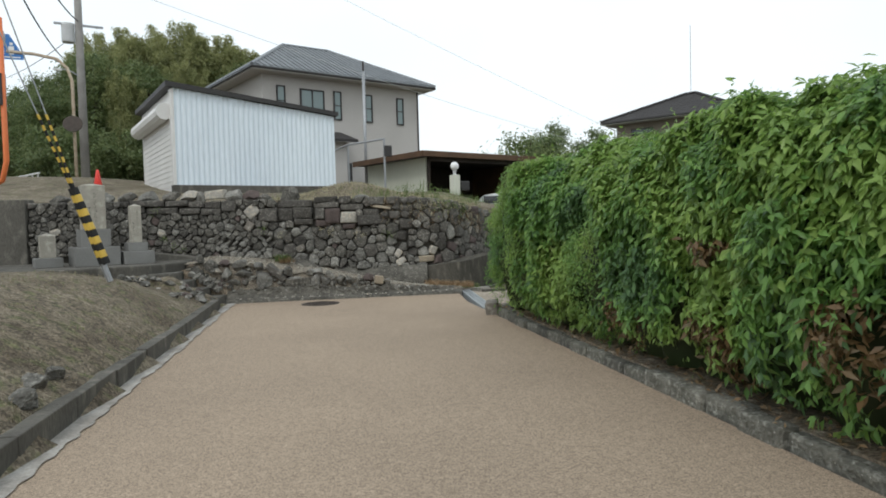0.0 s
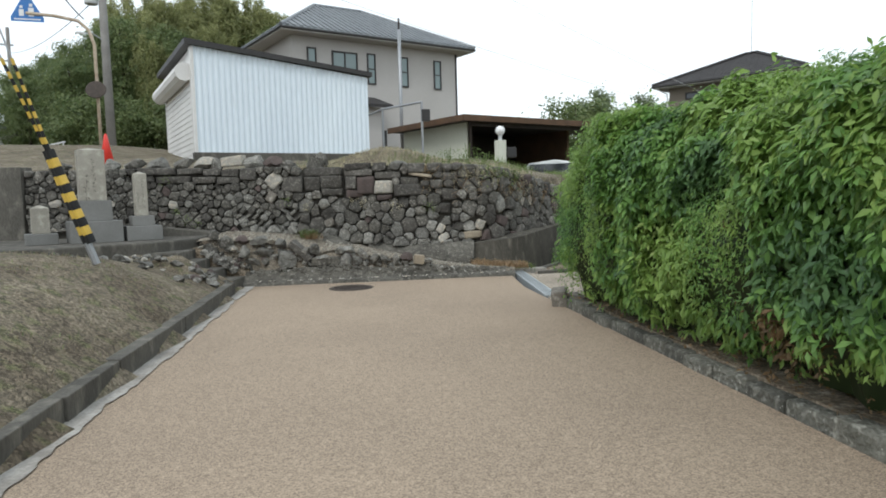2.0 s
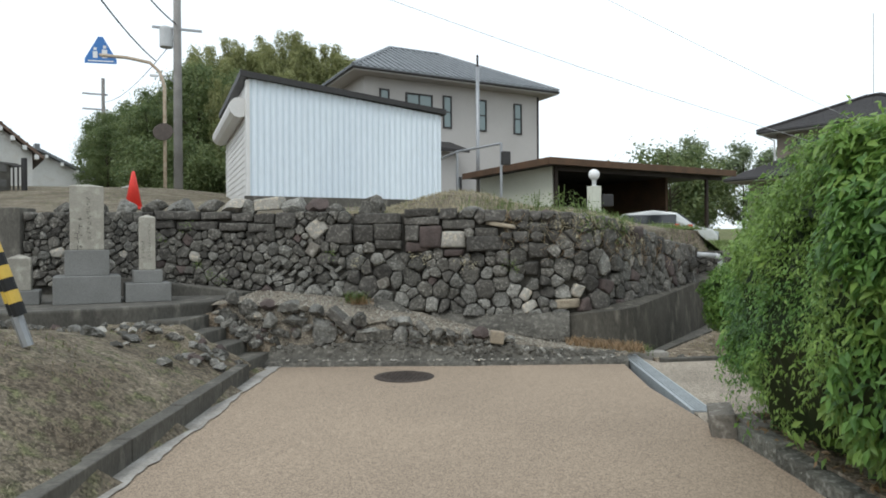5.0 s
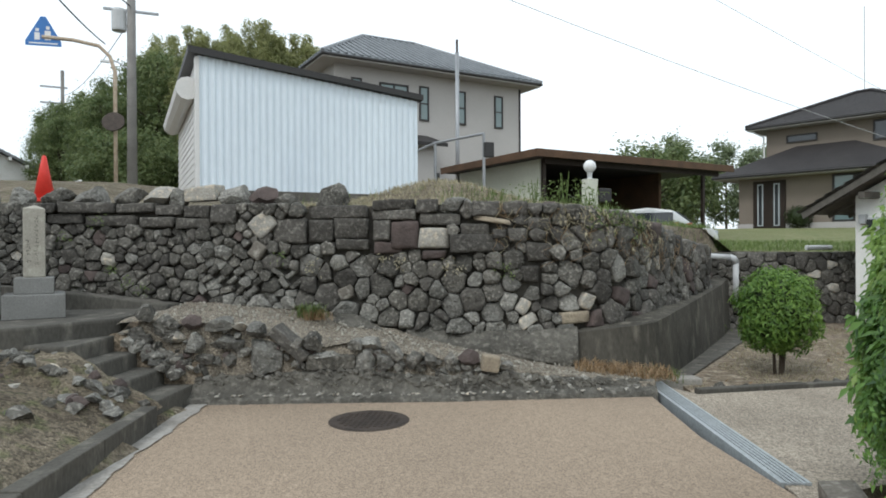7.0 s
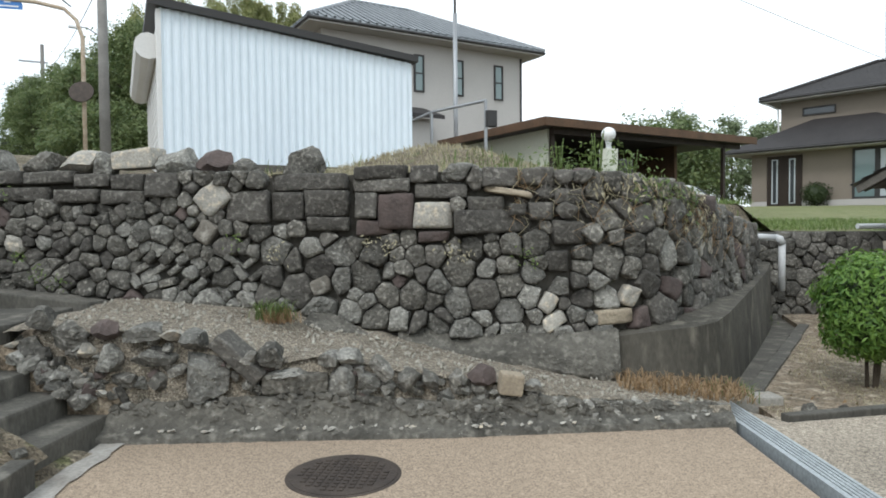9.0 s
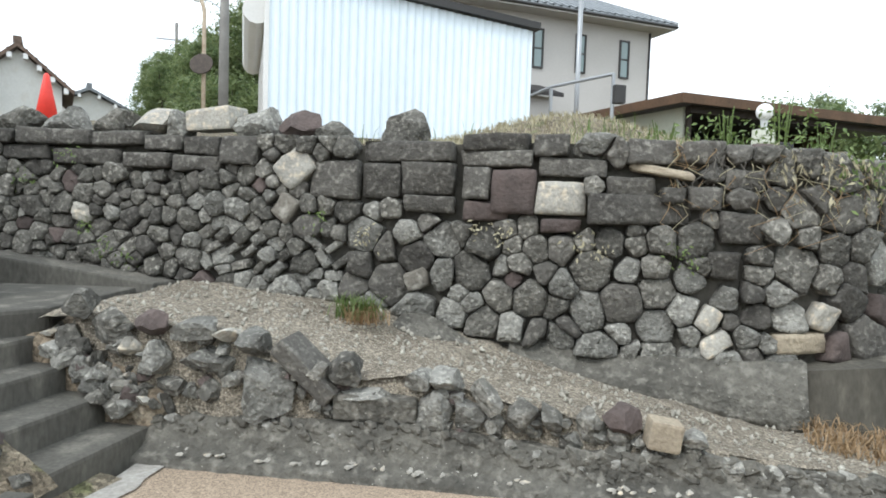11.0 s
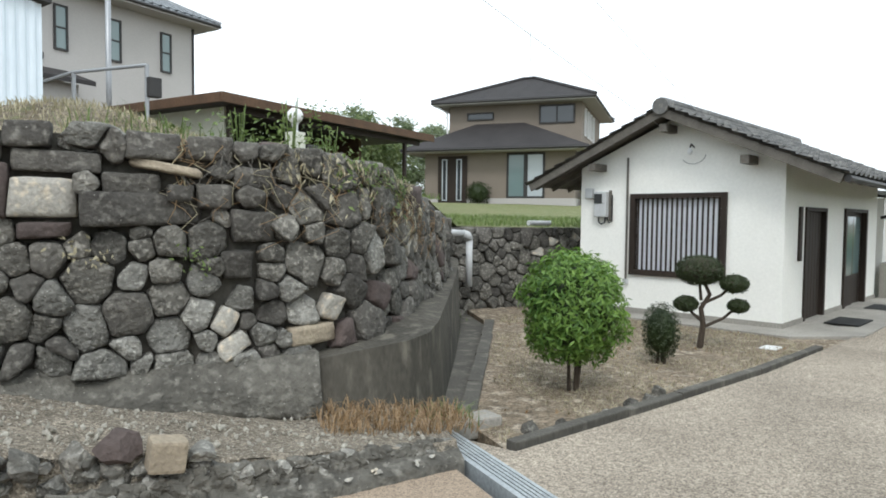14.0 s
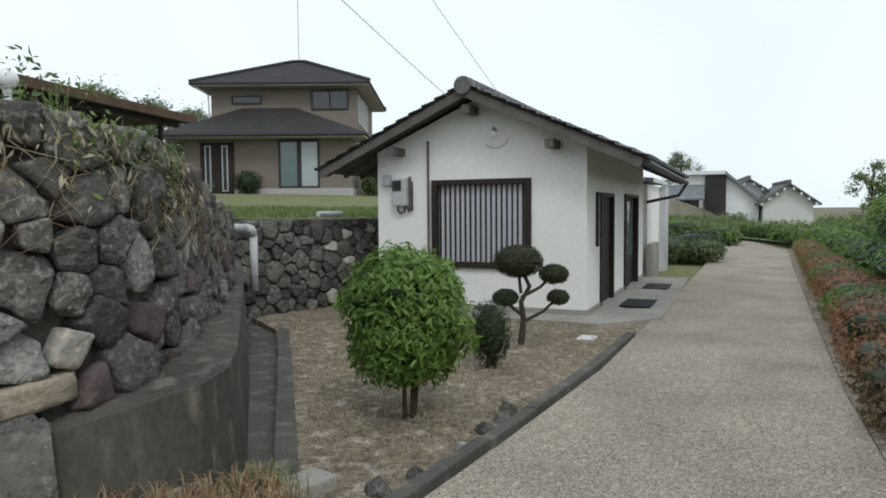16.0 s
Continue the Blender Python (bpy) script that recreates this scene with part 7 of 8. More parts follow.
part("sign_mark", Shape(SGN).box(-0.3, -0.006, 0.22, -0.12, 0, 0.5).box(-0.27, -0.006, 0.55, -0.15, 0, 0.66).box(0.05, -0.006, 0.22, 0.26, 0, 0.58).box(0.1, -0.006, 0.63, 0.22, 0, 0.75), M_WHITE, spole, "plain white pictogram shapes")
part("sign_border", Shape(SGN).box(-0.5, -0.005, 0.07, 0.5, 0, 0.12), M_WHITE, spole, "white lower line")
part("old_mirror", Shape(pose(-17.2, 30.5, 6.5, 70, 0, 20)).lathe([(0.01, -0.1), (0.25, -0.08), (0.4, -0.02), (0.42, 0.03), (0.4, 0.05), (0.01, 0.06)], 18), M_IRON, spole, "back of a weathered convex mirror")
tp = thing("steel_flagpole", (-3.55, 29.5, 2.8), "slim galvanised steel mast with a cap", "mast")
part("mast", Shape().tube([(-3.55, 29.5, 2.2), (-3.55, 29.5, 8.3)], 0.07, 10), M_STEEL, tp, smooth=True)
part("tip", Shape().tube([(-3.55, 29.5, 8.3), (-3.55, 29.5, 8.75)], 0.04, 8), M_WOOD_D, tp)
gf_ = thing("pipe_gate_frame", (-2.9, 25.4, 2.5), "grey steel pipe frame standing open in the yard", "frame")
part("upright", Shape().tube([(-2.33, 25.5, 2.3), (-2.33, 25.5, 4.8)], 0.045, 8), M_STEEL, gf_)
part("upright", Shape().tube([(-3.9, 26.6, 2.3), (-3.9, 26.6, 4.72)], 0.045, 8), M_STEEL, gf_)
part("crossbar", Shape().tube([(-2.33, 25.5, 4.78), (-3.9, 26.6, 4.72), (-4.6, 27.1, 4.55)], 0.04, 8), M_STEEL, gf_)
mb = tagged(part("postbox", Shape(pose(-2.2, 25.5, 4.1, 0, 0, 30)).box(-0.14, -0.1, 0, 0.14, 0.1, 0.42), M_DARK, bevel=0.02), "dark box fixed to the steel frame", "box")

lamp = thing("gate_lamp", (0.33, 21.84, 2.3), "stone gate pillar with a white globe lamp", "lamp")
part("pillar", Shape(pose(0.33, 21.84, 0, 0, 0, 30)).box(-0.13, -0.13, 1.9, 0.13, 0.13, 3.06), M_WALL_C, lamp, bevel=0.015)
part("neck", Shape(pose(0.33, 21.84, 3.06)).lathe([(0.07, 0), (0.05, 0.04), (0.06, 0.14), (0.075, 0.17)], 12), M_PVC, lamp)
part("globe", Shape(pose(0.33, 21.84, 3.35)).lathe([(0.14 * math.cos(a) + 0.001, 0.14 * math.sin(a)) for a in np.linspace(-1.5, 1.5, 12)], 20), M_WHITE, lamp, "white glass globe", True)
part("letterbox", Shape(pose(0.62, 21.95, 2.55, 0, 0, 30)).box(-0.16, -0.12, 0, 0.16, 0.12, 0.3), M_DARK, lamp, "dark letterbox", bevel=0.02)

cone = thing("traffic_cone", (-8.4, 15.9, 2.35), "red plastic traffic cone on the upper road", "traffic cone")
part("body", Shape(pose(-8.4, 15.9, 2.32)).lathe([(0.15, 0.02), (0.03, 0.66), (0.015, 0.68)], 20), M_RED, cone, smooth=True)
part("base", Shape(pose(-8.4, 15.9, 2.28, 0, 0, 20)).box(-0.19, -0.19, 0, 0.19, 0.19, 0.05), M_RED, cone, bevel=0.01)

# guy wires with a striped guard, and the pole they hold
G0, G1 = Vector((-4.91, 9.45, 0.9)), Vector((-5.27, 9.29, 2.12))
guy = thing("guy_wire_guard", tuple(G0), "leaning guy wires in yellow and black striped guards", "guy wire")
part("anchor", Shape().tube([G0 + (G0 - G1).normalized() * 0.15, G0 + (G1 - G0).normalized() * 0.22], 0.045, 8), M_STEEL, guy, "galvanised anchor rod")
for w, off in ((0, Vector((0, 0, 0))), (1, Vector((0.085, -0.05, 0.0)))):
    a, b = G0 + off + (G1 - G0) * 0.1, G1 + off * 0.6
    n = 11
    for k in range(n):
        p, q = a.lerp(b, k / n), a.lerp(b, (k + 1) / n)
        part("stripe", Shape().tube([p, q], 0.052, 10), M_YEL if k % 2 else M_BLACK, guy)
    far = Vector((-6.42, 8.32, 6.2)) if w == 0 else Vector((-6.36, 8.28, 7.2))
    part("wire", Shape().tube([b, far], 0.01, 5), M_STEEL, guy)
    c = b + (far - b) * (0.25 if w == 0 else 0.2)
    for k in range(14):
        p, q = b.lerp(c, k / 14), b.lerp(c, (k + 1) / 14)
        part("thin_stripe", Shape().tube([p, q], 0.02, 6), M_YEL if k % 2 else M_BLACK, guy)
npole = thing("utility_pole", (-8.4, 11.4, 0.8), "grey concrete utility pole beside the bank", "utility pole")
part("shaft", Shape().tube([(-8.4, 11.4, 0.5), (-8.4, 11.4, 9.5)], 0.17, 12, 0.13), M_POLE, npole, smooth=True)
gpole = thing("utility_pole", (-6.5, 8.3, 0.8), "grey concrete utility pole held by guy wires", "utility pole")
part("shaft", Shape().tube([(-6.5, 8.3, 0.5), (-6.5, 8.3, 8.5)], 0.14, 12, 0.11), M_POLE, gpole, smooth=True)
om = thing("traffic_mirror", (-7.62, 11.25, 2.4), "orange bracket with a round traffic mirror seen from behind", "traffic mirror")
part("pole", Shape().tube([(-8.3, 11.38, 2.35), (-7.85, 11.3, 2.3), (-7.6, 11.27, 2.42), (-7.5, 11.25, 2.75), (-7.5, 11.25, 5.2)], 0.045, 10), M_ORANGE, om, smooth=True)
part("mirror_back", Shape(pose(-7.9, 11.4, 4.95, 80, 0, 215)).lathe([(0.02, -0.12), (0.2, -0.09), (0.31, -0.02), (0.33, 0.04), (0.30, 0.06)], 26), M_STEEL, om, "weathered grey mirror back")
part("mirror_face", Shape(pose(-7.9, 11.4, 4.95, 80, 0, 215)).lathe([(0.30, 0.055), (0.2, 0.09), (0.02, 0.105)], 26), M_MIRROR, om, "convex mirror", True)
part("mirror_arm", Shape().tube([(-7.5, 11.25, 4.95), (-7.88, 11.38, 4.95)], 0.025, 8), M_ORANGE, om)
part("clamp", Shape().box(-7.60, 11.17, 3.7, -7.48, 11.32, 4.25), M_DARK, om, "dark clamp plate", bevel=0.01)

# concrete wall and railings at the upper road
tagged(part("wall_upper_road", Shape().prism([(-30, 10.6), (-12, 13.15), (-8.75, 13.62), (-8.75, 13.95), (-12, 13.5), (-30, 11.0)], 0.2, 2.2), M_CONC, bevel=0.02), "tall stained concrete retaining wall of the upper road", "wall", kind="structure")
fence = thing("railing", (-15.5, 20.2, 2.7), "black steel railing beside the upper road", "railing")
for k in range(16):
    t = k / 15
    x, y = -14.5 - 2.6 * t, 20.0 + 0.5 * t
    part("baluster", Shape().box(x - 0.015, y - 0.015, 2.4, x + 0.015, y + 0.015, 3.75), M_DARK, fence)
for z in (2.7, 3.75):
    part("rail", Shape().tube([(-14.4, 19.98, z), (-17.2, 20.52, z)], 0.035, 6), M_DARK, fence)
part("post", Shape().box(-14.5, 19.94, 2.3, -14.4, 20.04, 3.95), M_DARK, fence)
gr = thing("white_guardrail", (-22, 36, 4), "white pipe guardrail along the far road", "guardrail")
for k in range(6):
    x, y = -20.5 - k * 0.6, 33 + k * 0.5
    part("post", Shape().tube([(x, y, 3.2), (x, y, 4.55)], 0.04, 6), M_WHITE, gr)
for z in (4.0, 4.5):
    part("rail", Shape().tube([(-20.3, 32.8, z), (-23.7, 35.7, z)], 0.04, 6), M_WHITE, gr)


# ---- white houses over the upper road ----
def gable_house(name, m, L, W, zb, ze, zr, wallm, roofm, label, over=0.5):
    """Walls and a gabled roof; the gable looks along -X of the frame, W is its width along Y."""
    root = thing(name, tuple((m @ Matrix.Translation((L / 2, W / 2, zb))).translation), label, "house")
    s = Shape(m)
    vs = [(0, 0, zb), (0, W, zb), (0, W, ze), (0, W / 2, zr), (0, 0, ze), (L, 0, zb), (L, W, zb), (L, W, ze), (L, W / 2, zr), (L, 0, ze)]
    s.add(vs, [(0, 4, 3, 2, 1), (5, 6, 7, 8, 9), (0, 5, 9, 4), (1, 2, 7, 6), (0, 1, 6, 5)])
    part("wall", s, wallm, root)
    k = (zr - ze) / (W / 2)
    for sg in (-1, 1):
        y0, y1 = W / 2, W / 2 + sg * (W / 2 + over)
        z1 = zr - k * (W / 2 + over)
        vs = [(-over, y0, zr + 0.05), (L + over, y0, zr + 0.05), (L + over, y1, z1 + 0.05), (-over, y1, z1 + 0.05), (-over, y0, zr + 0.22), (L + over, y0, zr + 0.22), (L + over, y1, z1 + 0.2), (-over, y1, z1 + 0.2)]
        r = part("roof", Shape(m).add(vs, [(0, 1, 2, 3), (7, 6, 5, 4), (0, 3, 7, 4), (1, 5, 6, 2), (3, 2, 6, 7), (0, 4, 5, 1)]), roofm, root)
        st = Shape(m)
        n = int((W / 2 + over) / 0.3)
        for i in range(n):
            a = i / n
            yy, zz = y1 + (y0 - y1) * a, z1 + (zr - z1) * a
            part("tile_course", Shape(m).tube([(-over - 0.02, yy, zz + 0.2), (L + over + 0.02, yy, zz + 0.2)], 0.045, 5), roofm, r)
        for i in range(4):
            a = (i + 0.6) / 4.2
            yy, zz = y1 + (y0 - y1) * a, z1 + (zr - z1) * a
            part("purlin_end", Shape(m).box(-over + 0.02, yy - 0.08, zz - 0.16, 0.02, yy + 0.08, zz + 0.04), M_WHITE, root)
    part("ridge", Shape(m).box(-over, W / 2 - 0.14, zr + 0.15, L + over, W / 2 + 0.14, zr + 0.42), roofm, root)
    return root


M_TILE_B = mat("brown_clay_tile", (0.17, 0.115, 0.085), (0.10, 0.075, 0.06), 3.0, 0.7, 0.3, 20.0)
M_OLDW = mat("stained_white_plaster", (0.66, 0.66, 0.63), (0.54, 0.54, 0.51), 0.6, 0.9, 0.15, 12.0, grain=0.2, c3=(0.58, 0.57, 0.53))
# gable of the large house faces the camera side, its ridge going away
w1 = Vector((-20.45, 24.52)) - Vector((-23.6, 18.0))
HM1 = frame_at(-20.6, 24.2, 0, -w1.normalized().y, w1.normalized().x) @ Matrix.Translation((0, 0, 0))
gable_house("house", HM1, 9.0, 8.4, 2.0, 6.1, 8.6, M_OLDW, M_TILE_B, "old white plastered house with a brown tiled gable roof")
HM2 = frame_at(-23.4, 30.3, 0, -0.73, 0.68)
gable_house("house", HM2, 6.0, 2.9, 2.5, 5.75, 7.0, M_OLDW, M_TILE_B, "small white house with a tiled gable roof", 0.4)
HM3 = frame_at(-30.0, 42.5, 0, -0.73, 0.68)
gable_house("house", HM3, 8.0, 6.0, 3.0, 6.0, 7.5, M_OLDW, M_TILE, "distant house with a grey tiled roof")
bw = thing("block_wall", (-16, 17, 2.3), "grey concrete block wall beside the upper road", "wall", kind="structure")
WA, WB = Vector((-15.5, 14.6)), Vector((-14.95, 20.1))
d = (WB - WA)
BWM = frame_at(WA.x, WA.y, 0, d.x, d.y)
for r_ in range(8):
    for c_ in range(int(d.length / 0.4)):
        o = 0.2 * (r_ % 2)
        part("block", Shape(BWM).box(c_ * 0.4 + o, 0, 2.2 + r_ * 0.2, c_ * 0.4 + o + 0.392, 0.12, 2.2 + r_ * 0.2 + 0.192), M_BLOCK, bw)
part("coping", Shape(BWM).box(0, -0.02, 3.8, d.length + 0.2, 0.14, 3.85), M_BLOCK, bw)
part("core", Shape(BWM).box(0.02, 0.015, 2.0, d.length, 0.105, 3.79), M_CONC, bw)

# ---- far houses beyond the path ----
FH = frame_at(50.4, 42.3, 0, 0.505, -0.863)
fh = thing("house", (51.5, 40, 0), "modern white house with a slanted roof and dark bay", "house")
part("wall", Shape(FH).prism([(0, 0), (4.0, 0), (4.0, 6), (0, 6)], -0.2, 4.3), M_WHITE, fh)
part("wall", Shape(FH).prism([(4.0, 0), (6.6, 0), (6.6, 6), (4.0, 6)], -0.2, [4.3, 2.0, 2.0, 4.3]), M_WHITE, fh)
part("roof", Shape(FH).prism([(-0.4, -0.5), (4.0, -0.5), (4.0, 6.3), (-0.4, 6.3)], 4.32, 4.62), M_WHITE, fh, "white flat roof edge")
part("roof", Shape(FH).prism([(4.0, -0.5), (6.9, -0.5), (6.9, 6.3), (4.0, 6.3)], [4.32, 1.75, 1.75, 4.32], [4.62, 2.0, 2.0, 4.62]), M_TILE, fh, "grey slanted roof")
part("dark_bay", Shape(FH).box(2.5, -0.3, -0.2, 4.1, 0.02, 4.25), M_SLATE, fh, "dark clad bay")
part("lean_to_roof", Shape(FH).prism([(-0.9, -2.2), (2.4, -2.2), (2.4, 0), (-0.9, 0)], [2.2, 2.2, 3.4, 3.4], [2.32, 2.32, 3.52, 3.52]), M_TILE, fh)
part("lean_to_wall", Shape(FH).box(-0.5, -1.9, -0.2, 2.0, 0, 2.2), M_SLATE, fh)
HM4 = frame_at(55.0, 32.9, 0, 0.85, 0.53)
gable_house("house", HM4, 7.0, 3.6, -0.2, 2.0, 3.3, M_OLDW, M_TILE_K, "far bungalow with a brown gable roof")
HM5 = frame_at(58.0, 37.0, 0, 0.85, 0.53)
gable_house("house", HM5, 8.0, 4.6, -0.2, 2.4, 3.9, M_OLDW, M_TILE_K, "far bungalow with a brown gable roof")

# woodland left of the shed, lone trees on the skyline
t1 = tree_parts(301, 12.0, 3.6, 6.0, 130, 22000, 0.26, L_TREE)
plant(t1, [(-24.2, 40.0, 0.50), (-22.3, 42.0, 0.74), (-27.3, 44.5, 0.64), (-26.0, 42.0, 0.52), (-29.0, 49.0, 0.72), (-27.0, 51.0, 0.85), (-24.5, 46.0, 0.80), (-19.5, 43.0, 0.7), (-14.0, 47.0, 0.78), (-11, 50, 0.8), (-30.0, 44.0, 0.52), (-31.8, 46.5, 0.55), (-32.5, 51.0, 0.66), (-28.5, 42.0, 0.42), (-34.0, 50.0, 0.5)], "dense dark green woodland tree", "woodland trees", 1)
t2 = bamboo_parts(302, 13.5)
plant(t2, [(-21.5, 46.5, 0.94), (-18.6, 47.5, 0.98), (-25.5, 49.0, 0.96), (-23.5, 50.5, 1.03), (-20.0, 50.0, 1.06), (-16.0, 49.0, 0.94), (-13.0, 51.0, 0.92), (-20.0, 41.0, 0.62), (-17.0, 43.5, 0.71), (-22.8, 44.5, 0.81), (-10.0, 53, 0.95), (-19.3, 52.5, 1.03), (-14.5, 52.5, 0.96), (-22.0, 53.0, 1.01), (-26.5, 52.0, 1.03), (-18.0, 50.5, 0.99), (-24.0, 53.0, 1.03)], "feathery yellow-green bamboo clump", "bamboo clumps", 2)
t3 = tree_parts(303, 6.0, 3.2, 2.6, 40, 9000, 0.3, L_TREE, 0.1)
plant(t3, [(-22.5, 38.0, 0.6), (-20.5, 37.0, 0.6), (-18.5, 38.5, 0.6), (-16.5, 40.0, 0.7), (-15.0, 38.0, 0.6), (6.0, 46.0, 0.9), (8.0, 52.0, 0.9), (3.5, 48, 0.7)], "low leafy undergrowth tree", "undergrowth trees", 3)
# skyline trees: distance haze is put into the paler leaf colour
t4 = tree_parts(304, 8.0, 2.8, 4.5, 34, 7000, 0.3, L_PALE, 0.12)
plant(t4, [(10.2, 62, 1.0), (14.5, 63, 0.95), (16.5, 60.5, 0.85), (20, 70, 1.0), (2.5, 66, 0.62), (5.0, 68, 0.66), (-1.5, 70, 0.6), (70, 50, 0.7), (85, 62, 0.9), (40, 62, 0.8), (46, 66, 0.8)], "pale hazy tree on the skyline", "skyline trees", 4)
t5 = tree_parts(305, 5.0, 1.3, 2.6, 22, 2600, 0.2, L_TREE, 0.1)
plant(t5, [(42, 24.8, 0.9), (55, 20, 1.2), (50, 27, 0.6)], "small dark conifer-like tree beyond the path", "small far trees", 5)

# hazy hill far off; the haze is painted as its pale blue colour
hv, hf = [], []
for k in range(60):
    a = radians(100 + k * 2.2)
    r = 1300
    h = 75 + 45 * noise.noise(Vector((k * 0.11, 0, 0))) + 14 * noise.noise(Vector((k * 0.5, 3, 0)))
    hv += [(r * math.cos(a), r * math.sin(a), -40), (r * math.cos(a), r * math.sin(a), h)]
hf = [(2 * k, 2 * k + 2, 2 * k + 3, 2 * k + 1) for k in range(59)]
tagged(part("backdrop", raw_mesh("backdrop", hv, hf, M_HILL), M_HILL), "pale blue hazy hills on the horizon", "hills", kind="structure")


# ---- car and small things in the yard ----
def car(x, y, z, ang):
    """A small white hatchback."""
    root = thing("car", (x, y, z), "white hatchback parked under the carport", "car")
    m = pose(x, y, z, 0, 0, ang)
    prof = [(-1.95, 0.35), (-1.98, 0.75), (-1.75, 0.98), (-1.45, 1.02), (-0.95, 1.42), (0.0, 1.52), (0.75, 1.42), (1.3, 0.98), (1.85, 0.86), (2.02, 0.62), (2.0, 0.35)]
    vs = [(px, yy * (0.80 if pz > 1.1 else 0.84 if 0.5 < pz else 0.80), pz) for yy in (-1, 1) for px, pz in prof]
    n = len(prof)
    fs = [tuple(range(n)), tuple(range(2 * n - 1, n - 1, -1))] + [(i, n + i, n + (i + 1) % n, (i + 1) % n) for i in range(n)]
    body = part("body", Shape(m).add(vs, fs), M_CAR, root, bevel=0.06)
    part("windscreen", Shape(m).add([(0.8, -0.68, 1.385), (0.8, 0.68, 1.385), (1.27, 0.72, 1.03), (1.27, -0.72, 1.03), (0.83, -0.68, 1.41), (0.83, 0.68, 1.41), (1.3, 0.72, 1.05), (1.3, -0.72, 1.05)], [(0, 1, 2, 3), (7, 6, 5, 4), (0, 4, 5, 1), (3, 2, 6, 7), (0, 3, 7, 4), (1, 5, 6, 2)]), M_GLASS, root, "dark windscreen")
    for sg in (-1, 1):
        part("side_window", Shape(m).prism([(-0.95, sg * 0.825), (0.75, sg * 0.825), (0.75, sg * 0.845), (-0.95, sg * 0.845)], 1.05, 1.36), M_GLASS, root, "dark side window")
        part("headlight", Shape(m).box(1.78, sg * 0.55 - 0.14, 0.66, 2.0, sg * 0.55 + 0.14, 0.8), M_CURTAIN, root, "clear headlight", bevel=0.03)
        for wx in (-1.25, 1.3):
            wh = part("wheel", Shape(m @ Matrix.Translation((wx, sg * 0.74, 0.31)) @ pose(0, 0, 0, 90, 0, 0)).lathe([(0.2, -0.1), (0.3, -0.1), (0.31, -0.06), (0.31, 0.06), (0.3, 0.1), (0.2, 0.1)], 22), M_BLACK, root)
            part("rim", Shape(m @ Matrix.Translation((wx, sg * 0.76, 0.31)) @ pose(0, 0, 0, 90, 0, 0)).lathe([(0.19, -0.09), (0.2, 0.09), (0.05, 0.1)], 18), M_STEEL, wh)
    part("grille", Shape(m).box(1.95, -0.35, 0.5, 2.03, 0.35, 0.62), M_BLACK, root, "black grille")
    part("number_plate", Shape(m).box(2.0, -0.17, 0.38, 2.045, 0.17, 0.48), M_WHITE, root, "white number plate")
    return root


car(2.7, 28.3, 1.2, -14)
tagged(part("drive_slab", Shape(CM).box(0.3, -0.6, 1.0, 7.2, CD, 1.2), M_CONC_L), "concrete floor of the carport and drive", "drive", kind="structure")
for x, y in ((3.07, 26.22), (3.44, 26.15)):
    bo = thing("marker_post", (x, y, upper_z(x, y)), "short red and white striped marker post", "marker post", "marker posts by the drive")
    for k in range(5):
        part("band", Shape(pose(x, y, upper_z(x, y) - 0.05 + k * 0.12)).lathe([(0.075, 0), (0.075, 0.12)], 12), M_RED if k % 2 == 0 else M_WHITE, bo)

# wires
def wire(name, a, b, sag, label, r=0.012, material=None):
    a, b = Vector(a), Vector(b)
    pts = [a.lerp(b, k / 14) - Vector((0, 0, sag * 4 * (k / 14) * (1 - k / 14))) for k in range(15)]
    return tagged(part(name, Shape().tube(pts, r, 5), M_PVC if r < 0.01 else M_BLACK), label, "cable")


p0 = Vector((5.93, 19.0, 3.1))
wire("overhead_cable", p0, (-8.4, 11.4, 6.9), 0.25, "thin service cable running to the cottage gable", 0.005)
p0 = Vector((6.05, 18.35, 3.3))
wire("overhead_cable", p0, (-8.4, 11.4, 9.2), 0.2, "thin cable rising from the cottage roof", 0.004)
wire("overhead_cable", (-8.4, 11.4, 9.3), (-18.3, 33.3, 12.1), 0.6, "thick black cable between the utility poles", 0.03)
wire("overhead_cable", (-8.4, 11.4, 8.4), (-17.6, 30.6, 9.6), 0.5, "black cable between the utility poles", 0.025)
wire("overhead_cable", (-18.3, 33.4, 11.6), (-48.0, 67.5, 17.0), 0.8, "far black cable over the upper road", 0.02)
fp = thing("utility_pole", (-48, 67.5, 6), "distant utility pole with two crossarms", "utility pole")
part("shaft", Shape().tube([(-48.0, 67.5, 4), (-48.0, 67.5, 19.5)], 0.17, 8), M_POLE, fp)
for z in (17.8, 16.2):
    part("crossarm", Shape(pose(-48.6, 67.2, z, 0, 0, 35)).box(-1.3, -0.08, -0.08, 1.1, 0.08, 0.08), M_STEEL, fp)

# ---- grass, weeds, litter ----
rg = np.random.default_rng(77)


def scatter(n, x0, x1, y0, y1, keep, zf):
    x, y = rg.uniform(x0, x1, n), rg.uniform(y0, y1, n)
    pts = [(a, b, zf(a, b)) for a, b in zip(x, y) if keep(a, b)]
    return np.array(pts)


def stuff(name, me, material, label, category):
    return tagged(part(name, me, material), label, category, kind="stuff")


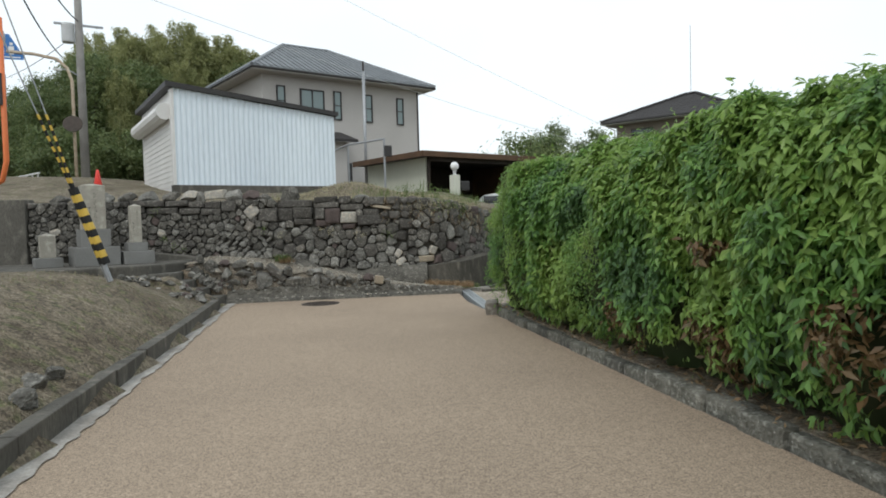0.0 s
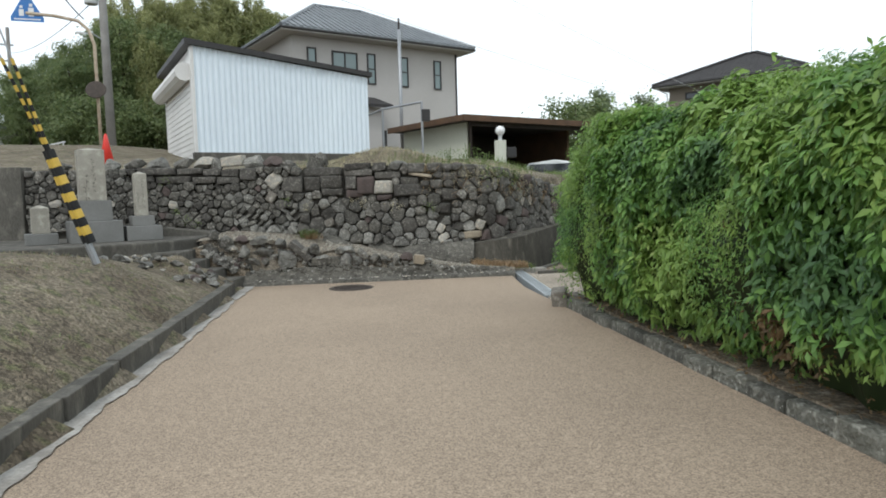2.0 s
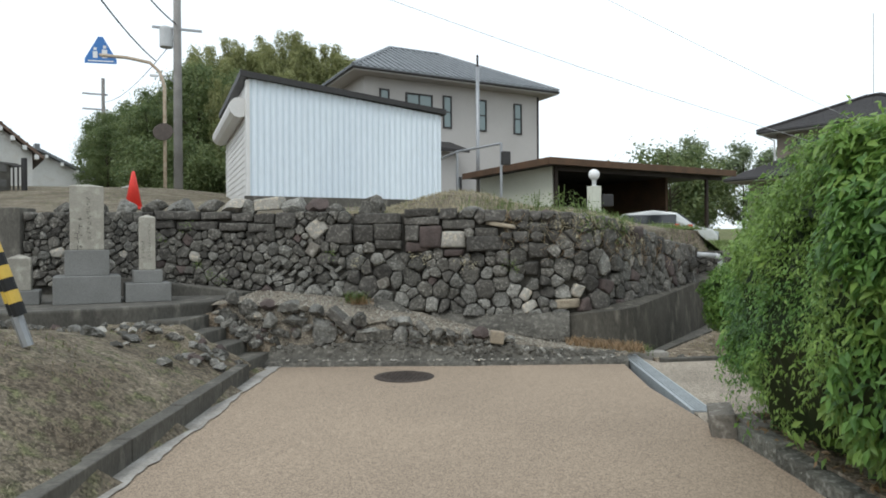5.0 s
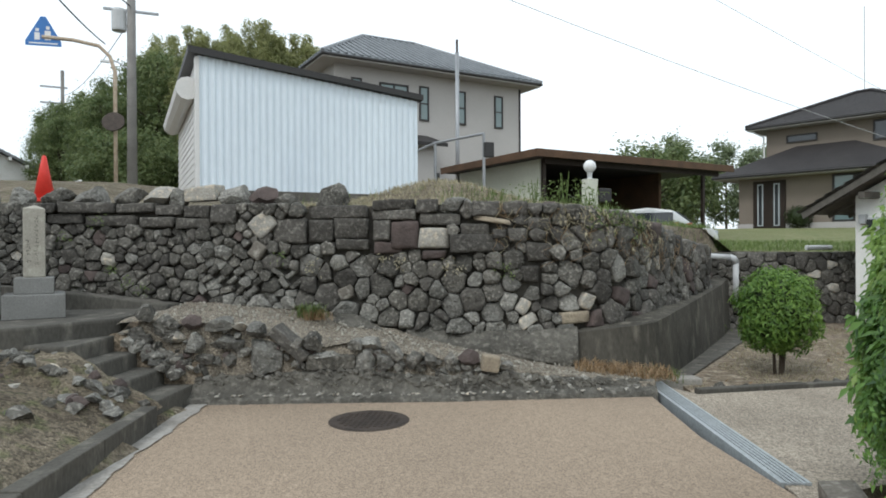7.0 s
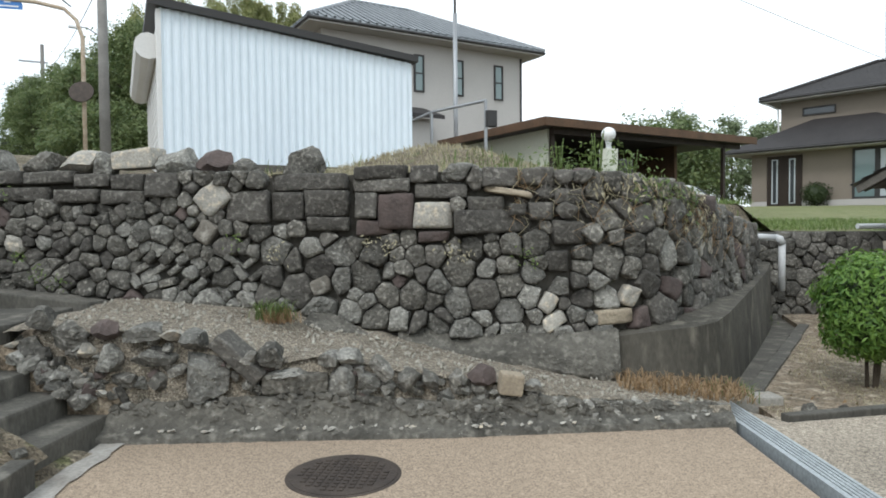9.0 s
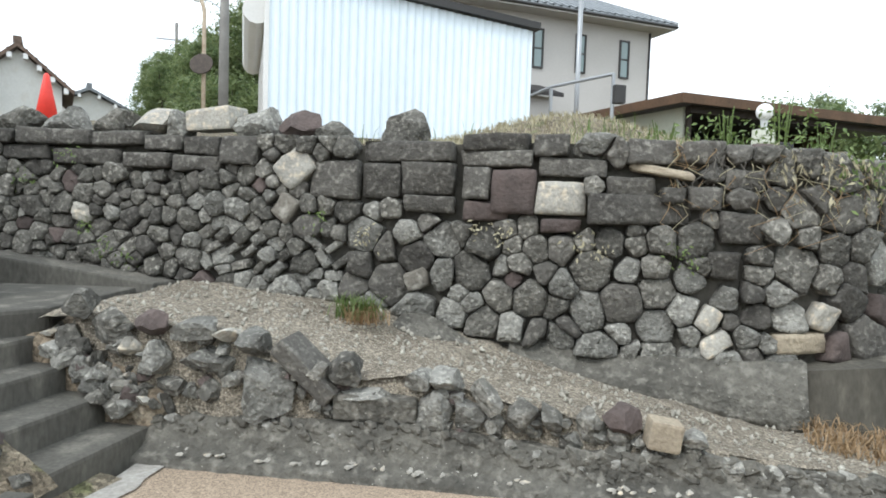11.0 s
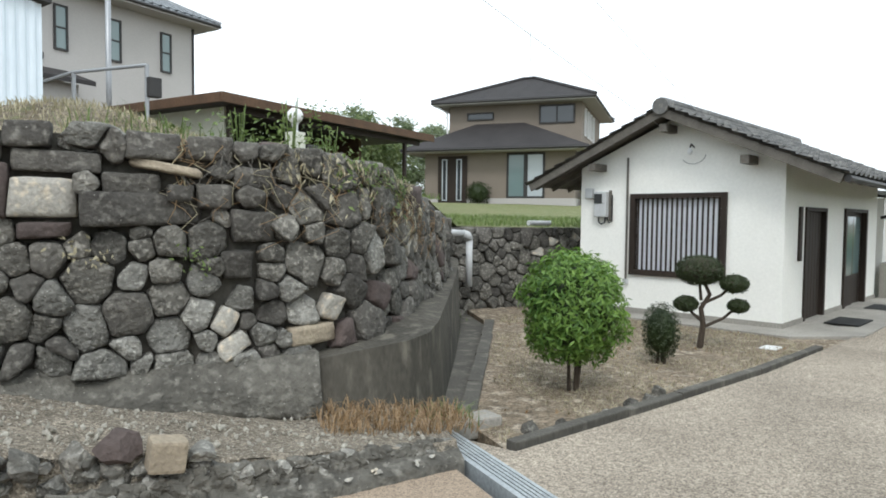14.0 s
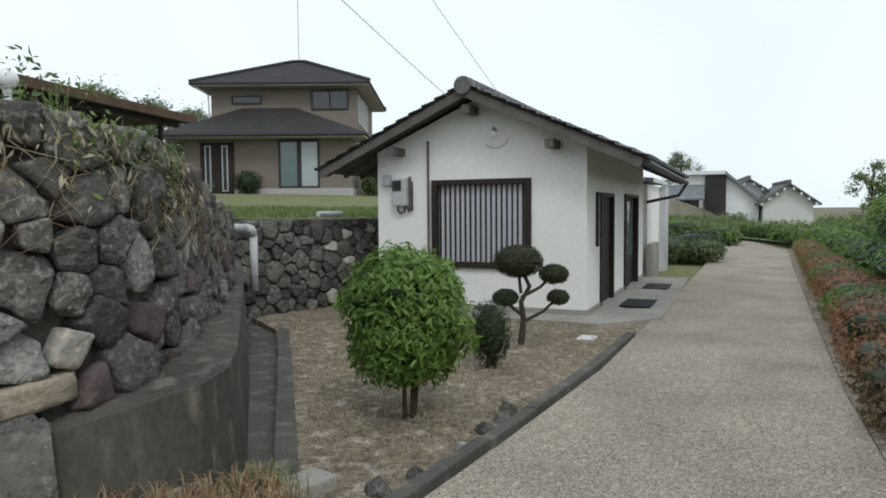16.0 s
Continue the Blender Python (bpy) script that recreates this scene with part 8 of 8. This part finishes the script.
on_bank = lambda x, y: left_x(y) - 4.5 < x < left_x(y) - 0.15 and not (y > 11.9 and x > -5.5) and noise.noise(Vector((x * 1.1, y * 1.1, 9))) > -0.08
pts = scatter(15000, -8.5, -2.2, 0.5, 11.9, on_bank, lambda x, y: ground_z(x, y) - 0.005)
stuff("dry_turf_grass", blades_mesh("dry_turf_grass", pts, rg.uniform(0.02, 0.065, len(pts)), L_TURF, rg, 1.3, 0.003), L_TURF, "short dry straw-coloured turf on the bank", "grass")
pts = scatter(5000, -8.5, -2.2, 0.5, 11.9, lambda x, y: on_bank(x, y) and noise.noise(Vector((x * 0.9, y * 0.9, 3))) > 0.15, lambda x, y: ground_z(x, y) - 0.005)
stuff("green_turf_grass", blades_mesh("green_turf_grass", pts, rg.uniform(0.02, 0.06, len(pts)), L_GRASS, rg, 1.0, 0.003), L_GRASS, "thin green grass patches on the bank", "grass")
mound = lambda x, y: upper_z(x, y) - 0.01
pts = scatter(15000, -4.2, 0.9, 14.95, 19.0, lambda x, y: edge_dist(x, y) > 0.42, lambda x, y: ground_z(x, y) - 0.01)
stuff("mound_grass", blades_mesh("mound_grass", pts, rg.uniform(0.03, 0.10, len(pts)), L_DRY, rg, 1.2, 0.004), L_DRY, "dry pale grass over the mound", "grass")
pts = scatter(5000, -4.2, 3.0, 14.95, 22.0, lambda x, y: 0.35 < edge_dist(x, y) < 2.5 and noise.noise(Vector((x, y, 5))) > 0.0, lambda x, y: ground_z(x, y) - 0.01)
stuff("terrace_weeds", blades_mesh("terrace_weeds", pts, rg.uniform(0.08, 0.24, len(pts)), L_GRASS, rg, 0.7, 0.004), L_GRASS, "green weeds along the terrace edge", "weeds")
pts = scatter(9000, 2.0, 9.0, 21.3, 26, lambda x, y: edge_dist(x, y) > 0.3, lambda x, y: ground_z(x, y) + 0.02)
stuff("lawn_grass", blades_mesh("lawn_grass", pts, rg.uniform(0.05, 0.16, len(pts)), L_GRASS, rg, 0.8, 0.006), L_GRASS, "uneven green grass at the lawn's edge", "grass")
# leafy weeds behind the parapet
for k, (x, y, h, n) in enumerate(((-0.9, 15.6, 0.42, 120), (-0.5, 15.5, 0.5, 150), (-0.15, 15.7, 0.48, 140), (0.1, 15.95, 0.36, 100), (0.5, 16.6, 0.34, 90), (-1.4, 15.5, 0.25, 60), (1.75, 18.4, 0.34, 100), (2.1, 18.9, 0.36, 120), (2.45, 19.7, 0.36, 120), (1.3, 17.7, 0.26, 70))):
    zb = ground_z(x, y)
    hh = rg.uniform(0.05, 1, n)
    pos = np.stack([x + rg.normal(0, 0.14, n), y + rg.normal(0, 0.12, n), zb + hh * h * 0.75], 1)
    w = thing("weed_clump", (x, y, zb), "leafy green weeds growing on the terrace edge", "weeds", "weeds on the terrace")
    ob = part("leaves", leaves_mesh("leaves", pos, np.tile([[0, 0, 1.0]], (n, 1)), rg.uniform(0.035, 0.075, n), L_GRASS, rg, flat=0.8), L_GRASS, w)
    ob["kind"] = "stuff"
    for q in range(7):
        a, r = rg.uniform(0, 6.28), rg.uniform(0.03, 0.16)
        part("stalk", Shape().tube([(x + r * 0.4 * math.cos(a), y + r * 0.4 * math.sin(a), zb - 0.03), (x + r * math.cos(a), y + r * math.sin(a), zb + h * rg.uniform(0.6, 1.0))], 0.004, 4), L_GRASS, w)
# dead creepers hanging over the top of the wall
cr = thing("dead_creeper", tuple(big.at(sx(-0.4), 2.0, 0.1)), "dry brown creeper stems hanging over the wall", "creeper")
rr = random.Random(31)
for k in range(190):
    s = rr.choice((rr.uniform(sx(-1.35), sx(-0.55)), rr.uniform(sx(-0.5), sx(0.5)), rr.uniform(sx(0.1), sx(0.75)), rr.uniform(sx(0.6), sx(1.6))))
    z1 = top_z(s) + rr.uniform(-0.3, 0.02)
    L = rr.uniform(0.12, 0.5)
    o = 0.09
    pts = []
    for q in range(6):
        pts.append(big.at(s + rr.uniform(-0.035, 0.035) * q, z1 - L * q / 5, o + 0.03 * math.sin(q * 1.3 + k) + (-0.12 if q == 0 else 0)))
    part("dry_stem", Shape().tube(pts, 0.0045, 4, 0.002), (L_DRY, L_BROWNG, L_BROWNG, M_WOOD_G)[k % 4], cr)
n = 380
ss = rg.uniform(sx(-0.7), sx(0.7), n)
pos = np.array([tuple(big.at(float(s), top_z(float(s)) - abs(rg.normal(0, 0.17)), rg.uniform(0.06, 0.13))) for s in ss])
ob = part("withered_leaves", leaves_mesh("withered_leaves", pos, np.array([tuple(big.normal(float(s)) + Vector((0, 0, 0.3))) for s in ss]), rg.uniform(0.03, 0.09, n), L_DRY, rg, droop=1.2, wide=0.25), L_DRY, cr)
ob["kind"] = "stuff"
n = 260
ss = rg.uniform(sx(-0.3), sx(0.45), n)
pos = np.array([tuple(big.at(float(s), top_z(float(s)) - abs(rg.normal(0.05, 0.14)), rg.uniform(0.08, 0.14))) for s in ss])
ob = part("green_leaves", leaves_mesh("green_leaves", pos, np.array([tuple(big.normal(float(s)) + Vector((0, 0, 0.3))) for s in ss]), rg.uniform(0.03, 0.07, n), L_GRASS, rg), L_GRASS, cr)
ob["kind"] = "stuff"
# small succulents in the wall joints
for k, (x, z, green) in enumerate(((-2.75, 1.42, 0), (-2.55, 1.38, 0), (-1.98, 1.34, 0), (-1.85, 1.30, 0), (-1.28, 1.32, 1), (-1.2, 1.25, 1), (-3.6, 1.3, 0), (-4.0, 1.45, 1), (-5.9, 1.15, 1), (-5.7, 1.05, 1), (-6.1, 1.3, 1), (-6.3, 1.9, 1), (-6.7, 1.7, 1))):
    c = big.at(sx(x), z, 0.1)
    n = 34
    pos = np.array(c) + rg.normal(0, 0.05, (n, 3))
    mt = L_GRASS if green else L_DRY
    w = tagged(part("wall_plant", leaves_mesh("wall_plant", pos, np.tile(np.array(big.normal(sx(x)))[None], (n, 1)) + 0.3, rg.uniform(0.025, 0.05, n), mt, rg), mt), "tiny plant rooted in a joint of the wall", "plant", "plants in the wall joints", "stuff")
# tufts
for x, y, z, h, n, mt, lab in ((-3.5, 14.08, 0.74, 0.2, 220, L_GRASS, "green grass tuft on the gravel ledge"), (-3.42, 14.0, 0.72, 0.16, 120, L_BROWNG, "rusty grass tuft on the gravel ledge")):
    pos = np.array([x, y, z]) + rg.normal(0, 1, (n, 3)) * np.array([0.09, 0.06, 0])
    tagged(part("grass_tuft", blades_mesh("grass_tuft", pos, rg.uniform(h * 0.5, h * 1.2, n), mt, rg, 1.2, 0.004), mt), lab, "grass")
pts = scatter(950, -0.45, 0.62, 14.0, 14.62, lambda x, y: True, lambda x, y: 0.06 + max(0, 0.1 - 0.1 * x) * 0.6)
stuff("dead_grass", blades_mesh("dead_grass", pts, rg.uniform(0.06, 0.16, len(pts)), L_BROWNG, rg, 1.4, 0.004), L_BROWNG, "rusty dead grass at the foot of the concrete", "grass")
pts = scatter(260, 0.2, 0.75, 14.35, 14.75, lambda x, y: True, lambda x, y: 0.0)
stuff("ditch_weeds", blades_mesh("ditch_weeds", pts, rg.uniform(0.08, 0.2, len(pts)), L_GRASS, rg, 1.0, 0.004), L_GRASS, "green grass at the ditch mouth", "grass")
in_bed = lambda x, y: (y - 13.86) > (x - 0.8) * 0.365 + 0.16 and (y - 14.5) < (x - 0.76) * 2.0 and edge_dist(x, y) < -0.5 and x < 6.2 and y < 20
pts = scatter(26000, 0.8, 6.2, 13.9, 20, lambda x, y: in_bed(x, y) and noise.noise(Vector((x * 1.2, y * 1.2, 6))) > -0.25, lambda x, y: -0.032)
stuff("bed_grass", blades_mesh("bed_grass", pts, rg.uniform(0.015, 0.05, len(pts)), L_DRY, rg, 1.5, 0.003), L_DRY, "sparse withered grass on the garden bed", "grass")
pts = scatter(3000, 0.8, 6.2, 13.9, 20, lambda x, y: in_bed(x, y) and noise.noise(Vector((x * 1.4, y * 1.4, 16))) > 0.12, lambda x, y: -0.03)
stuff("bed_litter", leaves_mesh("bed_litter", pts, np.tile([[0, 0, 1.0]], (len(pts), 1)), rg.uniform(0.03, 0.06, len(pts)), L_BROWNG, rg, droop=0), L_BROWNG, "brown leaf litter under the bushes", "leaf litter")
# litter under the hedge
pts = scatter(5200, 0.8, 3.4, -1, 10.6, lambda x, y: right_x(y) + 0.04 < x < right_x(y) + 0.5, lambda x, y: 0.16 + 0.05 * noise.noise(Vector((x * 6, y * 6, 0))))
stuff("leaf_litter", leaves_mesh("leaf_litter", pts, np.tile([[0, 0, 1.0]], (len(pts), 1)), rg.uniform(0.03, 0.075, len(pts)), L_BROWNG, rg, droop=0), L_BROWNG, "dry brown leaf litter behind the kerb", "leaf litter")
tagged(part("hedge_earth", Shape().prism([(right_x(-6) + 0.15, -6), (right_x(-6) + 3, -6), (right_x(10.5) + 2.6, 10.5), (right_x(10.5) + 0.15, 10.5)], -0.1, 0.12), M_EARTH), "dark earth strip under the hedge", "earth", kind="structure")
tagged(part("planting_strip", Shape().prism([(0.95, 10.6), (2.6, 10.55), (24.5, 20.2), (24.0, 21.72), (17.0, 18.62), (9.2, 15.12), (5.0, 13.22), (2.55, 12.0)], -0.12, 0.02), M_EARTH), "dry earth strip with shrubs beside the path", "earth", kind="structure")
pts = scatter(6000, 1.6, 5.2, 10.9, 13.2, lambda x, y: 11.1 + (x - 2) * 0.42 < y < 11.95 + (x - 2.55) * 0.49, lambda x, y: 0.025)
stuff("mulch", leaves_mesh("mulch", pts, np.tile([[0, 0, 1.0]], (len(pts), 1)), rg.uniform(0.03, 0.07, len(pts)), L_BROWNG, rg, droop=0), L_BROWNG, "brown dead foliage and mulch beside the path", "leaf litter")
# pebbles and shell bits on the ledge, loose stones by the steps
peb_v, peb_f = [], []
base = rock_shape(90, 0.6, 1)
bv_ = [v.co.copy() for v in base.verts]
bf_ = [tuple(v.index for v in f.verts) for f in base.faces]
base.free()
for k in range(1500):
    x = rr.uniform(-5.1, 0.2)
    a = rr.random()
    y0, y1 = low_y(x) + 0.12, 14.35 + (x + 5) * 0.095
    z0, z1 = low_top(x) - 0.04, lerp([-5.6, -4.3, -3.4, -2.6, -1.6, -0.75, 0.3], [0.93, 0.84, 0.76, 0.54, 0.32, 0.16, 0.08], x)
    r = rr.choice((0.01, 0.012, 0.015, 0.02, 0.03))
    m = pose(x, y0 + (y1 - y0) * a, z0 + (z1 - z0) * a + r * 0.15, rr.uniform(0, 60), rr.uniform(0, 60), rr.uniform(0, 360))
    n0 = len(peb_v)
    peb_v += [tuple(m @ (v * r * 1.6)) for v in bv_]
    peb_f += [tuple(n0 + i for i in f) for f in bf_]
stuff("ledge_pebbles", raw_mesh("ledge_pebbles", peb_v, peb_f, M_GRANITE), M_GRANITE, "scattered pale pebbles and shell bits on the ledge", "pebbles")
for k in range(46):
    x, y = rr.uniform(-6.6, -4.5), rr.uniform(10.6, 11.95)
    if x > left_x(y) - 0.2:
        continue
    r = rr.uniform(0.05, 0.17)
    me = ROCKS_P[k % 4] if k % 6 == 0 else ROCKS[k % 10]
    tagged(put_rock(me, (x, y, ground_z(x, y) + r * 0.12), (r * 1.5, r * 1.2, r * 0.9), (rr.uniform(-20, 20), rr.uniform(-20, 20), rr.uniform(0, 360)), None, "loose_stone"), "loose rough stone lying on the bank by the steps", "stone", "loose stones by the steps")
for x, y, r in ((left_x(3.2) - 0.35, 3.2, 0.16), (left_x(4.6) - 0.25, 4.6, 0.14), (left_x(4.95) - 0.3, 4.95, 0.13), (left_x(5.25) - 0.3, 5.25, 0.12), (left_x(2.6) - 0.3, 2.6, 0.14)):
    tagged(put_rock(ROCKS[int(y * 10) % 10], (x, y, ground_z(x, y) + 0.03), (r * 1.8, r * 1.5, r * 1.2), (5, 8, y * 90), None, "loose_stone"), "dark rough stone half sunk in the turf", "stone", "stones in the turf bank")
for k, (x, y, r) in enumerate(((1.9, 14.35, 0.07), (2.25, 14.5, 0.09), (2.7, 14.72, 0.11), (2.5, 14.6, 0.08), (1.4, 14.2, 0.08), (1.1, 14.15, 0.1))):
    tagged(put_rock(ROCKS[k], (x, y + 0.1, -0.02), (r * 2, r * 1.6, r * 1.5), (0, 0, k * 50), None, "edging_stone"), "rough dark stone along the garden edging", "stone", "stones along the edging")
shrub("bush", (11.6, 40.3, 2.35), 0.6, 0.55, 0.55, 700, (0.09, 0.15), L_DARK, 201, "dark rounded bush before the brown house", stems=2)
shrub("bush", (17.2, 38.2, 2.0), 0.9, 0.8, 0.8, 800, (0.1, 0.17), L_TREE, 202, "dark green bush beside the brown house", stems=2)
